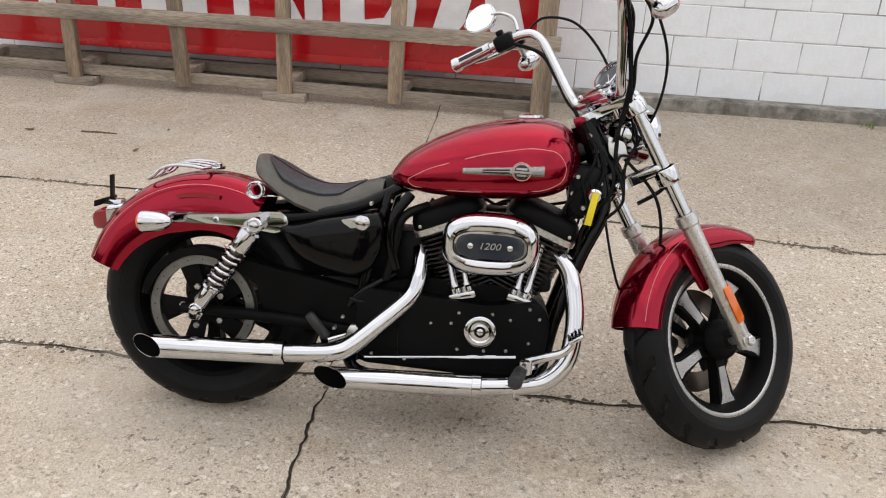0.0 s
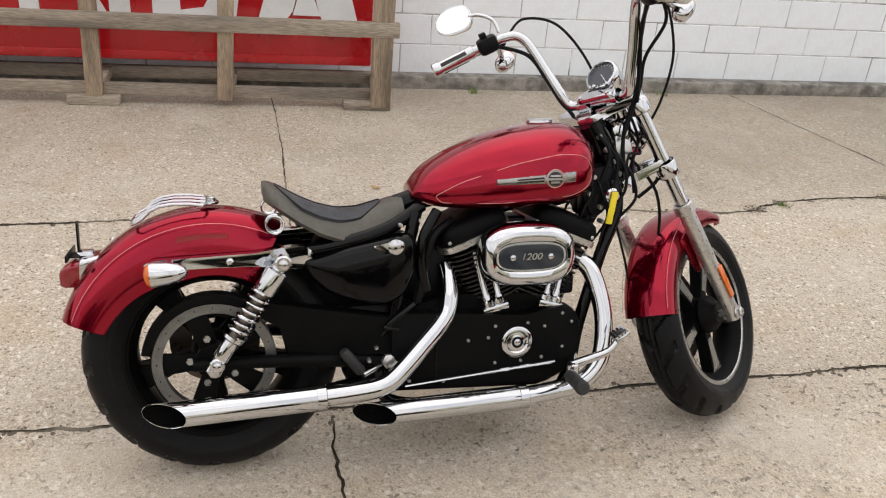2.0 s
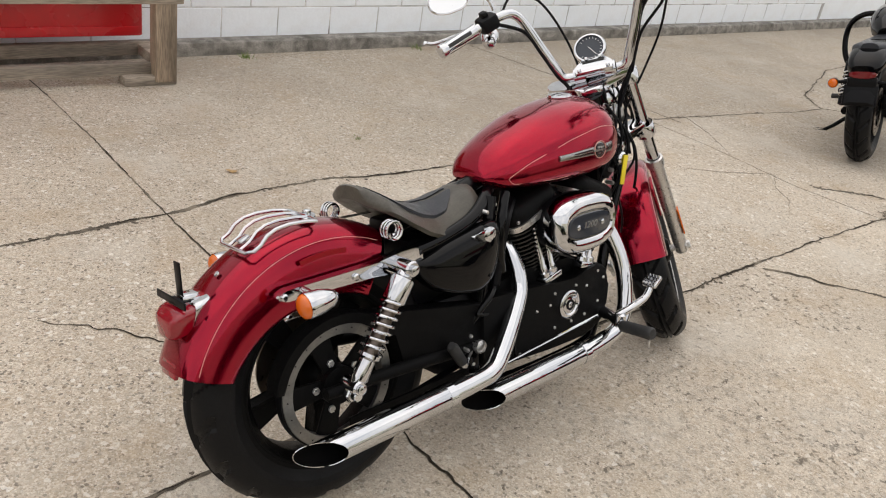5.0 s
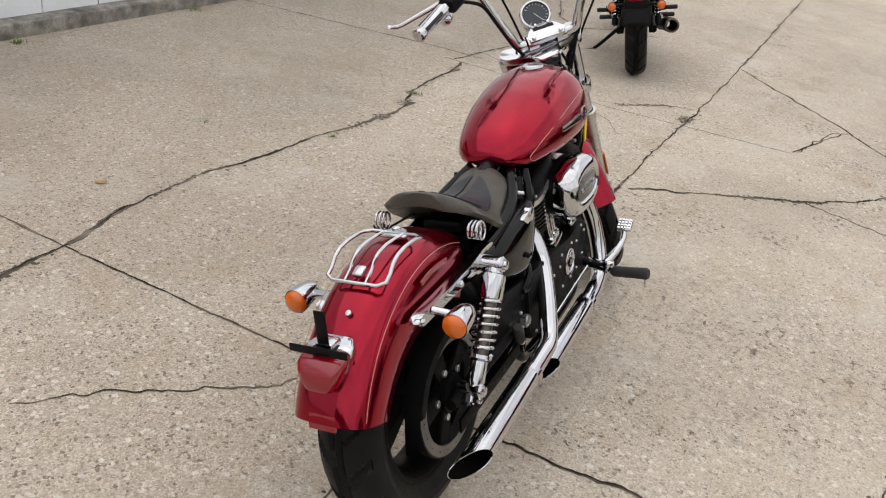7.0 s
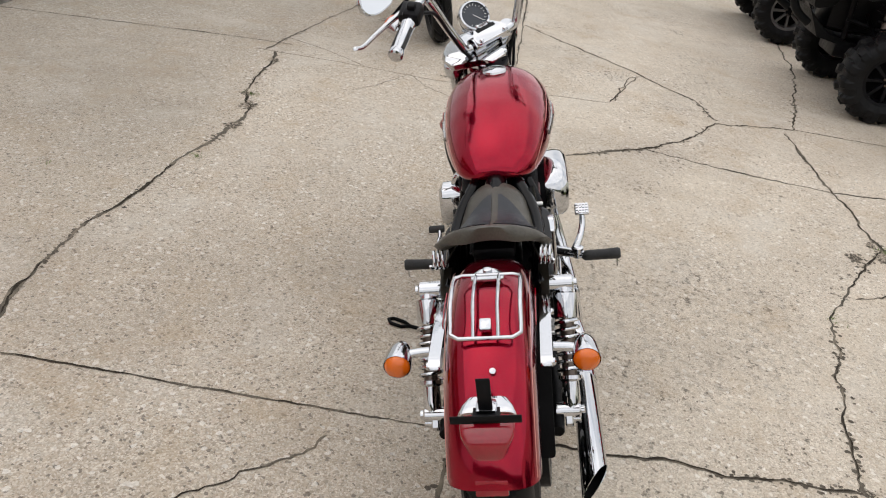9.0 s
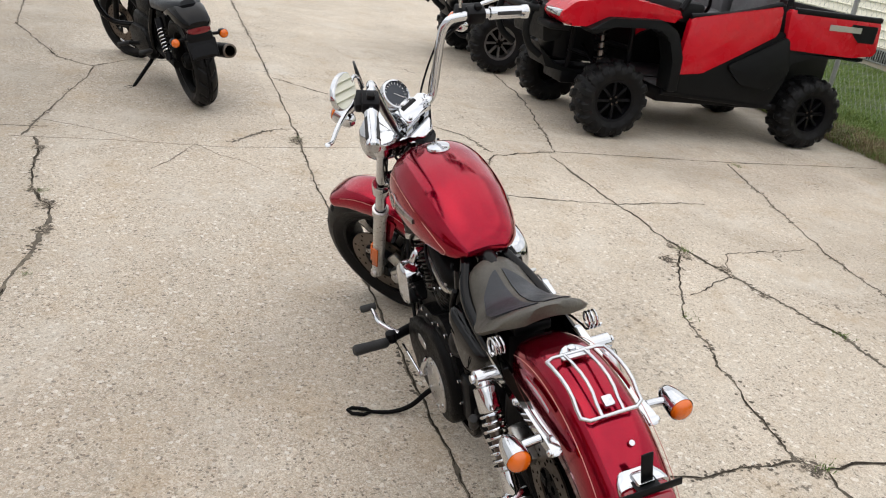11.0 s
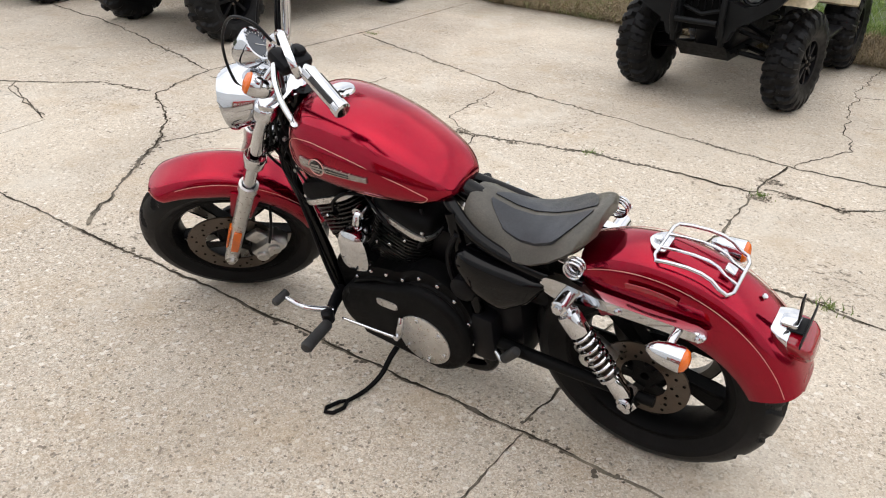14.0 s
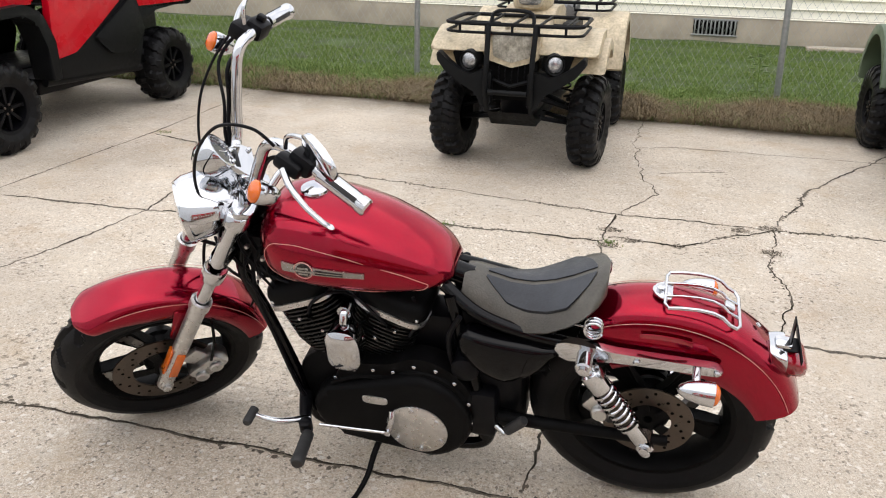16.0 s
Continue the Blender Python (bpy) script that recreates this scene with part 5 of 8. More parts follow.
# air cleaner
b2 = loft(bmesh.new(), [[Vector((x, y, z)) for x, z in oval(0.7735, 0.555, w, h, 48, 2.7)] for y, w, h in ((-0.095, 0.212, 0.140), (-0.10, 0.235, 0.153), (-0.125, 0.243, 0.158))])
air = part("air_cleaner", b2, BLACK, bike, "chrome oval air cleaner with a black 1200 plate")
b2 = loft(bmesh.new(), [[Vector((x, y, z)) for x, z in oval(0.7735, 0.555, w, h, 56, 2.7)] for y, w, h in ((-0.125, 0.246, 0.161), (-0.150, 0.250, 0.165), (-0.170, 0.244, 0.160), (-0.184, 0.224, 0.141), (-0.190, 0.206, 0.116), (-0.188, 0.190, 0.086), (-0.183, 0.184, 0.076))])
part("cover", b2, CHROME, air, "chrome cover")
b2 = slab(bmesh.new(), oval(0.7735, 0.555, 0.172, 0.064, 40, 3.2), -0.180, -0.1862, 0.0015)
part("plate", b2, GLASSY, air, "black plate")
for dx in (-0.050, 0.050):
    b2 = lathe(bmesh.new(), [(0.0075, 0), (0.0075, 0.003), (0.004, 0.005), (0, 0.005)], Matrix.Translation((0.7735 + dx, -0.186, 0.555)) @ AYR, 14)
    part("cover_screw", b2, CHROME, air)


def lettering(name, text, size, m, material, parent, depth=0.0008):
    cu = bpy.data.curves.new(name, "FONT")
    cu.body, cu.size, cu.extrude, cu.align_x, cu.align_y = text, size, depth, "CENTER", "CENTER"
    tmp = bpy.data.objects.new(name, cu)
    me = bpy.data.meshes.new_from_object(tmp)
    bpy.data.objects.remove(tmp)
    bpy.data.curves.remove(cu)
    me.transform(m)
    me.materials.clear()
    me.materials.append(material)
    ob = new(name, me)
    ob.parent = parent
    return ob


lettering("numerals", "1200", 0.0245, Matrix.Translation((0.7735, -0.1872, 0.5555)) @ Matrix.Rotation(radians(90), 4, "X") @ Matrix.Diagonal((1.15, 1, 1, 1)) @ Matrix(((1, 0.25, 0, 0), (0, 1, 0, 0), (0, 0, 1, 0), (0, 0, 0, 1))), MACHINED, air)

# primary side (left)
prim = [(0.802 + 0.084 * math.cos(radians(a)), 0.265 + 0.084 * math.sin(radians(a))) for a in range(-88, 76, 12)] + \
       [(0.590 + 0.146 * math.cos(radians(a)), 0.280 + 0.146 * math.sin(radians(a))) for a in range(78, 268, 12)]
b2 = slab(bmesh.new(), prim, 0.08, 0.158, 0.022, seg=4)
primary = part("primary_cover", b2, SATIN, bike, "wrinkle black primary cover with a round steel plate")
b2 = lathe(bmesh.new(), [(0.084, 0), (0.084, 0.006), (0.080, 0.009), (0, 0.010)], Matrix.Translation((0.590, 0.155, 0.248)) @ AY, 44)
part("derby_cover", b2, SILVER, primary, "round bare metal derby cover")
for k in range(6):
    a = 2 * math.pi * k / 6 + 0.4
    part("derby_screw", lathe(bmesh.new(), [(0.006, 0), (0.006, 0.004), (0, 0.005)], Matrix.Translation((0.590 + 0.071 * math.cos(a), 0.163, 0.248 + 0.071 * math.sin(a))) @ AY, 10), CHROME, primary)
# upper case behind the primary cover, bolted along its edge
upper = [(0.84, 0.33), (0.80, 0.405), (0.74, 0.432), (0.655, 0.442), (0.60, 0.475), (0.545, 0.472), (0.49, 0.44), (0.448, 0.385), (0.43, 0.30), (0.44, 0.22), (0.60, 0.20)]
part("primary_upper_case", slab(bmesh.new(), rounded(upper, 0.03), 0.07, 0.128, 0.012, seg=3), SATIN, primary)
ridge = [(0.83, 0.345), (0.75, 0.385), (0.66, 0.398), (0.60, 0.425), (0.54, 0.42), (0.49, 0.39), (0.462, 0.33), (0.46, 0.27)]
part("case_ridge", tube(bmesh.new(), curve([(x, 0.128, z) for x, z in ridge], 5), 0.008, 8), SATIN, primary)
for x, z in ((0.815, 0.372), (0.757, 0.412), (0.705, 0.419), (0.650, 0.422), (0.592, 0.450), (0.535, 0.446), (0.487, 0.412), (0.452, 0.345), (0.448, 0.275)):
    part("primary_screw", lathe(bmesh.new(), [(0.0058, -0.006), (0.0058, 0.006), (0.004, 0.008), (0, 0.008)], Matrix.Translation((x, 0.128, z)) @ AY, 10), CHROME, primary)
b2 = slab(bmesh.new(), oval(0.700, 0.336, 0.070, 0.026, 24, 4), 0.155, 0.161, 0.002)
part("inspection_plate", b2, SILVER, primary)
# sprocket cover and starter behind
b2 = bmesh.new()
box(b2, (0.42, 0.08, 0.30), (0.08, 0.10, 0.16), 0.02)
lathe(b2, [(0.035, -0.05), (0.035, 0.06), (0.02, 0.07), (0, 0.07)], Matrix.Translation((0.46, 0.07, 0.46)) @ AY, 20)
part("starter_motor", b2, BLACK, bike)
# horn cover
b2 = loft(bmesh.new(), [[Vector((x, y, z)) for x, z in oval(0.763, 0.512, w, h, 36, 3)] for y, w, h in ((0.12, 0.088, 0.122), (0.155, 0.094, 0.130), (0.176, 0.092, 0.127), (0.186, 0.074, 0.108), (0.189, 0.036, 0.07))])
part("horn_cover", b2, CHROME, bike, "chrome horn cover")
b2 = tube(bmesh.new(), curve([(0.765, 0.09, 0.60), (0.765, 0.125, 0.60), (0.765, 0.140, 0.575)], 4), 0.012, 10)
lathe(b2, [(0.018, -0.012), (0.018, 0.012), (0, 0.012)], Matrix.Translation((0.765, 0.115, 0.60)) @ AY, 16)
part("horn_bracket", b2, CHROME, bike)

# exhaust
P1 = [(0.588, -0.045, 0.508), (0.591, -0.066, 0.482), (0.588, -0.092, 0.440), (0.570, -0.116, 0.390), (0.497, -0.154, 0.322), (0.428, -0.182, 0.264), (0.385, -0.193, 0.246), (0.33, -0.194, 0.239), (0.245, -0.195, 0.234)]
P2 = [(0.950, -0.055, 0.520), (0.982, -0.078, 0.488), (1.000, -0.108, 0.425), (1.006, -0.134, 0.345), (0.990, -0.154, 0.258), (0.935, -0.168, 0.204), (0.85, -0.178, 0.190), (0.765, -0.180, 0.182)]


def muffler(a, b, r, cut):
    """A straight can from a to b with a slash-cut end at b."""
    a, b = Vector(a), Vector(b)
    d = (b - a).normalized()
    up = Vector((0, 0, 1))
    side = d.cross(up).normalized()
    up = side.cross(d)
    b2 = bmesh.new()
    rings, seg = [], 32
    for rr, shift, base in ((0.026, 0.0, a), (r, 0.012, a), (r, 0, b), (r - 0.002, -0.0005, b), (r - 0.002, -0.004, b)):
        ring = []
        for k in range(seg):
            th = 2 * math.pi * k / seg
            off = (up * math.cos(th) + side * math.sin(th)) * rr
            p = base + off + d * shift
            if base is b and shift > -0.1:
                p += d * (cut * (-0.10 * math.cos(th) - 1.19 * math.sin(th)))
            ring.append(p)
        rings.append(ring)
    loft(b2, rings, caps=False)
    m0 = part("muffler", b2, CHROME, bike, "slash-cut chrome muffler")
    b3 = bmesh.new()
    b3.faces.new([b3.verts.new(b - d * 0.10 + (up * math.cos(2 * math.pi * k / 24) + side * math.sin(2 * math.pi * k / 24)) * (r - 0.002)) for k in range(24)])
    part("muffler_bore", b3, HOLE, m0)
    b3 = bmesh.new()
    loft(b3, [[b + d * (-q + cut * (-0.10 * math.cos(2 * math.pi * k / seg) - 1.19 * math.sin(2 * math.pi * k / seg)) * (1 if q < 0.05 else 0)) + (up * math.cos(2 * math.pi * k / seg) + side * math.sin(2 * math.pi * k / seg)) * (r - 0.0021) for k in range(seg)] for q in (0.001, 0.10)], caps=False)
    part("sooty_lining", b3, HOLE, m0)
    return m0


for P, end, r in ((P1, (-0.118, -0.197, 0.222), 0.031), (P2, (0.375, -0.182, 0.172), 0.030)):
    pipe = part("exhaust_pipe", tube(bmesh.new(), curve(P, 8), 0.0245, 22), CHROME, bike, "chrome exhaust header pipe")
    a = Vector(P[-1])
    muffler(a, end, r, -0.042)
    d = (Vector(end) - a).normalized()
    part("clamp", lathe(bmesh.new(), [(0.0285, -0.012), (0.0315, -0.010), (0.0315, 0.012), (0.0285, 0.014)], along(a, a + d), 28, closed=True), CHROME, pipe)
part("brake_rod", tube(bmesh.new(), [(0.86, -0.155, 0.262), (0.46, -0.150, 0.225)], 0.0045, 8), CHROME, bike, "long chrome brake rod")

# foot controls
for s in SIDES:
    M = along((0.872, s * 0.235, 0.250), (0.856, s * 0.36, 0.262))
    b2 = lathe(bmesh.new(), [(0.008, -0.01), (0.016, 0.0), (0.0175, 0.02), (0.0165, 0.025), (0.0175, 0.045), (0.0165, 0.05), (0.0175, 0.085), (0.0185, 0.105), (0.014, 0.112), (0, 0.113)], M, 20)
    peg = part("footpeg", b2, GRIP, bike, "black rubber foot peg")
    part("peg_feeler", lathe(bmesh.new(), [(0.003, 0), (0.003, 0.035), (0, 0.037)], Matrix.Translation((0.858, s * 0.335, 0.25)) @ Matrix.Rotation(radians(180), 4, "X"), 8), CHROME, peg)
    b2 = tube(bmesh.new(), curve([(0.93, s * 0.10, 0.25), (0.905, s * 0.17, 0.252), (0.872, s * 0.238, 0.252)], 5), [0.020, 0.013], 12)
    lathe(b2, [(0.018, -0.016), (0.018, 0.016), (0.012, 0.020), (0, 0.020)], Matrix.Translation((0.885, s * 0.215, 0.258)), 16)
    part("peg_mount", b2, CHROME if s < 0 else BLACK, bike)
b2 = tube(bmesh.new(), curve([(0.885, -0.205, 0.268), (0.93, -0.225, 0.290), (0.975, -0.235, 0.310), (0.998, -0.236, 0.338)], 6), [0.0125, 0.009], 12)
pedal = part("brake_pedal", b2, CHROME, bike, "chrome brake pedal")
b2 = bmesh.new()
T = Matrix.Translation((1.003, -0.236, 0.352)) @ Matrix.Rotation(radians(-35), 4, "Y")
box(b2, (0, 0, 0), (0.042, 0.046, 0.012), 0.004, T)
for i in range(4):
    for j in range(4):
        box(b2, (-0.015 + 0.010 * i, -0.016 + 0.0107 * j, 0.008), (0.006, 0.007, 0.006), 0, T)
part("pedal_pad", b2, CHROME, pedal)
b2 = tube(bmesh.new(), curve([(0.885, 0.19, 0.262), (0.94, 0.235, 0.285), (0.99, 0.238, 0.290), (1.02, 0.24, 0.302)], 6), [0.010, 0.0065], 12)
lev = part("shift_lever", b2, CHROME, bike, "chrome gear shift lever")
part("toe_peg", lathe(bmesh.new(), [(0, -0.012), (0.0125, -0.01), (0.0125, 0.036), (0.010, 0.042), (0, 0.042)], Matrix.Translation((1.022, 0.235, 0.303)) @ AY, 16), GRIP, lev)
b2 = tube(bmesh.new(), [(0.86, 0.185, 0.235), (0.665, 0.185, 0.245)], 0.0045, 8)
tube(b2, [(0.665, 0.165, 0.246), (0.665, 0.19, 0.246)], 0.009, 10)
tube(b2, curve([(0.665, 0.175, 0.25), (0.655, 0.175, 0.28), (0.655, 0.16, 0.305)], 4), 0.009, 10)
part("shift_linkage", b2, CHROME, bike, "chrome shift linkage rod")
# passenger pegs, folded up
for s in SIDES:
    b2 = lathe(bmesh.new(), [(0.006, 0), (0.014, 0.008), (0.0145, 0.075), (0.011, 0.085), (0, 0.086)], along((0.355, s * 0.13, 0.262), (0.30, s * 0.145, 0.335)), 16)
    part("passenger_peg", b2, GRIP, bike)
    part("peg_bracket", tube(bmesh.new(), [(0.41, s * 0.10, 0.27), (0.355, s * 0.135, 0.258)], 0.009, 10), CHROME, bike)

# side stand
b2 = tube(bmesh.new(), curve([(0.705, 0.10, 0.165), (0.72, 0.16, 0.13), (0.728, 0.215, 0.092), (0.742, 0.275, 0.078), (0.757, 0.335, 0.088)], 5), [0.0095, 0.006], 12)
stand = part("side_stand", b2, SATIN, bike, "black side stand with a looped foot")
b2 = tube(bmesh.new(), [(0.757, 0.335, 0.089), (0.745, 0.365, 0.097), (0.755, 0.400, 0.106), (0.775, 0.408, 0.108), (0.785, 0.393, 0.104), (0.772, 0.353, 0.094)], 0.006, 8, closed=True)
part("stand_loop", b2, SATIN, stand)

# fuel tank
BADGE = mat("badge_silver", (0.33, 0.325, 0.32), 0.22, 1.0, var=0.06, scale=40)
BADGE_DARK = mat("badge_dark_enamel", (0.02, 0.012, 0.012), 0.25, spec=0.4, var=0.1)
TX = [0.497, 0.513, 0.546, 0.603, 0.68, 0.76, 0.84, 0.90, 0.945, 0.975, 0.988]
TW = [0.056, 0.082, 0.104, 0.124, 0.142, 0.152, 0.156, 0.152, 0.138, 0.108, 0.066]
TT = [0.716, 0.746, 0.772, 0.806, 0.840, 0.862, 0.875, 0.877, 0.866, 0.840, 0.806]
TB = [0.690, 0.678, 0.668, 0.662, 0.660, 0.661, 0.666, 0.674, 0.688, 0.712, 0.745]


def tank_point(x, u):
    """u runs round the tank's section from the belly (0) up the left flank to the crown (1)."""
    w, t, b = lerp_s(TX, TW, x), lerp_s(TX, TT, x), lerp_s(TX, TB, x)
    mid = b + (t - b) * 0.36
    a = -math.pi / 2 + math.pi * u
    c, s = math.cos(a), math.sin(a)
    if s < 0:
        y = w * abs(c) ** 0.45
        z = mid + (mid - b) * math.copysign(abs(s) ** 0.75, s)
    else:
        y = w * abs(c) ** 0.88
        z = mid + (t - mid) * s ** 0.95
    return Vector((x, y, z))


def smooth_table(X, Y, blur=0.016):
    """The stations of the tank as one smooth line: straight runs between them, then eased."""
    fine = np.linspace(X[0] - 0.06, X[-1] + 0.06, 621)
    y = np.interp(fine, X, Y)
    y[fine < X[0]] = Y[0] + (fine[fine < X[0]] - X[0]) * (Y[1] - Y[0]) / (X[1] - X[0])
    y[fine > X[-1]] = Y[-1] + (fine[fine > X[-1]] - X[-1]) * (Y[-1] - Y[-2]) / (X[-1] - X[-2])
    k = np.exp(-0.5 * (np.arange(-90, 91) * (fine[1] - fine[0]) / blur) ** 2)
    return fine, np.convolve(np.pad(y, 90, mode="edge"), k / k.sum(), mode="valid")


TANK_LINES = {id(Y): smooth_table(TX, Y) for Y in (TW, TT, TB)}


def lerp_s(X, Y, x):
    """A tank station line at x."""
    return float(np.interp(x, *TANK_LINES[id(Y)]))


rings = []
for i in range(81):
    x = 0.497 + 0.491 * i / 80
    half = [tank_point(x, k / 32) for k in range(33)]
    rings.append(half + [Vector((p.x, -p.y, p.z)) for p in half[-2:0:-1]])
tank = part("fuel_tank", loft(bmesh.new(), rings), RED, bike, "candy red teardrop fuel tank with a cream pinstripe", angle=70)
b2 = lathe(bmesh.new(), [(0.039, -0.012), (0.039, 0.004), (0.034, 0.007), (0.035, 0.010), (0.033, 0.0155), (0.022, 0.018), (0, 0.019)], Matrix.Translation((0.852, 0.0, 0.866)) @ Matrix.Rotation(radians(-3), 4, "Y"), 36)
part("fuel_cap", b2, CHROME, tank, "round chrome fuel cap")


def flank(x, z, s, lift=0.0):
    """A point of the tank's flank at x and z on side s."""
    lo, hi = 0.0, 1.0
    for _ in range(30):
        mid_ = (lo + hi) / 2
        if tank_point(x, mid_).z < z:
            lo = mid_
        else:
            hi = mid_
    p = tank_point(x, lo)
    return Vector((x, s * (p.y + lift), p.z))


for s in SIDES:
    pin = rounded([(0.543, 0.700), (0.60, 0.735), (0.74, 0.782), (0.86, 0.806), (0.925, 0.800), (0.952, 0.765), (0.945, 0.725), (0.90, 0.700), (0.70, 0.683), (0.56, 0.684)], 0.03, 5)
    part("pinstripe", tube(bmesh.new(), [flank(x, z, s, 0.0003) for x, z in pin], 0.0010, 6, closed=True), CREAM, tank, "thin cream pinstripe")
    # emblem: a plain bar with a round shield
    b2 = bmesh.new()
    rows = []
    for i in range(25):
        x = 0.690 + 0.205 * i / 24
        hgt = (0.007 + 0.006 * i / 24)
        r = math.sqrt(max(0, 0.021 ** 2 - (x - 0.838) ** 2))
        hgt = max(hgt, r)
        zc = 0.738 + 0.012 * i / 24
        rows.append([flank(x, zc + hgt, s, -0.002), flank(x, zc + hgt, s, 0.004), flank(x, zc, s, 0.006), flank(x, zc - hgt, s, 0.004), flank(x, zc - hgt, s, -0.002)])
    loft(b2, rows, caps=True, closed=True)
    emb = part("tank_emblem", b2, BADGE, tank, "long silver tank emblem with dark inlays")
    b2 = bmesh.new()
    loft(b2, [[flank(x, 0.738 + 0.0585 * (x - 0.69) + q * (0.0035 + 0.02 * (x - 0.69)), s, 0.0058) for q in (1, -1)] + [flank(x, 0.738 + 0.0585 * (x - 0.69) + q * (0.0035 + 0.02 * (x - 0.69)), s, 0.002) for q in (-1, 1)] for x in (0.740 + 0.068 * k / 8 for k in range(9))])
    part("emblem_inlay", b2, BADGE_DARK, emb, "dark inlay")
    part("shield_face", loft(bmesh.new(), [[flank(0.838 + q * 0.0185 * math.cos(a), 0.7465 + q * 0.0175 * math.sin(a), s, h) for a in (2 * math.pi * k / 24 for k in range(24))] for q, h in ((1.0, 0.003), (1.0, 0.0064), (0.94, 0.0068))]), BADGE_DARK, emb, "dark shield face")
    ring_ = [flank(0.838 + 0.0235 * math.cos(a), 0.7465 + 0.0225 * math.sin(a), s, 0.0055) for a in (2 * math.pi * k / 28 for k in range(28))]
    part("emblem_ring", tube(bmesh.new(), ring_, 0.0014, 6, closed=True), CREAM, emb, "thin ring round the emblem")
    for zc, x0, x1 in ((0.7535, 0.824, 0.852), (0.7455, 0.808, 0.868), (0.7375, 0.826, 0.850)):
        b2 = bmesh.new()
        loft(b2, [[flank(x, zc + 0.0027, s, 0.0074), flank(x, zc - 0.0027, s, 0.0076), flank(x, zc - 0.0027, s, 0.003), flank(x, zc + 0.0027, s, 0.003)] for x in (x0 + (x1 - x0) * k / 8 for k in range(9))])
        part("emblem_bar", b2, BADGE, emb)
b2 = bmesh.new()
box(b2, (0.488, 0, 0.672), (0.05, 0.05, 0.02), 0.006)
part("tank_tail_mount", b2, RED, tank)

# ---- front end, turned to the left lock ----
STEER = Matrix.Translation((0.9943, 0, 0.8805)) @ Matrix.Rotation(radians(-30), 4, "Y") @ Matrix.Rotation(radians(38.5), 4, "Z")
AXLE = Vector((0.078, 0, -0.716))
cast_wheel("front_wheel", bike, STEER @ Matrix.Translation(AXLE) @ Matrix.Rotation(radians(20), 4, "Y"), 0.299, 0.130, 0.205, 1, mat("wheel_alloy", (0.40, 0.395, 0.385), 0.30, 1.0, var=0.10, scale=18, rough_var=0.06), "black cast five-spoke front wheel with bright spoke faces")
for s in SIDES:
    y = s * 0.106
    top, mid, bot = Vector((0.076, y, -0.005)), Vector((0.078, y, -0.355)), Vector((0.082, y, -0.725))
    b2 = lathe(bmesh.new(), [(0, 0), (0.0185, 0), (0.0185, 0.385)], along(top, mid), 24)
    leg = part("fork_tube", b2, CHROME, bike, "chrome fork tube", m=STEER)
    L = (bot - mid).length
    b2 = lathe(bmesh.new(), [(0.021, -0.018), (0.0285, -0.016), (0.0285, 0.012), (0.0235, 0.018), (0.0225, 0.20), (0.0215, 0.24), (0.022, L - 0.03), (0.021, L + 0.015), (0.010, L + 0.02), (0, L + 0.02)], along(mid, bot), 24)
    part("fork_slider", b2, SILVER, bike, "cast aluminium fork slider", m=STEER)
    b2 = lathe(bmesh.new(), [(0.026, -0.03), (0.030, -0.026), (0.030, 0.006), (0.024, 0.014), (0.012, 0.018), (0, 0.018)], along((0.076, y, -0.017), (0.076, y, 1)), 22)
    part("fork_cap", b2, CHROME, bike, m=STEER)
    b2 = lathe(bmesh.new(), [(0.029, -0.022), (0.031, -0.018), (0.031, 0.018), (0.029, 0.022)], along((0.077, y, -0.225), (0.077, y, 1)), 22, closed=True)
    part("fork_clamp", b2, CHROME, bike, m=STEER)
    b2 = disc(bmesh.new(), 0.014, 0.02, Matrix.Translation((0.082, s * 0.118, -0.722)) @ (AY if s > 0 else AYR), 6, 0.003)
    disc(b2, 0.020, 0.008, Matrix.Translation((0.082, s * 0.118, -0.722)) @ (AY if s > 0 else AYR), 20, 0.002)
    part("front_axle_nut", b2, SILVER, bike, m=STEER)
    b2 = bmesh.new()
    box(b2, (0.104, s * 0.108, -0.612), (0.008, 0.026, 0.105), 0.003, None)
    box(b2, (0.080, s * 0.130, -0.612), (0.024, 0.006, 0.105), 0.002, None)
    part("fork_reflector", b2, AMBER, bike, "amber strip reflector on the fork", m=STEER)
b2 = bmesh.new()
tube(b2, [(0.082, -0.12, -0.722), (0.082, 0.12, -0.722)], 0.012, 12)
part("front_axle", b2, SILVER, bike, m=STEER)
tri = [(-0.03, -0.034), (0.0, -0.044), (0.060, -0.118), (0.094, -0.118), (0.098, -0.09), (0.060, -0.03), (0.060, 0.03), (0.098, 0.09), (0.094, 0.118), (0.060, 0.118), (0.0, 0.044), (-0.03, 0.034)]
FLAT = Matrix.Rotation(radians(90), 4, "X")
tri_top = [(-0.02, -0.028), (0.01, -0.040), (0.055, -0.128), (0.095, -0.128), (0.100, -0.10), (0.068, -0.035), (0.068, 0.035), (0.100, 0.10), (0.095, 0.128), (0.055, 0.128), (0.01, 0.040), (-0.02, 0.028)]
b2 = slab(bmesh.new(), rounded(tri_top, 0.012), 0, 0.024, 0.005, Matrix.Translation((0, 0, -0.012)) @ FLAT)
part("upper_triple_clamp", b2, CHROME, bike, "chrome upper fork clamp", m=STEER)
b2 = slab(bmesh.new(), rounded(tri, 0.015), 0, 0.026, 0.008, Matrix.Translation((0, 0, -0.212)) @ FLAT)
part("lower_triple_clamp", b2, CHROME, bike, m=STEER)
# brake caliper on the left leg
b2 = bmesh.new()
T = Matrix.Translation((-0.025, 0.088, -0.655)) @ Matrix.Rotation(radians(-30), 4, "Y")
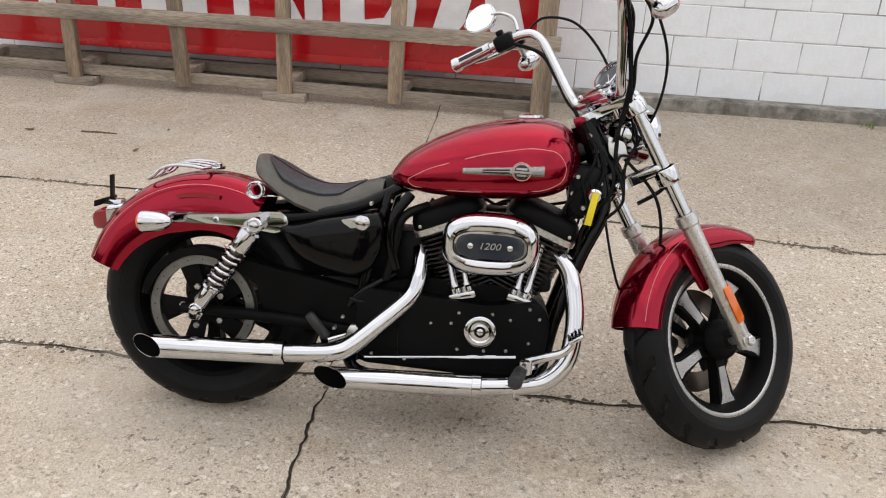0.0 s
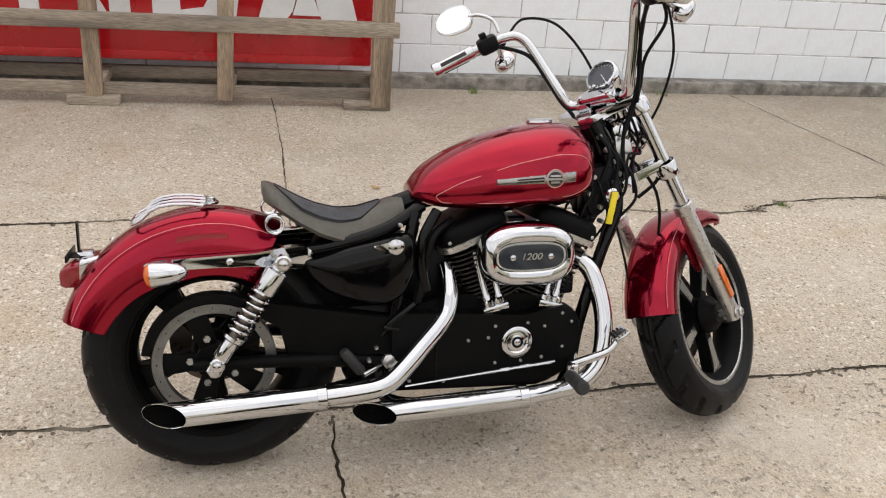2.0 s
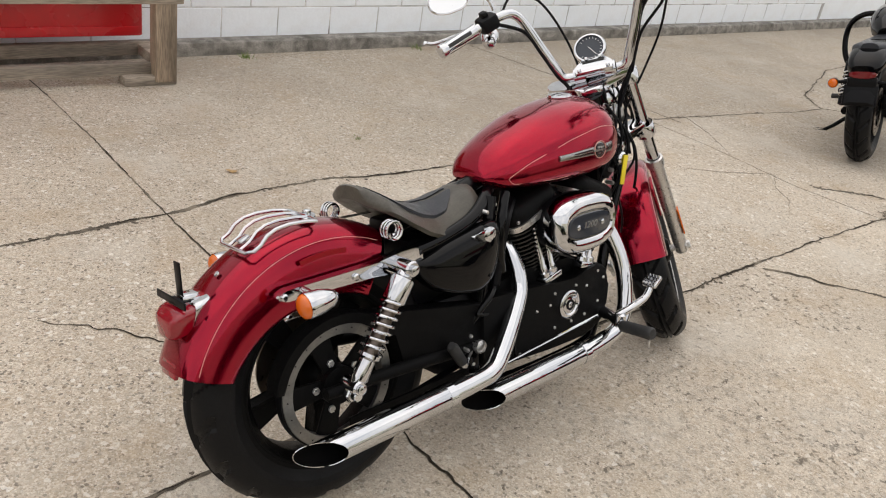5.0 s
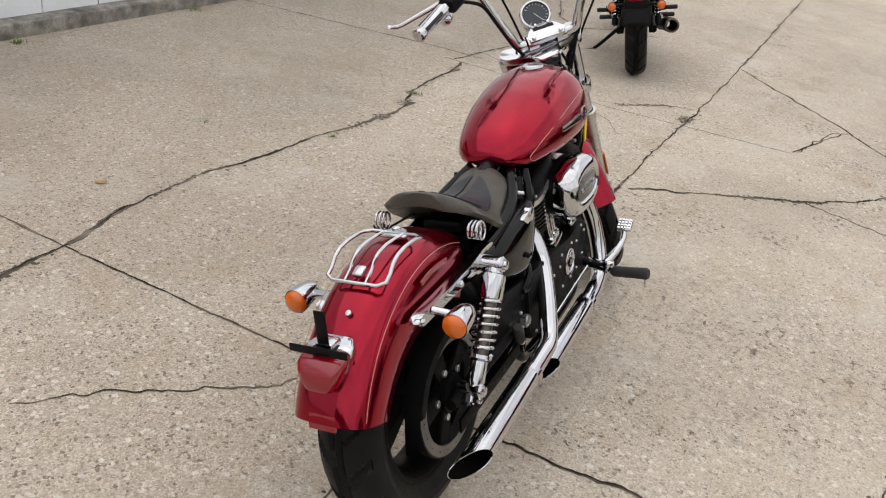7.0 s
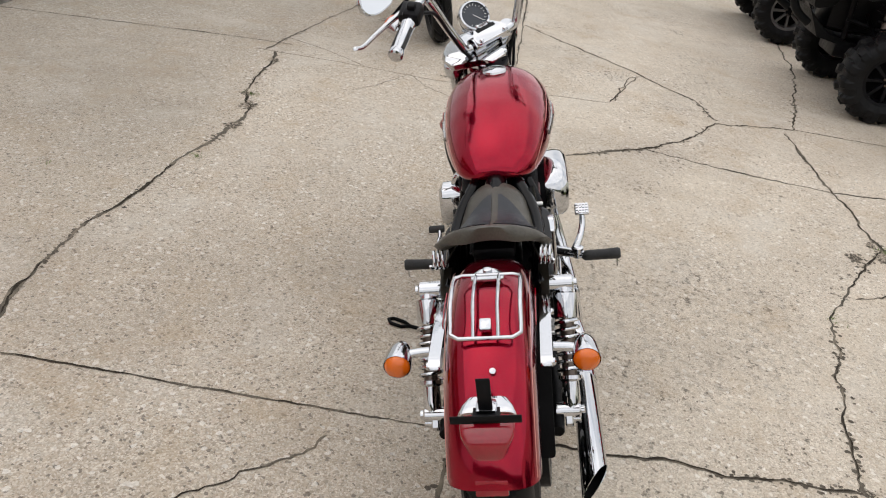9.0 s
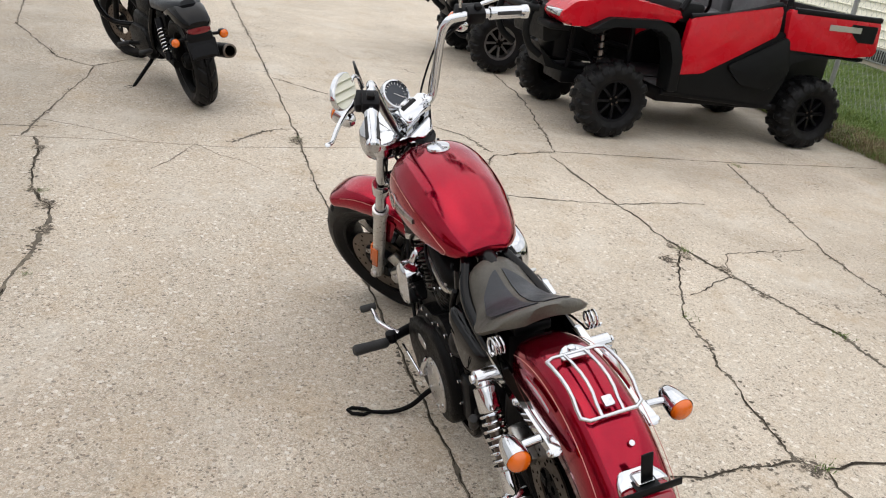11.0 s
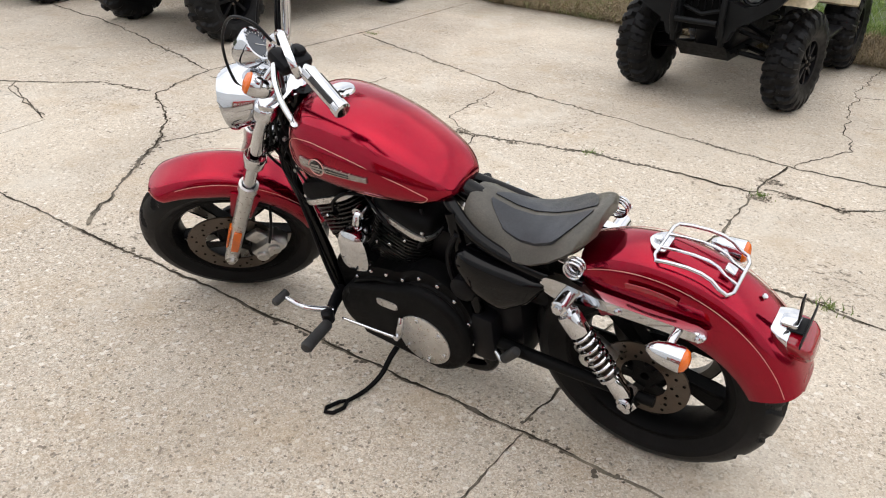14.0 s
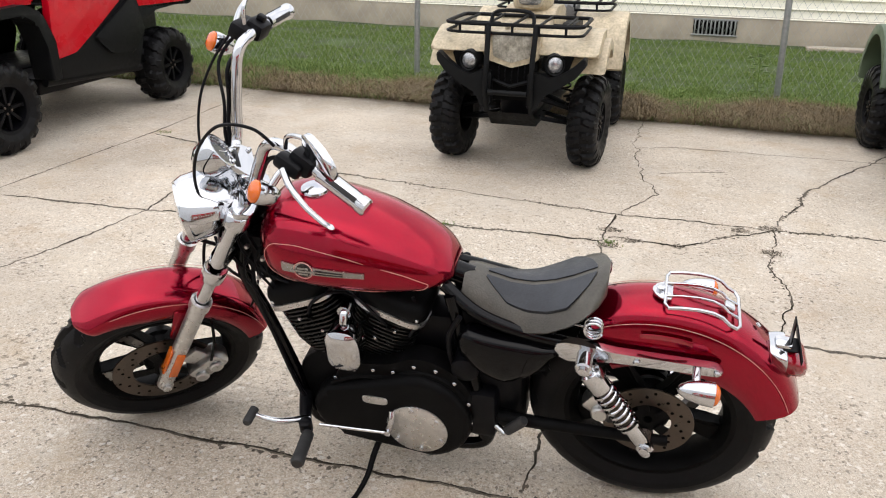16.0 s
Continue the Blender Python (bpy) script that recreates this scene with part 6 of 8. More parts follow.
box(b2, (0, 0, 0), (0.065, 0.062, 0.115), 0.015, T)
for dz in (-0.028, 0.028):
    disc(b2, 0.020, 0.016, T @ Matrix.Translation((0, 0.028, dz)) @ AY, 18, 0.004)
box(b2, (0.05, -0.004, 0), (0.05, 0.02, 0.06), 0.006, T)
part("front_brake_caliper", b2, MACHINED, bike, "silver front brake caliper", m=STEER)

# front mudguard
FM = STEER @ Matrix.Translation(AXLE) @ Matrix.Rotation(radians(30), 4, "Y")
ff = fender("front_fender", (0, 0, 0), 0.326, 0.074, 62, 174, lambda t: 0.026 + 0.042 * min(1, t / 0.3) ** 0.8, bike, m=FM, tip=1.0)
tagged(ff, "candy red front mudguard with a thin cream pinstripe")
for s in SIDES:
    part("pinstripe", tube(bmesh.new(), arc((0, 0, 0), 0.310, s * 0.0695, 80, 171), 0.0008, 6), CREAM, ff, m=FM)
    b2 = slab(bmesh.new(), rounded([(-0.028, 0.16), (0.028, 0.16), (0.045, 0.285), (-0.045, 0.285)], 0.012), s * 0.072, s * 0.079, 0.003, Matrix.Rotation(radians(-30), 4, "Y"))
    part("fender_bracket", b2, RED, ff, m=FM)

# handlebar
# the bars sit a few degrees turned and tilted in their clamps
BARS = Matrix.Translation((0.0155, 0, -0.0145)) @ STEER @ Matrix.Translation((0.055, -0.018, 0.05)) @ Matrix.Rotation(radians(3.7), 4, "X") @ Matrix.Rotation(radians(-3), 4, "Z") @ Matrix.Translation((-0.055, 0, -0.05))
hb = [(0.048, 0.0, 0.045), (0.048, 0.062, 0.045), (0.046, 0.092, 0.053), (0.050, 0.107, 0.085), (0.066, 0.134, 0.15), (0.080, 0.160, 0.22), (0.083, 0.174, 0.252), (0.075, 0.192, 0.275), (0.055, 0.216, 0.284), (0.035, 0.245, 0.285), (0.000, 0.287, 0.286), (-0.076, 0.376, 0.284)]
full = [(x, -y, z) for x, y, z in hb[:0:-1]] + hb
b2 = tube(bmesh.new(), curve(full, 7), 0.0135, 18)
bar = part("handlebar", b2, CHROME, bike, "tall chrome handlebar", m=BARS)
for s in SIDES:
    b2 = tube(bmesh.new(), [(0.052, s * 0.045, -0.01), (0.048, s * 0.045, 0.045)], 0.017, 14)
    lathe(b2, [(0.024, -0.016), (0.024, 0.016)], Matrix.Translation((0.048, s * 0.045, 0.045)) @ AY, 18)
    part("riser", b2, CHROME, bike, "chrome handlebar riser", m=BARS)
b2 = slab(bmesh.new(), rounded([(0.018, -0.056), (0.050, -0.056), (0.088, -0.026), (0.088, 0.026), (0.050, 0.056), (0.018, 0.056)], 0.012), 0, 0.014, 0.004, Matrix.Translation((0.004, 0, 0.052)) @ Matrix.Rotation(radians(-6), 4, "Y") @ FLAT)
part("riser_clamp", b2, CHROME, bike, "chrome top clamp", m=BARS)
b2 = bmesh.new()
box(b2, (0.066, 0, 0.0105), (0.014, 0.066, 0.010), 0.002, Matrix.Translation((0.004, 0, 0.052)) @ Matrix.Rotation(radians(-6), 4, "Y"))
for x, y in ((0.026, -0.042), (0.026, 0.042), (0.078, -0.020), (0.078, 0.020)):
    part("clamp_bolt", lathe(bmesh.new(), [(0.0065, 0), (0.0065, 0.005), (0.004, 0.008), (0, 0.008)], Matrix.Translation((0.004, 0, 0.052)) @ Matrix.Rotation(radians(-6), 4, "Y") @ Matrix.Translation((x, y, 0.014)), 10), CHROME, bike, m=BARS)
part("indicator_strip", b2, GLOSS, bike, m=BARS)
b2 = lathe(bmesh.new(), [(0.022, 0), (0.022, 0.022), (0.016, 0.026), (0.010, 0.022), (0, 0.022)], Matrix.Translation((-0.005, 0, -0.008)), 24)
part("steering_lock", b2, BLACK, bike, m=BARS)
# speedometer
SP = Matrix.Translation((0.121, 0.006, 0.080)) @ Matrix.Rotation(radians(-32), 4, "Y")
b2 = lathe(bmesh.new(), [(0, -0.055), (0.030, -0.05), (0.044, -0.03), (0.047, 0.0), (0.049, 0.012), (0.046, 0.019), (0.041, 0.020), (0.040, 0.013)], SP, 36)
sp = part("speedometer", b2, CHROME, bike, "round chrome speedometer with a black dial", m=BARS)
part("dial", lathe(bmesh.new(), [(0.0405, 0.013), (0, 0.0135)], SP, 36), GLASSY, sp, m=BARS)
b2 = bmesh.new()
for k in range(17):
    T = SP @ Matrix.Rotation(radians(-225 + 270 * k / 16), 4, "Z")
    box(b2, (0.034, 0, 0.0142), (0.006, 0.0011, 0.0006), 0, T)
box(b2, (0.012, 0.0, 0.0146), (0.036, 0.0016, 0.0006), 0, SP @ Matrix.Rotation(radians(215), 4, "Z"))
part("dial_marks", b2, WHITE, sp, m=BARS)

# headlamp with visor
HEAD = Matrix.Translation((0, 0, -0.026)) @ STEER
HL = Matrix.Translation((0.142, 0, -0.078)) @ Matrix.Rotation(radians(30), 4, "Y") @ AX
b2 = lathe(bmesh.new(), [(0, -0.085), (0.03, -0.082), (0.058, -0.06), (0.072, -0.02), (0.076, 0.02), (0.080, 0.026), (0.078, 0.038), (0.070, 0.040)], HL, 40)
hl = part("headlamp", b2, CHROME, bike, "round chrome headlamp under a chrome visor", m=HEAD)
part("headlamp_lens", lathe(bmesh.new(), [(0.071, 0.038), (0.05, 0.046), (0, 0.050)], HL, 36), mat("headlamp_glass", (0.75, 0.77, 0.78), 0.06, 0.5, 1.0, var=0.1, fine=40), hl, m=HEAD)
rings = []
for x, w, z, d in ((0.035, 0.046, 0.008, 0.02), (0.07, 0.066, 0.022, 0.04), (0.115, 0.082, 0.024, 0.055), (0.155, 0.086, 0.014, 0.065), (0.188, 0.078, -0.006, 0.055), (0.206, 0.056, -0.022, 0.03)):
    top = [Vector((x, w * math.sin(a), z - d * (1 - math.cos(a)))) for a in (radians(-80 + 160 * k / 14) for k in range(15))]
    rings.append(top + [p + Vector((-0.003, -0.003 * math.copysign(1, p.y), -0.004)) for p in top[::-1]])
part("headlamp_visor", loft(bmesh.new(), rings), CHROME, bike, "chrome headlamp visor", m=HEAD)

# bar ends: grips, switches, levers, mirrors, indicators
for s in SIDES:
    a, b = Vector((0.000, s * 0.287, 0.286)), Vector((-0.076, s * 0.376, 0.284))
    M = along(a, b)
    L = (b - a).length
    b2 = lathe(bmesh.new(), [(0.0135, 0.0), (0.0195, 0.002), (0.0185, 0.012), (0.0180, L - 0.014), (0.0205, L - 0.010), (0.0205, L + 0.006), (0.016, L + 0.010), (0, L + 0.010)], M, 24)
    grip = part("grip", b2, CHROME, bike, "chrome handlebar grip with black rubber pads", m=BARS)
    for k in range(3):
        T = M @ Matrix.Rotation(2 * math.pi * k / 3 + 0.5, 4, "Z")
        b2 = bmesh.new()
        box(b2, (0.0180, 0, L * 0.52), (0.003, 0.011, L * 0.66), 0.001, T)
        part("grip_pad", b2, GRIP, grip, m=BARS)
    c = Vector((0.028, s * 0.255, 0.285))
    b2 = bmesh.new()
    T = along(c, b)
    box(b2, (0, 0, 0), (0.050, 0.046, 0.060), 0.012, T)
    box(b2, (0.0, 0.028, 0.004), (0.022, 0.018, 0.020), 0.004, T)
    part("switch_housing", b2, BLACK, bike, "black switch housing", m=BARS)
    # clamp and reservoir or perch
    b2 = bmesh.new()
    box(b2, (0, 0, 0), (0.036, 0.066, 0.032) if s > 0 else (0.050, 0.078, 0.042), 0.010, Matrix.Translation((0.058, s * 0.258, 0.274)) @ Matrix.Rotation(radians(s * 42), 4, "Z"))
    part("master_cylinder" if s < 0 else "clutch_perch", b2, BLACK, bike, m=BARS)
    b2 = tube(bmesh.new(), curve([(0.072, s * 0.268, 0.268), (0.066, s * 0.31, 0.262), (0.046, s * 0.37, 0.262), (0.022, s * 0.42, 0.268), (0.016, s * 0.445, 0.280)], 6), [0.008, 0.0055], 10)
    lathe(b2, [(0, -0.008), (0.008, 0), (0, 0.008)], Matrix.Translation((0.016, s * 0.445, 0.280)), 10)
    part("lever", b2, CHROME, bike, "polished hand lever", m=BARS)
    # mirror
    stem = curve([(0.070, s * 0.235, 0.300), (0.080, s * 0.245, 0.335), (0.072, s * 0.275, 0.362), (0.058, s * 0.302, 0.372)], 5)
    mir = part("mirror_stem", tube(bmesh.new(), stem, 0.0055, 10), CHROME, bike, "chrome rear-view mirror on a curved stem", m=BARS)
    shape = [(-0.055, -0.030), (-0.035, -0.043), (0.02, -0.042), (0.058, -0.024), (0.066, 0.004), (0.050, 0.030), (0.005, 0.043), (-0.045, 0.034), (-0.062, 0.004)]
    T = Matrix.Translation((0.049, s * 0.347, 0.375)) @ Matrix.Rotation(radians(s * 20), 4, "Z") @ Matrix.Rotation(radians(30), 4, "Y") @ Matrix.Rotation(radians(90), 4, "Z") @ Matrix.Diagonal((0.94 * s, 1, 0.94, 1))
    b2 = slab(bmesh.new(), rounded(shape, 0.02, 4), -0.008, 0.006, 0.004, T)
    part("mirror_shell", b2, CHROME, mir, m=BARS)
    b2 = slab(bmesh.new(), [(x * 0.92, z * 0.92) for x, z in rounded(shape, 0.02, 4)], 0.0055, 0.0072, 0, T)
    part("mirror_glass", b2, MIRROR, mir, m=BARS)
    # front indicator, lens towards the rear
    c = Vector((0.103, s * 0.279, 0.208))
    b2 = lathe(bmesh.new(), [(0.026, -0.014), (0.0268, -0.006), (0.026, 0.006), (0.023, 0.024), (0.015, 0.038), (0, 0.045)], along(c, c + Vector((-0.94, 0, -0.15))), 26)
    sh = part("turn_signal", b2, CHROME, bike, "chrome bullet turn signal with an amber lens", m=BARS)
    b2 = lathe(bmesh.new(), [(0.025, -0.012), (0.025, -0.018), (0.019, -0.025), (0, -0.029)], along(c, c + Vector((-0.94, 0, -0.15))), 26)
    part("lens", b2, AMBER, sh, "amber lens", m=BARS)
    part("stalk", tube(bmesh.new(), [c + Vector((-0.012, 0, 0.0)), (0.075, s * 0.262, 0.245), (0.055, s * 0.245, 0.276)], 0.008, 10), CHROME, sh, m=BARS)

# cables
for pts, r in (([(0.05, -0.225, 0.265), (0.095, -0.178, 0.215), (0.080, -0.142, 0.14), (0.062, -0.115, 0.06), (0.02, -0.05, -0.05), (-0.03, -0.04, -0.14)], 0.0055),
               ([(0.075, -0.25, 0.265), (0.105, -0.225, 0.19), (0.085, -0.150, 0.12), (0.065, -0.11, 0.04), (0.0, -0.05, -0.06)], 0.0045),
               ([(0.085, -0.255, 0.27), (0.118, -0.232, 0.18), (0.130, -0.195, 0.08), (0.110, -0.13, -0.02), (0.05, -0.06, -0.10), (-0.03, -0.04, -0.16)], 0.0036),
               ([(0.055, -0.222, 0.258), (0.085, -0.165, 0.19), (0.070, -0.128, 0.09), (0.056, -0.098, 0.01), (0.085, -0.066, -0.08), (0.118, -0.070, -0.16), (0.104, -0.050, -0.235), (0.02, -0.02, -0.245)], 0.0056),
               ([(0.10, -0.04, -0.03), (0.06, -0.06, -0.09), (0.00, -0.055, -0.13), (-0.04, -0.05, -0.20)], 0.0042),
               ([(0.09, -0.02, -0.06), (0.04, -0.065, -0.12), (-0.01, -0.06, -0.10), (-0.05, -0.05, -0.15)], 0.0036),
               ([(0.11, 0.03, -0.03), (0.06, 0.06, -0.10), (0.00, 0.055, -0.14), (-0.04, 0.05, -0.22)], 0.0042),
               ([(0.035, 0.225, 0.268), (0.062, 0.168, 0.215), (0.052, 0.136, 0.14), (0.036, 0.108, 0.07), (0.03, 0.085, 0.03), (-0.01, 0.04, -0.05)], 0.0055),
               ([(0.085, 0.215, 0.285), (0.135, 0.185, 0.300), (0.185, 0.125, 0.245), (0.190, 0.08, 0.12), (0.14, 0.05, -0.02), (0.03, 0.03, -0.14)], 0.0038),
               ([(0.02, -0.03, -0.10), (0.05, -0.06, -0.25), (0.02, -0.02, -0.40), (-0.02, 0.07, -0.52), (-0.03, 0.09, -0.60)], 0.0045)):
    part("cable", tube(bmesh.new(), curve(pts, 8), r, 8), BLACK, bike, "black control cable", m=BARS)
for pts, r in (([(1.02, -0.04, 0.74), (1.0, -0.06, 0.68), (0.98, -0.05, 0.62), (0.93, -0.05, 0.60)], 0.008),
               ([(1.03, 0.03, 0.74), (1.03, 0.075, 0.60), (0.985, 0.10, 0.45), (0.94, 0.115, 0.30), (0.90, 0.12, 0.22)], 0.006),
               ([(1.02, 0.05, 0.72), (0.995, 0.07, 0.66), (0.92, 0.08, 0.635), (0.80, 0.07, 0.63), (0.72, 0.085, 0.60), (0.70, 0.09, 0.53)], 0.0045),
               ([(0.60, 0.07, 0.63), (0.58, 0.09, 0.58), (0.61, 0.095, 0.52)], 0.0045),
               ([(0.47, 0.11, 0.62), (0.50, 0.115, 0.55), (0.49, 0.11, 0.45), (0.44, 0.10, 0.40)], 0.007),
               ([(0.60, -0.06, 0.63), (0.54, -0.10, 0.60), (0.52, -0.10, 0.52), (0.50, -0.10, 0.43)], 0.012),
               ([(1.07, -0.03, 0.62), (1.10, -0.05, 0.50), (1.14, -0.02, 0.42), (1.22, 0.03, 0.42)], 0.0035)):
    part("hose", tube(bmesh.new(), curve(pts, 6), r, 8), BLACK, bike)
for x, y, z, sx, sy, sz in ((1.00, 0, 0.735, 0.07, 0.09, 0.06), (0.99, -0.03, 0.66, 0.05, 0.05, 0.08), (1.0, 0.03, 0.66, 0.05, 0.05, 0.08), (0.76, 0, 0.60, 0.12, 0.09, 0.06), (0.92, -0.06, 0.45, 0.04, 0.04, 0.06)):
    part("wiring_box", box(bmesh.new(), (x, y, z), (sx, sy, sz), 0.012), BLACK, bike)
# fittings round the steering head
rnd = random.Random(8)
for x, y, z in ((0.985, -0.072, 0.735), (1.005, -0.075, 0.655), (1.015, -0.07, 0.615), (0.975, -0.07, 0.690), (1.045, -0.065, 0.720), (0.99, 0.075, 0.70), (1.01, 0.078, 0.64), (1.03, 0.07, 0.73)):
    q = 1 if y > 0 else -1
    part("frame_bolt", lathe(bmesh.new(), [(0.0065, -0.02), (0.0065, 0.003), (0.005, 0.006), (0, 0.006)], Matrix.Translation((x, y, z)) @ (AY if q > 0 else AYR), 10), SILVER, bike)
for q in SIDES:
    part("neck_plate", slab(bmesh.new(), rounded([(0.965, 0.755), (1.045, 0.765), (1.060, 0.71), (1.02, 0.635), (0.985, 0.625), (0.965, 0.68)], 0.02), q * 0.045, q * 0.066, 0.006), BLACK, bike, "black steering head cover")
    for k in range(3):
        a0 = Vector((0.96 + 0.03 * k, q * (0.055 + 0.01 * k), 0.76 - 0.02 * k))
        part("wire", tube(bmesh.new(), curve([a0, a0 + Vector((0.02, q * 0.02, -0.06)), a0 + Vector((rnd.uniform(-0.02, 0.03), q * 0.022, -0.12)), a0 + Vector((-0.02, q * 0.005, -0.20))], 5), 0.0035, 6), BLACK, bike)
# swingarm pivot, brackets and bolts behind the rear header
b2 = lathe(bmesh.new(), [(0.020, -0.03), (0.020, 0.004), (0.014, 0.008), (0, 0.008)], Matrix.Translation((0.425, -0.122, 0.285)) @ AYR, 6)
part("pivot_bolt", b2, SILVER, bike, "swingarm pivot bolt")
for x, y, z in ((0.392, -0.118, 0.322), (0.452, -0.112, 0.345), (0.405, -0.112, 0.240), (0.470, -0.105, 0.262), (0.372, -0.128, 0.292), (0.505, -0.090, 0.640), (0.455, -0.112, 0.632), (0.530, -0.088, 0.610)):
    part("frame_bolt", lathe(bmesh.new(), [(0.0055, -0.03), (0.0055, 0.003), (0.004, 0.006), (0, 0.006)], Matrix.Translation((x, y, z)) @ AYR, 8), SILVER, bike)
for pts, rad in (([(0.52, -0.075, 0.44), (0.47, -0.115, 0.415), (0.43, -0.118, 0.385), (0.40, -0.105, 0.34)], 0.010), ([(0.555, -0.08, 0.66), (0.515, -0.105, 0.60), (0.508, -0.105, 0.53), (0.525, -0.095, 0.46)], 0.014), ([(0.50, -0.09, 0.40), (0.455, -0.12, 0.37), (0.41, -0.12, 0.375)], 0.007)):
    part("hose", tube(bmesh.new(), curve(pts, 6), rad, 10), GLOSS, bike)
b2 = bmesh.new()
box(b2, (0.43, -0.105, 0.352), (0.075, 0.012, 0.020), 0.003)
for k in range(5):
    box(b2, (0.402 + 0.014 * k, -0.112, 0.342), (0.007, 0.010, 0.016), 0.001)
part("toothed_bracket", b2, SATIN, bike)
# bolts, clips and a pale bracket on the steering head itself
for q in SIDES:
    for x, y, z in ((1.008, 0.040, 0.838), (1.052, 0.041, 0.770), (1.030, 0.041, 0.803), (1.072, 0.040, 0.738)):
        part("head_clip", lathe(bmesh.new(), [(0.008, -0.01), (0.008, 0.003), (0.005, 0.007), (0, 0.007)], Matrix.Translation((x, q * y, z)) @ (AY if q > 0 else AYR), 10), SILVER, bike)
    part("lamp_bracket", slab(bmesh.new(), rounded([(1.055, 0.842), (1.100, 0.828), (1.112, 0.790), (1.085, 0.775), (1.062, 0.800)], 0.008), q * 0.030, q * 0.036, 0.001), MACHINED, bike, "pale metal lamp bracket")
    for k in range(4):
        a0 = Vector((1.00 + 0.022 * k, q * (0.046 + 0.004 * k), 0.845 - 0.022 * k))
        part("wire", tube(bmesh.new(), curve([a0, a0 + Vector((0.028, q * 0.018, -0.045)), a0 + Vector((0.012 + 0.008 * k, q * 0.024, -0.105)), a0 + Vector((-0.012, q * 0.014, -0.16))], 5), 0.0042, 6), BLACK, bike)
# ignition, key and yellow tag
b2 = lathe(bmesh.new(), [(0.020, -0.02), (0.020, 0.012), (0.015, 0.018), (0, 0.018)], Matrix.Translation((1.030, -0.082, 0.688)) @ AYR, 22)
part("ignition_switch", b2, CHROME, bike, "chrome ignition switch")
b2 = bmesh.new()
box(b2, (1.022, -0.104, 0.655), (0.018, 0.004, 0.086), 0.001, Matrix.Translation((1.035, -0.098, 0.64)) @ Matrix.Rotation(radians(10), 4, "Y") @ Matrix.Translation((-1.035, 0.098, -0.64)))
part("key_tag", b2, YELLOW, bike, "yellow key tag")


# ---- the other vehicles ----
UTVRED = mat("red_plastic_panel", (0.46, 0.003, 0.013), 0.28, 0.0, 0.15, spec=0.3, var=0.05, scale=3)
CHARCOAL = mat("charcoal_plastic", (0.0045, 0.005, 0.0055), 0.5, spec=0.14, var=0.2, bump=0.12, bump_scale=500)
GREYRIM = mat("grey_rim", (0.16, 0.155, 0.15), 0.4, 0.7, var=0.15)
CAMO = mat("tan_camouflage_plastic", (0.50, 0.42, 0.285), 0.45, var=0.25, scale=18, fine=60, stain=0.5, stain_scale=9, stain_col=(0.24, 0.19, 0.12))
PRINT = mat("printed_camouflage", (0.30, 0.28, 0.23), 0.35, var=0.35, scale=30, fine=90, stain=0.9, stain_scale=22, stain_col=(0.12, 0.11, 0.08))
GREEN = mat("dull_green_plastic", (0.09, 0.125, 0.075), 0.45, var=0.1, scale=6)
LAMPGLASS = mat("lamp_glass", (0.34, 0.345, 0.35), 0.10, 0.6, 1.0, var=0.5, scale=45)
GREYSEAT = mat("grey_vinyl", (0.10, 0.10, 0.105), 0.55, var=0.2, bump=0.2)


def lug_tyre(R, W, rim, n=15):
    """A knobbly off-road tyre round the local y axis: carcass with staggered raised lugs."""
    b2 = bmesh.new()
    seg, m = n * 10, 26
    rings = []
    for i in range(seg):
        th = 2 * math.pi * i / seg
        ring = []
        for k in range(m + 1):
            a = math.pi * (k / m) - math.pi / 2
            sn = math.sin(a)
            y = math.copysign(abs(sn) ** 0.7, sn) * W / 2 * (0.8 if k in (0, m) else 1)
            r = rim + (R - 0.02 - rim) * (max(0.0, math.cos(a)) ** 0.45)
            if r > rim + (R - rim) * 0.45:
                u = (i / 10 + (0.5 if y > 0 else 0) + abs(y) / W * 0.7) % 1.0
                w = 0.5 if abs(y) > W * 0.16 else 0.42
                if u < w and abs(y) > W * 0.03:
                    r += 0.02 * (1 if abs(y) < W * 0.44 else 0.6)
                    y *= 1.03
            ring.append(b2.verts.new((r * math.cos(th), y, r * math.sin(th))))
        rings.append(ring)
    for i in range(seg):
        a, b = rings[i], rings[(i + 1) % seg]
        for k in range(m):
            b2.faces.new((a[k], a[k + 1], b[k + 1], b[k]))
    return b2


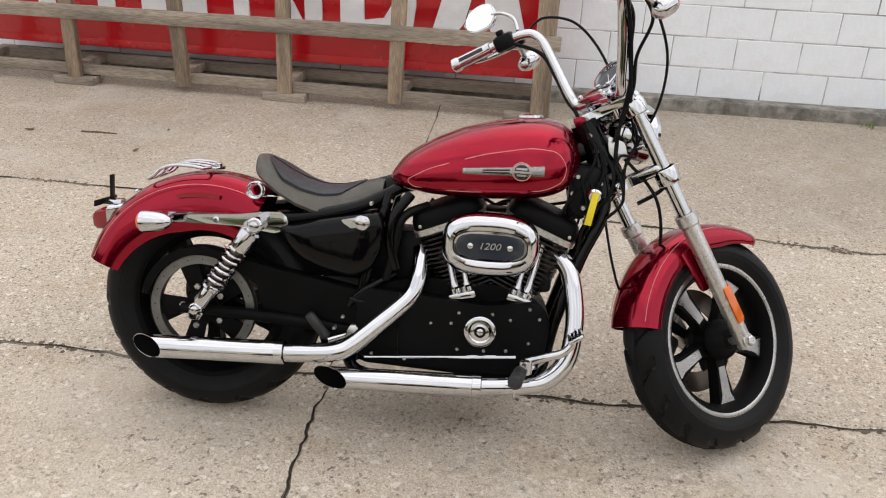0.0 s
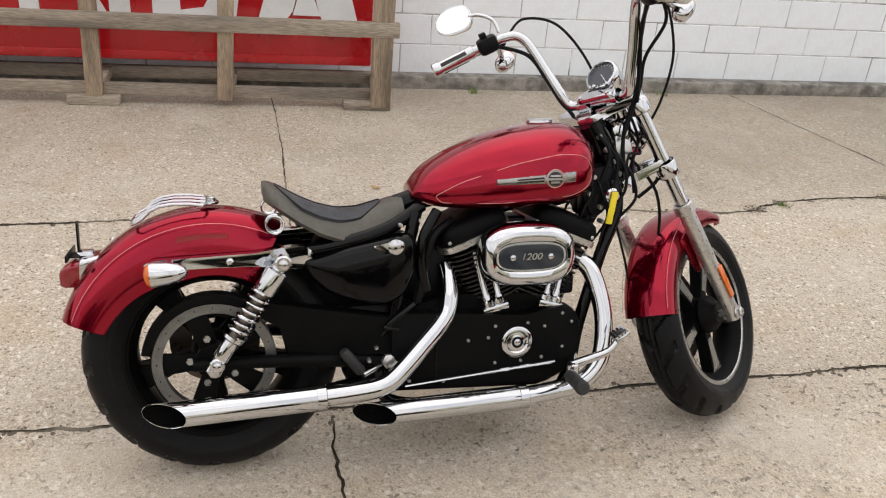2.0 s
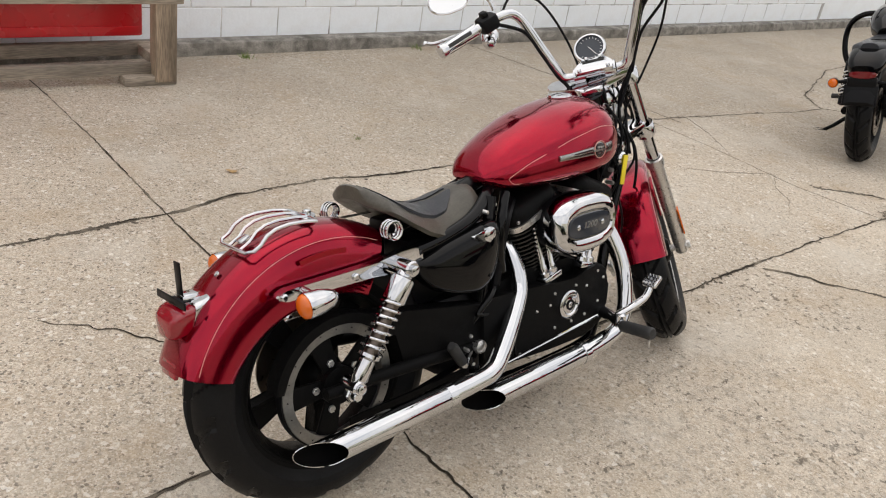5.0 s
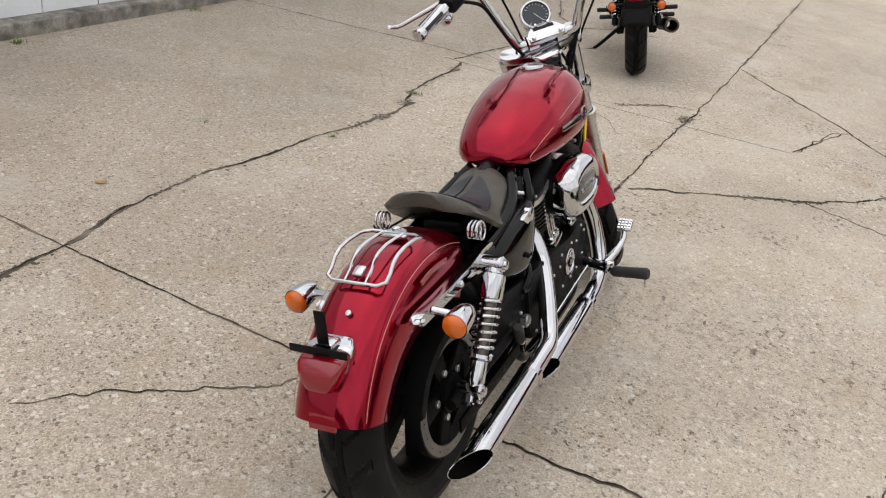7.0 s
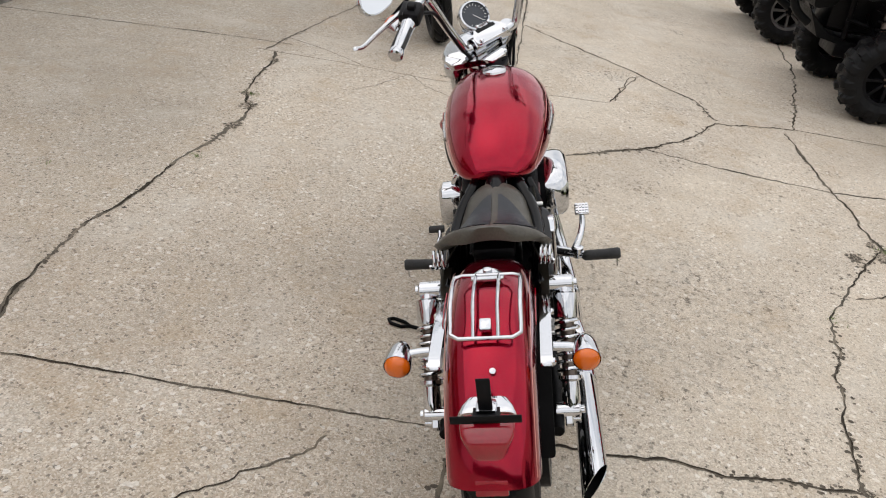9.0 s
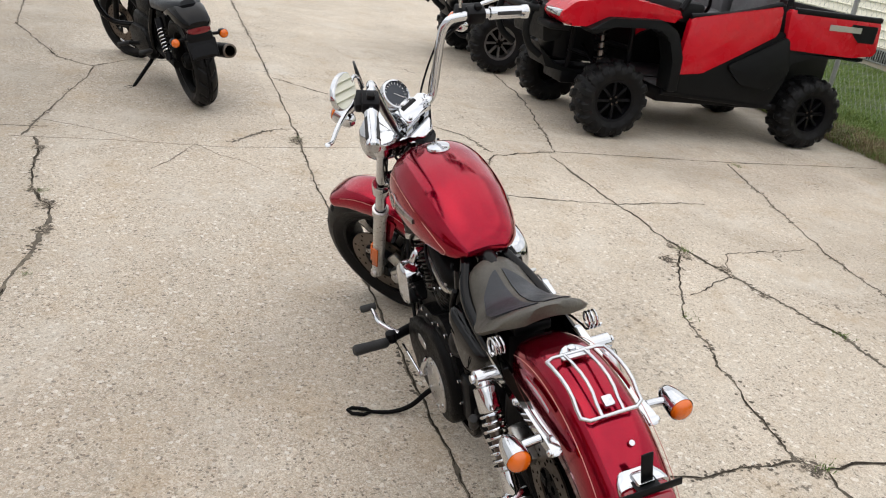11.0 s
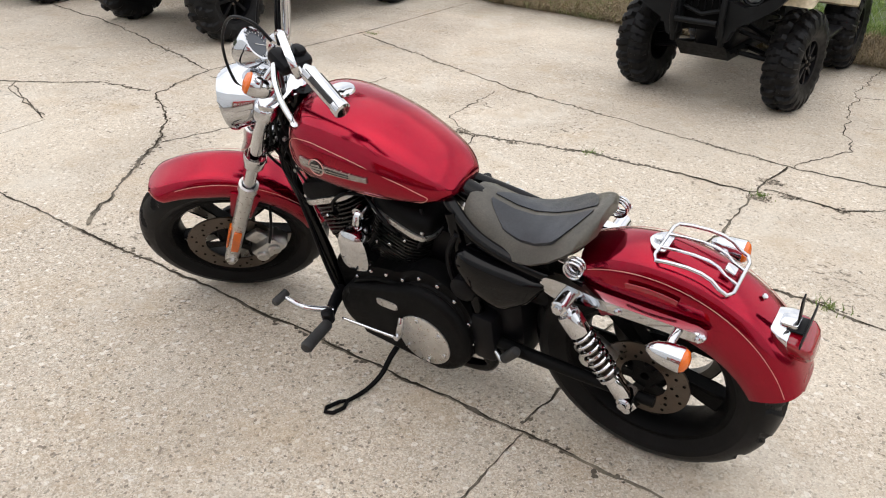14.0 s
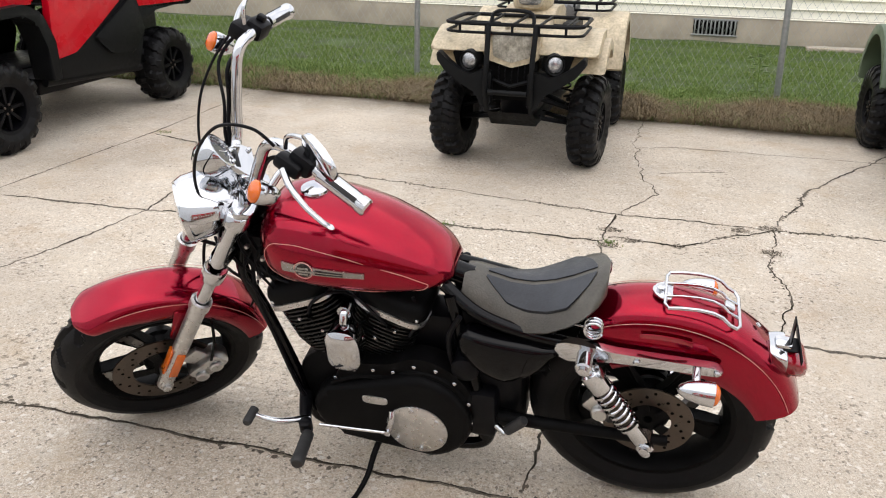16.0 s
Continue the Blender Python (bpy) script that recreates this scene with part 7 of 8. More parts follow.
def off_road_wheel(parent, c, R, W, rim, rim_mat, side, steer=0.0, knobs=True):
    M = Matrix.Translation(c) @ Matrix.Rotation(radians(steer), 4, "Z")
    w = part("wheel", lug_tyre(R, W, rim) if knobs else lug_tyre(R, W, rim, 21), RUBBER, parent, "black knobbly off-road tyre", m=M, angle=25)
    b2 = lathe(bmesh.new(), [(rim + 0.008, -W * 0.42), (rim - 0.012, -W * 0.40), (rim - 0.022, 0), (rim - 0.012, W * 0.40), (rim + 0.008, W * 0.42)], AY, 40)
    part("rim", b2, rim_mat, w, m=M)
    y = side * W * 0.22
    # the dark between the spokes is put into the dish's black
    b2 = lathe(bmesh.new(), [(0, y + side * 0.03), (0.035, y + side * 0.028), (0.045, y), (rim - 0.02, y - side * 0.03)], AY, 32)
    part("rim_dish", b2, HOLE, w, m=M)
    for k in range(8):
        a = [(0.03, -0.012), (rim * 0.6, -0.016), (rim - 0.006, -0.024), (rim - 0.006, 0.004), (rim * 0.6, 0.004), (0.03, 0.008)]
        part("spoke", slab(bmesh.new(), a, y + side * 0.002, y + side * 0.028, 0.004, Matrix.Rotation(2 * math.pi * k / 8, 4, "Y")), rim_mat, w, m=M)
    for k in range(4):
        q = 2 * math.pi * k / 4 + 0.4
        nut = disc(bmesh.new(), 0.009, 0.012, Matrix.Translation((0.030 * math.cos(q), y + side * 0.026, 0.030 * math.sin(q))) @ (AY if side > 0 else AYR), 6, 0.002)
        part("lug_nut", nut, DISC, w, m=M)
    return w


def side_by_side(m, paint, rim_mat, label):
    u = tagged(new("utility_vehicle"), label, "utility vehicle")
    u.matrix_basis = m
    for s in SIDES:
        off_road_wheel(u, (1.86, s * 0.56, 0.295), 0.298, 0.25, 0.155, rim_mat, s)
        off_road_wheel(u, (0.02, s * 0.56, 0.298), 0.300, 0.26, 0.155, rim_mat, s)
        # door, lower panel, sill, bed side
        door = rounded([(1.36, 0.955), (1.385, 0.53), (1.16, 0.555), (0.86, 0.72), (0.55, 0.90), (0.575, 1.115)], 0.03)
        part("door", slab(bmesh.new(), door, s * 0.60, s * 0.655, 0.012), paint, u, "smooth coloured door panel")
        low = rounded([(1.40, 0.56), (1.42, 0.40), (0.45, 0.34), (0.36, 0.56), (0.46, 0.92), (0.56, 0.92), (0.86, 0.735), (1.16, 0.57)], 0.03)
        part("lower_panel", slab(bmesh.new(), low, s * 0.56, s * 0.64, 0.012), CHARCOAL, u)
        part("moulded_scoop", slab(bmesh.new(), rounded([(0.95, 0.63), (0.45, 0.90), (0.35, 0.62), (0.52, 0.46), (0.80, 0.50)], 0.04), s * 0.63, s * 0.665, 0.015), CHARCOAL, u)
        b2 = tube(bmesh.new(), [(1.45, s * 0.60, 0.385), (0.40, s * 0.60, 0.33)], 0.028, 10)
        part("sill_tube", b2, BLACK, u)
        part("window_bar", tube(bmesh.new(), curve([(1.36, s * 0.63, 0.965), (0.98, s * 0.63, 1.02), (0.58, s * 0.63, 1.125)], 5), 0.022, 10), BLACK, u)
        bed = rounded([(0.50, 1.10), (0.46, 0.80), (-0.20, 0.785), (-0.44, 0.82), (-0.40, 1.09)], 0.03)
        side_ = part("bed_side", slab(bmesh.new(), bed, s * 0.60, s * 0.66, 0.012), paint, u)
        b2 = bmesh.new()
        box(b2, (0.02, s * 0.64, 1.095), (0.86, 0.05, 0.045), 0.012)
        part("bed_rim", b2, CHARCOAL, u)
        b2 = bmesh.new()
        slab(b2, [(-0.38, 1.045), (-0.12, 1.045), (-0.10, 1.0), (-0.22, 0.91), (-0.38, 0.91)], s * 0.660, s * 0.663)
        part("bed_decal", b2, CHARCOAL, u)
        b2 = bmesh.new()
        slab(b2, [(-0.22, 1.025), (0.10, 1.025), (0.10, 0.98), (-0.22, 0.98)], s * 0.6632, s * 0.6645)
        part("pale_lettering_bar", b2, MACHINED, u)
        # wheel arches
        arch = [(1.35, 0.40), (1.37, 0.66), (1.46, 0.85), (1.60, 0.915), (2.02, 0.895), (2.20, 0.80), (2.15, 0.765), (1.99, 0.835), (1.63, 0.85), (1.52, 0.79), (1.45, 0.62), (1.44, 0.40)]
        part("front_flare", slab(bmesh.new(), rounded(arch, 0.02, 3), s * 0.50, s * 0.675, 0.014), CHARCOAL, u, "wide charcoal wheel arch")
        for k in range(3):
            part("shock_link", tube(bmesh.new(), [(1.70 + 0.13 * k, s * 0.16, 0.52 + 0.05 * k), (1.80 + 0.06 * k, s * 0.44, 0.40 + 0.03 * k)], 0.014, 8), BLACK, u)
        b2 = slab(bmesh.new(), rounded([(0.44, 0.80), (0.43, 0.62), (0.36, 0.69), (0.16, 0.752), (-0.10, 0.765), (-0.30, 0.755), (-0.36, 0.785)], 0.03), s * 0.48, s * 0.655, 0.02)
        part("rear_flare", b2, CHARCOAL, u)
        # hood side, lamp
        hood = rounded([(1.40, 0.985), (1.42, 0.90), (1.70, 0.905), (2.02, 0.885), (2.16, 0.81), (2.34, 0.80), (2.42, 0.87), (2.30, 0.975), (1.90, 1.04)], 0.04)
        part("hood_side", slab(bmesh.new(), hood, s * 0.28, s * 0.60, 0.03, seg=3), paint, u)
        b2 = slab(bmesh.new(), rounded([(2.20, 0.945), (2.22, 0.875), (2.415, 0.855), (2.42, 0.895)], 0.02), s * 0.36, s * 0.58, 0.01)
        part("headlight", b2, LAMPGLASS, u, "clear headlight")
        b2 = tube(bmesh.new(), curve([(2.36, s * 0.27, 0.52), (2.47, s * 0.28, 0.60), (2.52, s * 0.29, 0.74), (2.48, s * 0.30, 0.92)], 5), 0.028, 10)
        part("bull_bar_upright", b2, CHARCOAL, u)
        b2 = bmesh.new()
        box(b2, (2.34, s * 0.38, 0.775), (0.18, 0.24, 0.05), 0.015)
        part("bumper_wing", b2, CHARCOAL, u)
        part("wing_light", box(bmesh.new(), (2.22, s * 0.50, 0.80), (0.22, 0.04, 0.022), 0.006), CHROME, u)
        # suspension
        for z0, z1 in ((0.38, 0.32), (0.50, 0.40)):
            part("control_arm", tube(bmesh.new(), [(1.86, s * 0.18, z0), (1.86, s * 0.50, z1)], 0.018, 8), BLACK, u)
            part("control_arm", tube(bmesh.new(), [(0.02, s * 0.18, z0), (0.02, s * 0.50, z1)], 0.018, 8), BLACK, u)
        hel = [Vector((1.90 + 0.045 * math.cos(t), s * (0.42 - 0.1 * t / 44) + 0.045 * math.sin(t), 0.40 + 0.38 * t / 44)) for t in (i * 44 / 120 for i in range(121))]
        part("coil_over", tube(bmesh.new(), hel, 0.008, 6), BLACK, u)
        for a0, a1, rad in (((1.55, s * 0.20, 0.62), (1.98, s * 0.36, 0.70), 0.022), ((1.60, s * 0.30, 0.48), (2.10, s * 0.22, 0.58), 0.018), ((2.06, s * 0.16, 0.44), (2.12, s * 0.30, 0.78), 0.02), ((1.62, s * 0.34, 0.42), (1.66, s * 0.36, 0.84), 0.02)):
            part("brace_tube", tube(bmesh.new(), [a0, a1], rad, 8), BLACK, u)
        part("damper_body", tube(bmesh.new(), [(1.90, s * 0.41, 0.42), (1.90, s * 0.33, 0.76)], 0.024, 10), DISC, u)
        part("drive_shaft", tube(bmesh.new(), [(1.86, s * 0.15, 0.40), (1.86, s * 0.47, 0.31)], 0.022, 10), DISC, u)
        part("bed_brace", tube(bmesh.new(), [(0.40, s * 0.50, 0.40), (0.16, s * 0.50, 0.82)], 0.022, 8), BLACK, u)
        part("cage_post", tube(bmesh.new(), curve([(1.42, s * 0.58, 1.0), (1.0, s * 0.58, 1.72), (0.50, s * 0.58, 1.78), (0.47, s * 0.58, 1.1)], 5), 0.025, 8), BLACK, u)
        b2 = bmesh.new()
        box(b2, (0.78, s * 0.28, 0.90), (0.42, 0.46, 0.14), 0.05)
        box(b2, (0.56, s * 0.28, 1.14), (0.14, 0.46, 0.50), 0.05)
        part("seat", b2, GREYSEAT, u, "grey vinyl bucket seat")
    b2 = bmesh.new()
    box(b2, (1.90, 0, 0.95), (0.86, 0.58, 0.10), 0.04)
    part("hood", b2, paint, u, "sloping hood")
    part("grille", slab(bmesh.new(), rounded([(2.18, 0.945), (2.22, 0.66), (2.36, 0.62), (2.41, 0.89)], 0.03), -0.30, 0.30, 0.01), CHARCOAL, u)
    # black bar on the grille, standing in for a shaded slot
    part("grille_slot", box(bmesh.new(), (2.405, 0, 0.90), (0.02, 0.5, 0.03), 0.008), HOLE, u)
    b2 = tube(bmesh.new(), curve([(2.46, -0.34, 0.87), (2.53, -0.25, 0.87), (2.53, 0.25, 0.87), (2.46, 0.34, 0.87)], 5), 0.026, 10)
    part("bull_bar", b2, CHARCOAL, u)
    part("skid_plate", slab(bmesh.new(), [(2.34, 0.60), (2.24, 0.42), (1.6, 0.29), (1.6, 0.33), (2.18, 0.45)], -0.17, 0.17, 0.006), CHARCOAL, u)
    b2 = bmesh.new()
    # floor box made wide and low to deepen the shade underneath
    box(b2, (0.90, 0, 0.345), (1.05, 1.04, 0.12), 0.02)
    box(b2, (1.0, 0, 0.36), (2.2, 0.34, 0.12), 0.02)
    box(b2, (1.86, 0, 0.66), (0.70, 0.34, 0.36), 0.05)
    box(b2, (0.05, 0, 0.58), (0.8, 0.6, 0.34), 0.05)
    part("chassis", b2, BLACK, u)
    b2 = bmesh.new()
    box(b2, (0.03, 0, 0.83), (0.92, 1.22, 0.06), 0.01)
    box(b2, (-0.41, 0, 0.96), (0.04, 1.22, 0.26), 0.01)
    box(b2, (0.47, 0, 0.98), (0.04, 1.22, 0.28), 0.01)
    part("cargo_bed", b2, CHARCOAL, u)
    part("dash", box(bmesh.new(), (1.32, 0, 0.98), (0.24, 1.15, 0.16), 0.04), CHARCOAL, u)
    part("steering_wheel", tube(bmesh.new(), [(1.12 + 0.06 * math.cos(a), 0.30 + 0.16 * math.sin(a), 1.12 + 0.15 * math.cos(a)) for a in (2 * math.pi * k / 24 for k in range(24))], 0.014, 8, closed=True), BLACK, u)
    return u


side_by_side(pose(3.90, -2.27, 0, 0, 0, 88.3), UTVRED, BLACK, "red side-by-side utility vehicle with black knobbly wheels")
side_by_side(pose(5.98, -2.24, 0, 0, 0, 86.5), CHARCOAL, GREYRIM, "dark side-by-side utility vehicle with grey rims, parked beside a red one")


def quad(m, paint, label, steer=0.0):
    q = tagged(new("quad_bike"), label, "quad bike", group="parked quad bikes")
    q.matrix_basis = m
    for s in SIDES:
        off_road_wheel(q, (1.20, s * 0.455, 0.285), 0.288, 0.20, 0.135, BLACK, s, steer, False)
        off_road_wheel(q, (0.0, s * 0.46, 0.285), 0.288, 0.23, 0.135, BLACK, s, 0.0, False)
        # front mudguard with a lamp under its lip
        f = []
        for a in range(-8, 190, 11):
            f.append((1.20 + 0.36 * math.cos(radians(a)), 0.38 + 0.42 * math.sin(radians(a))))
        inn = [(1.20 + 0.32 * math.cos(radians(a)), 0.37 + 0.38 * math.sin(radians(a))) for a in range(188, -10, -11)]
        part("front_mudguard", slab(bmesh.new(), f[4:13] + inn[5:-4], s * 0.20, s * 0.56, 0.014), paint, q, "camouflage-coloured front mudguard")
        nose = rounded([(1.12, 0.85), (1.16, 0.74), (1.50, 0.725), (1.60, 0.735), (1.54, 0.78), (1.36, 0.85)], 0.03)
        part("nose_panel", slab(bmesh.new(), nose, s * 0.10, s * 0.52, 0.03, seg=3), paint, q)
        b2 = lathe(bmesh.new(), [(0.046, -0.04), (0.048, 0.0), (0.044, 0.006), (0.026, 0.013), (0, 0.015)], Matrix.Translation((1.60, s * 0.268, 0.684)) @ Matrix.Rotation(radians(12 * s), 4, "Z") @ AX, 28)
        lamp_ = part("headlight", b2, LAMPGLASS, q, "clear round headlight in a black surround")
        b2 = lathe(bmesh.new(), [(0.050, 0.004), (0.058, 0.010), (0.078, -0.06)], Matrix.Translation((1.60, s * 0.268, 0.684)) @ Matrix.Rotation(radians(12 * s), 4, "Z") @ AX, 28)
        part("lamp_surround", b2, CHARCOAL, lamp_)
        # bumper
        b2 = tube(bmesh.new(), [(1.63, s * 0.14, 0.40), (1.69, s * 0.14, 0.53), (1.67, s * 0.14, 0.70), (1.62, s * 0.145, 0.90)], 0.017, 10)
        part("bumper_upright", b2, CHARCOAL, q)
        b2 = slab(bmesh.new(), rounded([(0.112, 0.635), (0.112, 0.435), (0.172, 0.42), (0.205, 0.505), (0.30, 0.555), (0.405, 0.625), (0.465, 0.70), (0.450, 0.745), (0.385, 0.685), (0.31, 0.635), (0.24, 0.615), (0.18, 0.640)], 0.015), 0, 0.07, 0.014, Matrix.Translation((1.66, 0, 0)) @ Matrix.Rotation(radians(90), 4, "Z") @ Matrix.Diagonal((s, 1, 1, 1)))
        part("bumper_wing", b2, CHARCOAL, q, "charcoal plastic bumper wing")
        for z0, z1 in ((0.30, 0.26), (0.42, 0.34)):
            part("control_arm", tube(bmesh.new(), [(1.28, s * 0.13, z0), (1.22, s * 0.40, z1)], 0.015, 8), BLACK, q)
            part("control_arm", tube(bmesh.new(), [(1.10, s * 0.13, z0), (1.20, s * 0.40, z1)], 0.015, 8), BLACK, q)
        hel = [Vector((1.16 + 0.035 * math.cos(t), s * (0.34 - 0.12 * t / 40) + 0.035 * math.sin(t), 0.34 + 0.30 * t / 40)) for t in (i * 40 / 100 for i in range(101))]
        part("coil_over", tube(bmesh.new(), hel, 0.007, 6), BLACK, q)
        rf = [(0.36 * math.cos(radians(a)), 0.40 + 0.44 * math.sin(radians(a))) for a in range(10, 176, 11)]
        ri = [(0.32 * math.cos(radians(a)), 0.39 + 0.395 * math.sin(radians(a))) for a in range(175, 8, -11)]
        part("rear_mudguard", slab(bmesh.new(), rf + ri, s * 0.18, s * 0.58, 0.014), paint, q)
        part("side_panel", slab(bmesh.new(), rounded([(0.26, 0.80), (0.34, 0.46), (0.86, 0.44), (0.92, 0.72), (0.70, 0.82)], 0.04), s * 0.12, s * 0.26, 0.02), CHARCOAL, q)
        part("footboard", box(bmesh.new(), (0.58, s * 0.38, 0.33), (0.46, 0.28, 0.03), 0.01), BLACK, q)
        # handlebar half with grip
        part("grip", tube(bmesh.new(), [(0.86, s * 0.24, 1.03), (0.80, s * 0.40, 1.02)], 0.018, 10), GRIP, q)
    # racks
    for x0, x1, z, hw, nm in ((1.12, 1.62, 0.90, 0.42, "front_rack"), (-0.42, 0.14, 0.90, 0.44, "rear_rack")):
        loop = rounded([(x0, -hw), (x1 - 0.04, -hw), (x1, -hw * 0.8), (x1, hw * 0.8), (x1 - 0.04, hw), (x0, hw)], 0.06)
        rk = part(nm, tube(bmesh.new(), [(x, y, z) for x, y in loop], 0.012, 8, closed=True), CHARCOAL, q, "black tubular carrying rack")
        part("rack_tube", tube(bmesh.new(), [(x, y, z - 0.050) for x, y in loop], 0.009, 8, closed=True), CHARCOAL, rk)
        for k in range(5):
            y = hw * (k - 2) / 2.6
            part("rack_tube", tube(bmesh.new(), [(x0, y, z), (x1, y, z), (x1, y, z - 0.050)], 0.009, 8), CHARCOAL, rk)
    part("rack_hoop", tube(bmesh.new(), curve([(1.62, -0.13, 0.90), (1.60, -0.10, 0.97), (1.60, 0.10, 0.97), (1.62, 0.13, 0.90)], 5), 0.012, 8), CHARCOAL, q)
    # centre nose
    FACE = Matrix.Translation((1.56, 0, 0)) @ Matrix.Rotation(radians(90), 4, "Z")
    part("nose", slab(bmesh.new(), rounded([(-0.175, 0.86), (-0.16, 0.70), (0, 0.655), (0.16, 0.70), (0.175, 0.86)], 0.02), 0.05, -0.05, 0.012, FACE), paint, q)
    part("nose_panel_insert", slab(bmesh.new(), rounded([(-0.12, 0.84), (-0.115, 0.72), (0, 0.685), (0.115, 0.72), (0.12, 0.84)], 0.015), -0.046, -0.058, 0.003, FACE), PRINT, q, "grey-brown printed camouflage panel")
    part("radiator_grille", slab(bmesh.new(), rounded([(-0.16, 0.69), (-0.14, 0.46), (0.14, 0.46), (0.16, 0.69)], 0.02), 0.05, -0.02, 0.008, FACE), HOLE, q)
    part("grille_bar", tube(bmesh.new(), [(1.60, -0.13, 0.585), (1.62, 0, 0.55), (1.60, 0.13, 0.585)], 0.012, 8), CHARCOAL, q)
    for k in range(5):
        part("grille_slat", box(bmesh.new(), (1.582, -0.08 + 0.04 * k, 0.62), (0.010, 0.006, 0.11), 0.002), BLACK, q)
    for w in SIDES:
        part("lamp_housing", slab(bmesh.new(), rounded([(w * 0.175, 0.655), (w * 0.30, 0.605), (w * 0.345, 0.65), (w * 0.375, 0.735), (w * 0.30, 0.725)], 0.015), 0.03, -0.035, 0.006, FACE), HOLE, q, "black almond-shaped lamp housing")
    part("bumper_cross", tube(bmesh.new(), [(1.70, -0.12, 0.525), (1.70, 0.12, 0.525)], 0.016, 10), CHARCOAL, q)
    part("skid_plate", slab(bmesh.new(), [(1.58, 0.385), (1.46, 0.285), (0.1, 0.25), (0.1, 0.28), (1.44, 0.315)], -0.15, 0.15, 0.006), CHARCOAL, q)
    b2 = bmesh.new()
    box(b2, (0.62, 0, 0.45), (1.5, 0.24, 0.30), 0.05)
    part("engine_block", b2, BLACK, q)
    part("tank_cover", slab(bmesh.new(), rounded([(0.46, 0.86), (0.50, 0.70), (1.20, 0.70), (1.22, 0.84), (0.98, 0.95), (0.70, 0.94)], 0.05), -0.17, 0.17, 0.03, seg=3), paint, q)
    part("seat", slab(bmesh.new(), rounded([(-0.25, 0.86), (-0.22, 0.78), (0.56, 0.80), (0.62, 0.90), (0.50, 0.92), (0.20, 0.87)], 0.04), -0.17, 0.17, 0.03, seg=3), GREYSEAT, q, "black vinyl saddle")
    # handlebar pod with a lamp
    part("handlebar", tube(bmesh.new(), curve([(0.80, -0.40, 1.02), (0.88, -0.20, 1.04), (0.90, 0, 1.0), (0.88, 0.20, 1.04), (0.80, 0.40, 1.02)], 6), 0.013, 10), BLACK, q)
    b2 = loft(bmesh.new(), [[Vector((x, y * w, 1.0 + z * h)) for y, z in oval(0, 0, 2, 2, 24, 3.5)] for x, w, h in ((0.82, 0.08, 0.06), (0.90, 0.13, 0.09), (1.02, 0.125, 0.085), (1.08, 0.09, 0.055))])
    part("lamp_pod", b2, paint, q)
    b2 = loft(bmesh.new(), [[Vector((x, y * w, 1.005 + z * h)) for y, z in oval(0, 0, 2, 2, 24, 3.5)] for x, w, h in ((1.05, 0.085, 0.05), (1.095, 0.075, 0.042), (1.105, 0.05, 0.03))])
    part("pod_lamp", b2, LAMPGLASS, q)
    return q


quad(pose(0.125, -2.45, 0, 0, 0, 88.6) @ Matrix.Diagonal((1, 0.955, 1, 1)), CAMO, "tan camouflage quad bike with black racks and bumper", -6)
quad(pose(-2.63, -2.29, 0, 0, 0, 90) @ Matrix.Diagonal((1, 0.955, 1, 1)), GREEN, "dull green quad bike with black racks", 0)

# ---- the black motorcycle ----
bb = tagged(new("motorcycle"), "black motorcycle with amber signals, seen from behind on its side stand", "motorcycle")
bb.matrix_basis = pose(3.685, 2.563, 0.004, -13.5, 0, 14)
cast_wheel("rear_wheel", bb, Matrix.Translation((0, 0, 0.305)), 0.308, 0.150, 0.205, -1, SATIN, "black cast rear wheel")
cast_wheel("front_wheel", bb, Matrix.Translation((1.46, 0.05, 0.30)) @ Matrix.Rotation(radians(25), 4, "Z"), 0.306, 0.11, 0.215, 1, SATIN, "black cast front wheel")
fender_b = loft(bmesh.new(), [[Vector((x, y * w, z0 + z * h)) for y, z in oval(0, 0, 2, 2, 28, 3)] for x, w, h, z0 in ((-0.31, 0.060, 0.022, 0.596), (-0.28, 0.088, 0.045, 0.606), (-0.15, 0.108, 0.068, 0.636), (0.02, 0.112, 0.075, 0.650), (0.18, 0.10, 0.07, 0.65))])
part("tail_fairing", fender_b, GLOSS, bb, "gloss black tail fairing")
part("tail_lamp", loft(bmesh.new(), [[Vector((x, y * w, 0.566 + z * 0.020)) for y, z in oval(0, 0, 2, 2, 24, 4)] for x, w in ((-0.26, 0.075), (-0.300, 0.072), (-0.312, 0.055))]), mat("dark_red_lens", (0.13, 0.003, 0.006), 0.12, 0.0, 0.3, var=0.1), bb, "wide dark red tail lamp")
b2 = bmesh.new()
box(b2, (-0.275, 0, 0.520), (0.05, 0.16, 0.06), 0.012)
box(b2, (-0.315, 0, 0.448), (0.012, 0.185, 0.120), 0.006, Matrix.Translation((-0.315, 0, 0.4)) @ Matrix.Rotation(radians(14), 4, "Y") @ Matrix.Translation((0.315, 0, -0.4)))
part("plate_holder", b2, BLACK, bb, "black number plate holder without a plate")
part("mudguard", loft(bmesh.new(), [[Vector((x, y * 0.08, z + (0.012 if y * y < 0.9 else 0))) for y in (-1, -0.6, 0, 0.6, 1)] + [Vector((x + 0.008, y * 0.08, z - 0.006)) for y in (1, 0.6, 0, -0.6, -1)] for x, z in ((-0.33, 0.40), (-0.30, 0.47), (-0.22, 0.56), (-0.1, 0.62))]), BLACK, bb)
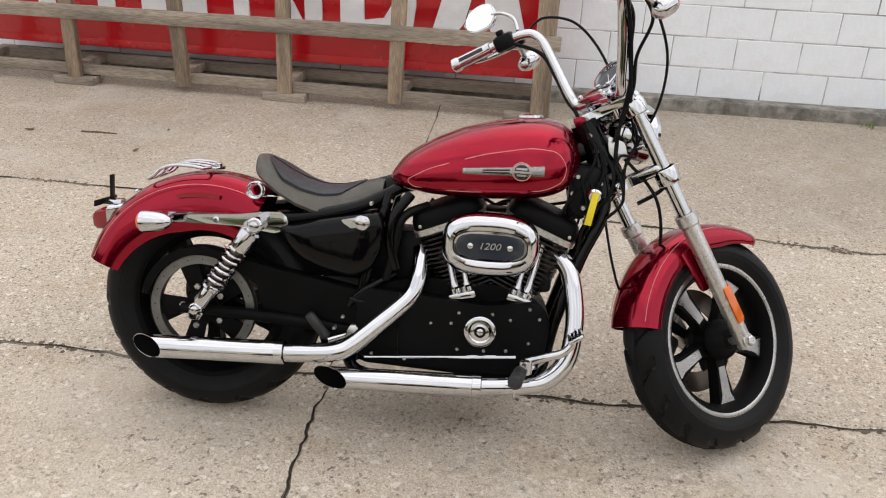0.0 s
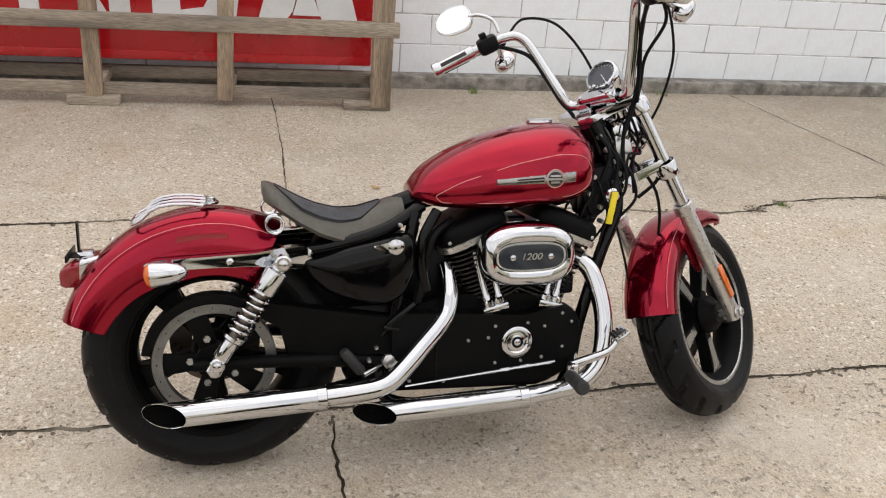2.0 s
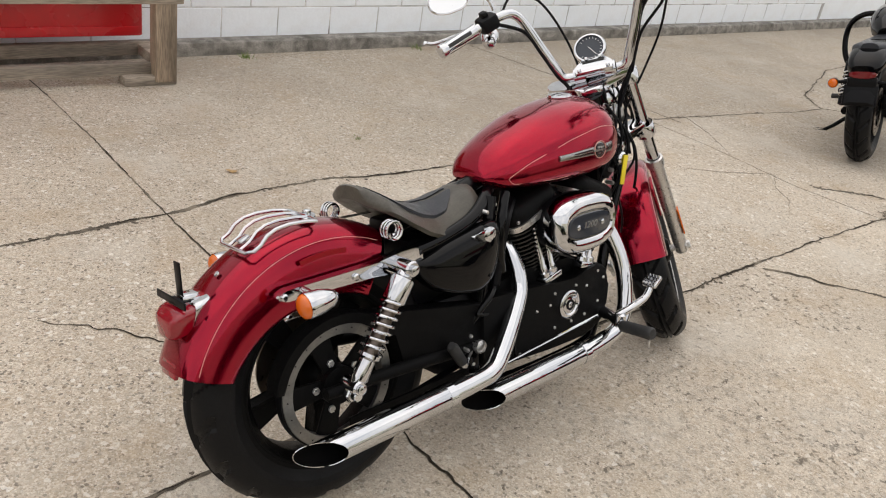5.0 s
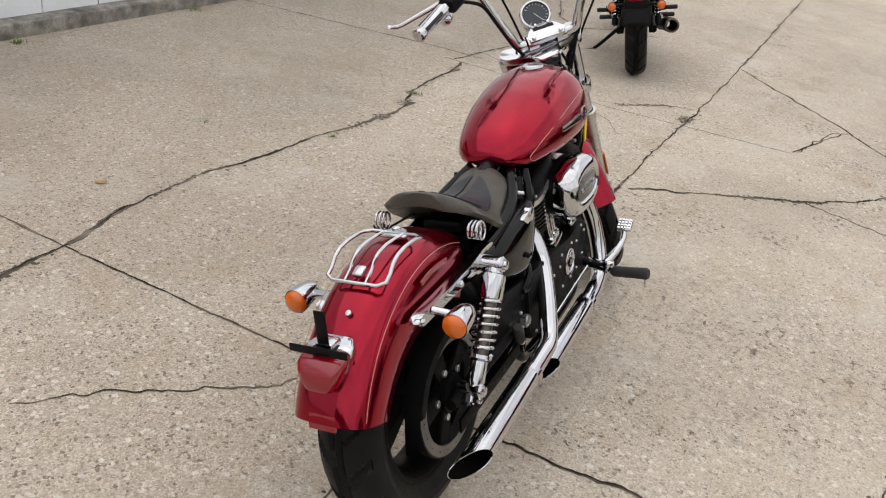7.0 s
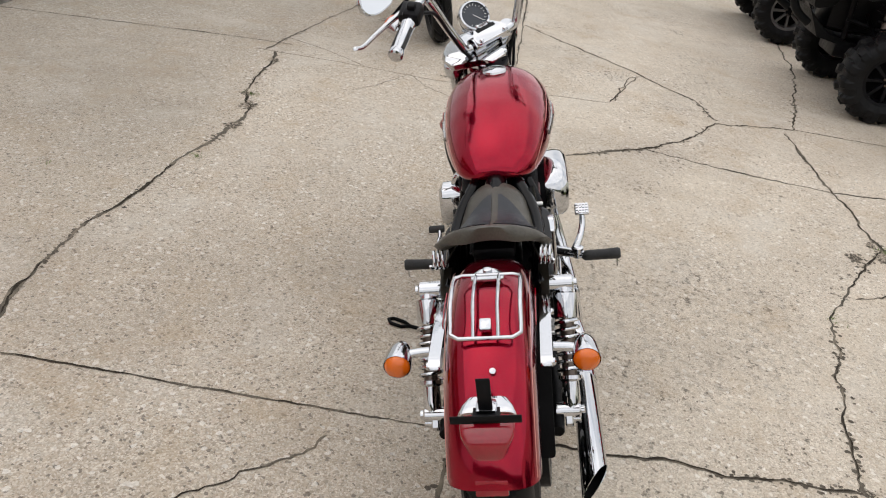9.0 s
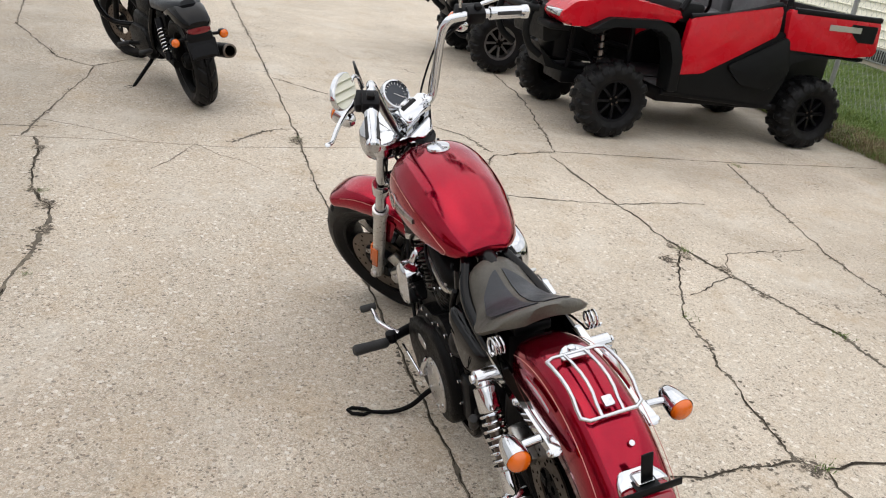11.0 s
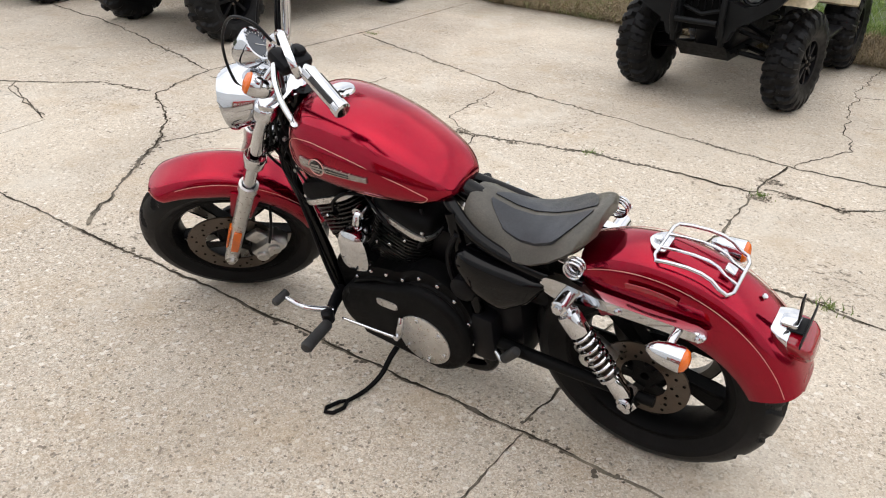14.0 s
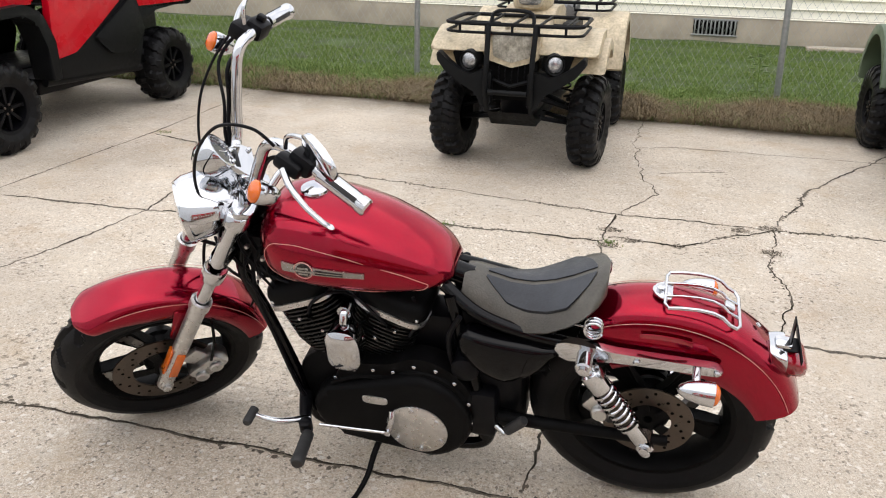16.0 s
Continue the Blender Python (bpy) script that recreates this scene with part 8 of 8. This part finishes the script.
for s in SIDES:
    signal(bb, (-0.27, s * 0.156, 0.510), (1, 0, 0), [(-0.255, s * 0.12, 0.515), (-0.255, s * 0.07, 0.520)], 0.028, BLACK)
    top, bot = Vector((0.10, s * 0.135, 0.575)), Vector((0.0, s * 0.145, 0.34))
    M = along(top, bot)
    L = (bot - top).length
    sh = part("shock_absorber", lathe(bmesh.new(), [(0, -0.02), (0.022, -0.015), (0.026, 0.0), (0.026, 0.05), (0.016, 0.055), (0.016, L - 0.05), (0.022, L - 0.045), (0.022, L), (0, L + 0.01)], M, 20), BLACK, bb, "black shock absorber with a bright coil spring")
    hel = [M @ Vector((0.026 * math.cos(2 * math.pi * 7 * t), 0.026 * math.sin(2 * math.pi * 7 * t), 0.05 + (L - 0.10) * t)) for t in (i / 120 for i in range(121))]
    part("coil_spring", tube(bmesh.new(), hel, 0.0045, 6), CHROME, sh)
    part("swingarm", tube(bmesh.new(), [(-0.03, s * 0.115, 0.305), (0.45, s * 0.10, 0.32)], 0.024, 10), SATIN, bb)
    hoop = curve([(1.00, s * 0.06, 0.80), (1.02, s * 0.22, 0.80), (1.02, s * 0.315, 0.72), (1.00, s * 0.325, 0.55), (0.98, s * 0.26, 0.43), (0.95, s * 0.12, 0.38)], 6)
    part("engine_guard", tube(bmesh.new(), hoop, 0.019, 12), GLOSS, bb, "black tubular engine guard")
    part("passenger_peg", lathe(bmesh.new(), [(0.010, 0), (0.016, 0.01), (0.016, 0.09), (0, 0.095)], along((0.32, s * 0.17, 0.335), (0.32, s * 0.30, 0.335)), 14), GRIP, bb)
    part("footpeg", lathe(bmesh.new(), [(0.010, 0), (0.016, 0.01), (0.016, 0.10), (0, 0.105)], along((0.78, s * 0.20, 0.30), (0.77, s * 0.33, 0.305)), 14), GRIP, bb)
    part("fork_leg", tube(bmesh.new(), [(1.44, 0.05 + s * 0.095, 0.30), (1.10, s * 0.095, 0.92)], 0.022, 12), SATIN, bb)
    part("grip", tube(bmesh.new(), [(0.98, s * 0.30, 1.02), (0.93, s * 0.42, 1.0)], 0.018, 10), GRIP, bb)
    part("mirror", disc(bmesh.new(), 0.05, 0.015, Matrix.Translation((1.0, s * 0.38, 1.12)) @ Matrix.Rotation(radians(-80), 4, "Y"), 24, 0.004), BLACK, bb)
part("muffler", lathe(bmesh.new(), [(0.030, 0), (0.048, 0.04), (0.050, 0.32), (0.046, 0.36), (0.034, 0.365), (0.032, 0.30)], along((0.28, -0.20, 0.28), (-0.14, -0.240, 0.345)), 28), SATIN, bb, "short black muffler")
part("muffler_ring", lathe(bmesh.new(), [(0.036, 0.356), (0.047, 0.352), (0.047, 0.368), (0.036, 0.370)], along((0.28, -0.20, 0.28), (-0.14, -0.240, 0.345)), 28, closed=True), DISC, bb, "bare metal muffler tip")
part("exhaust_pipe", tube(bmesh.new(), curve([(0.28, -0.19, 0.27), (0.55, -0.17, 0.21), (0.85, -0.15, 0.22), (0.95, -0.10, 0.40)], 5), 0.026, 12), SATIN, bb)
b2 = bmesh.new()
box(b2, (0.68, 0, 0.36), (0.46, 0.26, 0.30), 0.05)
box(b2, (0.66, 0, 0.56), (0.36, 0.20, 0.16), 0.04)
box(b2, (0.30, 0, 0.48), (0.22, 0.16, 0.22), 0.03)
part("engine", b2, SATIN, bb)
part("seat", loft(bmesh.new(), [[Vector((x, y * w, z0 + z * 0.045)) for y, z in oval(0, 0, 2, 2, 24, 3)] for x, w, z0 in ((-0.16, 0.05, 0.685), (-0.10, 0.10, 0.685), (0.05, 0.13, 0.67), (0.22, 0.14, 0.66), (0.40, 0.10, 0.67), (0.48, 0.07, 0.68))]), INSERT, bb, "black leather saddle")
part("fuel_tank", loft(bmesh.new(), [[Vector((x, y * w, z0 + z * h)) for y, z in oval(0, 0, 2, 2, 32, 2.6)] for x, w, h, z0 in ((0.44, 0.05, 0.04, 0.72), (0.52, 0.10, 0.07, 0.745), (0.70, 0.14, 0.10, 0.77), (0.86, 0.145, 0.11, 0.78), (0.97, 0.09, 0.07, 0.77))]), GLOSS, bb, "gloss black fuel tank")
part("handlebar", tube(bmesh.new(), curve([(0.95, -0.40, 1.0), (0.98, -0.28, 1.02), (1.06, -0.10, 0.98), (1.06, 0.10, 0.98), (0.98, 0.28, 1.02), (0.95, 0.40, 1.0)], 6), 0.013, 10), BLACK, bb)
part("headlamp", lathe(bmesh.new(), [(0, -0.09), (0.05, -0.08), (0.085, -0.02), (0.09, 0.05), (0.08, 0.06), (0, 0.07)], Matrix.Translation((1.20, 0, 0.84)) @ AX, 28), GLOSS, bb)
for ang in (-28, 28):
    ax = Vector((math.sin(radians(ang)), 0, math.cos(radians(ang))))
    M = along(Vector((0.68, 0, 0.36)) + ax * 0.06, Vector((0.68, 0, 0.36)) + ax)
    cyl = part("cylinder", lathe(bmesh.new(), [(0.06, 0), (0.06, 0.22), (0.05, 0.24), (0, 0.24)], M, 20), SATIN, bb, "black finned cylinder")
    for k in range(8):
        part("fin", loft(bmesh.new(), [[M @ Vector((x, y, h)) for x, y in oval(0, 0, 0.19, 0.20, 20, 3)] for h in (0.07 + 0.02 * k, 0.076 + 0.02 * k)]), FIN, cyl)
for y in SIDES:
    part("primary_case", slab(bmesh.new(), rounded([(0.42, 0.24), (0.90, 0.24), (0.94, 0.34), (0.86, 0.42), (0.50, 0.44), (0.42, 0.36)], 0.05), y * 0.10, y * 0.165, 0.02, seg=3), SATIN, bb)
    part("frame_tube", tube(bmesh.new(), curve([(0.36, y * 0.10, 0.60), (0.40, y * 0.13, 0.45), (0.44, y * 0.13, 0.28), (0.60, y * 0.12, 0.20)], 5), 0.018, 10), GLOSS, bb)
    part("peg_mount", tube(bmesh.new(), [(0.70, y * 0.15, 0.30), (0.78, y * 0.22, 0.30)], 0.014, 10), SATIN, bb)
    part("belt_cover", slab(bmesh.new(), rounded([(-0.02, 0.40), (0.40, 0.42), (0.42, 0.30), (0.0, 0.27)], 0.03), y * 0.085, y * 0.105, 0.006), SATIN, bb)
part("shift_lever", tube(bmesh.new(), curve([(0.74, 0.19, 0.27), (0.84, 0.23, 0.29), (0.92, 0.24, 0.30)], 4), 0.008, 8), CHROME, bb)
st = part("side_stand", tube(bmesh.new(), [(0.60, 0.09, 0.25), (0.585, 0.14, 0.19), (0.53, 0.27, 0.095), (0.49, 0.315, 0.073)], [0.016, 0.011], 10), SATIN, bb)
part("stand_loop", tube(bmesh.new(), [(0.48, 0.32, 0.070), (0.44, 0.36, 0.078), (0.43, 0.40, 0.085), (0.45, 0.41, 0.088), (0.49, 0.37, 0.080), (0.51, 0.33, 0.072)], 0.006, 8, closed=True), SATIN, st)


# ---- wall blocks, one by one ----
bl = []
for v in range(3):
    b2 = bmesh.new()
    box(b2, (0, 0, 0), (0.3922, 0.05, 0.1900), 0.004, None, 1)
    for w in b2.verts:
        w.co += Vector((noise.noise(w.co * 9 + Vector((v * 5, 0, 0))), noise.noise(w.co * 9 + Vector((0, v * 5, 3))), noise.noise(w.co * 9 + Vector((3, 0, v * 5))))) * 0.0022
    me = bpy.data.meshes.new("block")
    b2.to_mesh(me)
    b2.free()
    me.materials.append(BLOCKMAT)
    bl.append(me)
rnd = random.Random(11)
for row in range(8):
    for k in range(31):
        x = -4.2 + 0.396 * k + (0.198 if row % 2 else 0)
        ob = new("block", bl[rnd.randrange(3)])
        ob.parent = wall
        ob.matrix_basis = WALL @ pose(x, 0.0930 + rnd.uniform(-0.0012, 0.0012), 0.108 + 0.194 * row + 0.07 - 0.01, 0, 0, rnd.uniform(-0.15, 0.15))

# weeds in the cracks
def weeds(places):
    vs, fs = [], []
    r = random.Random(21)
    for x, y, n, h in places:
        for _ in range(n):
            a = r.uniform(0, 6.283)
            d = abs(r.gauss(0, 0.03))
            px, py = x + d * math.cos(a), y + d * math.sin(a)
            hh = h * r.uniform(0.4, 1.2)
            lx, ly = r.gauss(0, 0.5) * hh, r.gauss(0, 0.5) * hh
            i = len(vs)
            vs += [(px - 0.002, py, 0.0), (px + 0.002, py, 0.0), (px + lx, py + ly, hh)]
            fs += [(i, i + 1, i + 2)]
    me = bpy.data.meshes.new("weeds")
    me.from_pydata(vs, [], fs)
    me.materials.append(BLADES)
    return tagged(new("weeds", me), "small green weeds growing in the cracks", "weeds", kind="stuff")


weeds([(-0.980, 0.967, 40, 0.035), (-0.470, 0.922, 40, 0.02), (-0.517, 0.127, 60, 0.018), (1.230, 0.309, 60, 0.018), (0.323, 0.100, 40, 0.018), (2.956, 2.047, 60, 0.02), (1.970, 3.421, 60, 0.02), (1.075, 3.394, 40, 0.015), (0.545, 0.774, 30, 0.015), (2.717, -1.185, 30, 0.02), (0.765, 3.907, 10, 0.02), (0.923, 5.306, 50, 0.04), (2.296, 5.281, 40, 0.04)])


# small litter and growth
def leaf(x, y, turn, size, material, label):
    ring = [Vector((size * math.cos(a) * (1 + 0.15 * math.cos(3 * a)), size * 0.55 * math.sin(a), 0.003 + 0.006 * abs(math.cos(a)))) for a in (2 * math.pi * k / 14 for k in range(14))]
    b2 = loft(bmesh.new(), [[p * 0.3 + Vector((0, 0, 0.003)) for p in ring], ring, [p - Vector((0, 0, 0.0008)) for p in ring], [p * 0.3 + Vector((0, 0, 0.002)) for p in ring]])
    ob = tagged(part("leaf", b2, material), label, "leaf")
    ob.matrix_basis = pose(x, y, 0.001, 0, 0, turn)


LEAFBROWN = mat("dry_leaf", (0.13, 0.085, 0.045), 0.7, var=0.3, scale=60)
LEAFTAN = mat("tan_leaf", (0.42, 0.27, 0.12), 0.7, var=0.3, scale=60)
for x, y, turn, size, m_, lab in ((-2.565, 4.202, 20, 0.026, LEAFBROWN, "curled brown dead leaf on the concrete"), (-1.835, 4.332, 80, 0.016, LEAFBROWN, "small brown dead leaf on the concrete"), (-0.004, 3.758, 140, 0.024, LEAFTAN, "tan dead leaf on the concrete"), (-1.871, 3.986, 60, 0.020, LEAFBROWN, "brown dead leaf on the concrete")):
    leaf(x, y, turn, size, m_, lab)
twig = tagged(part("twig", tube(bmesh.new(), curve([(-2.28, 4.22, 0.005), (-2.18, 4.225, 0.006), (-2.08, 4.22, 0.004)], 4), [0.005, 0.003], 8), LEAFBROWN), "thin dry twig lying on the concrete", "twig")
board = tagged(part("plank", box(bmesh.new(), (0, 0, 0.03), (1.25, 0.14, 0.045), 0.005), mat("pale_board", (0.46, 0.42, 0.35), 0.8, var=0.2, scale=6, stretch=(0.3, 2, 2))), "pale weathered plank lying along the house foundation", "plank")
board.matrix_basis = YARD @ pose(-2.85, -7.62, 0.03, 0, 0, 4)
rnd = random.Random(17)
wp = tagged(new("weed_plant"), "tall thin yellow-green weed growing by the fence", "weed")
wp.matrix_basis = YARD @ pose(-1.5, -3.71, 0.02)
part("stem", tube(bmesh.new(), curve([(0, 0, 0), (0.02, 0, 0.2), (0.03, 0.01, 0.4), (0.08, 0.0, 0.5)], 5), [0.006, 0.002], 6), BLADES, wp)
for k in range(26):
    z = 0.06 + 0.44 * k / 26
    a, L = rnd.uniform(0, 6.283), rnd.uniform(0.05, 0.11)
    d = Vector((math.cos(a), math.sin(a), 0.25))
    w = Vector((-math.sin(a), math.cos(a), 0)) * 0.013
    p = Vector((0.08 * (z / 0.5) ** 2, 0, z))
    b2 = bmesh.new()
    b2.faces.new([b2.verts.new(v) for v in (p, p + d * L * 0.5 + w, p + d * L - Vector((0, 0, 0.02)), p + d * L * 0.5 - w)])
    part("leaf", b2, BLADES, wp)


# plan units to metres
for ob in [o for o in scene.objects if o.parent is None and o is not cam and o is not sun]:
    ob.matrix_basis = Matrix.Scale(K, 4) @ ob.matrix_basis
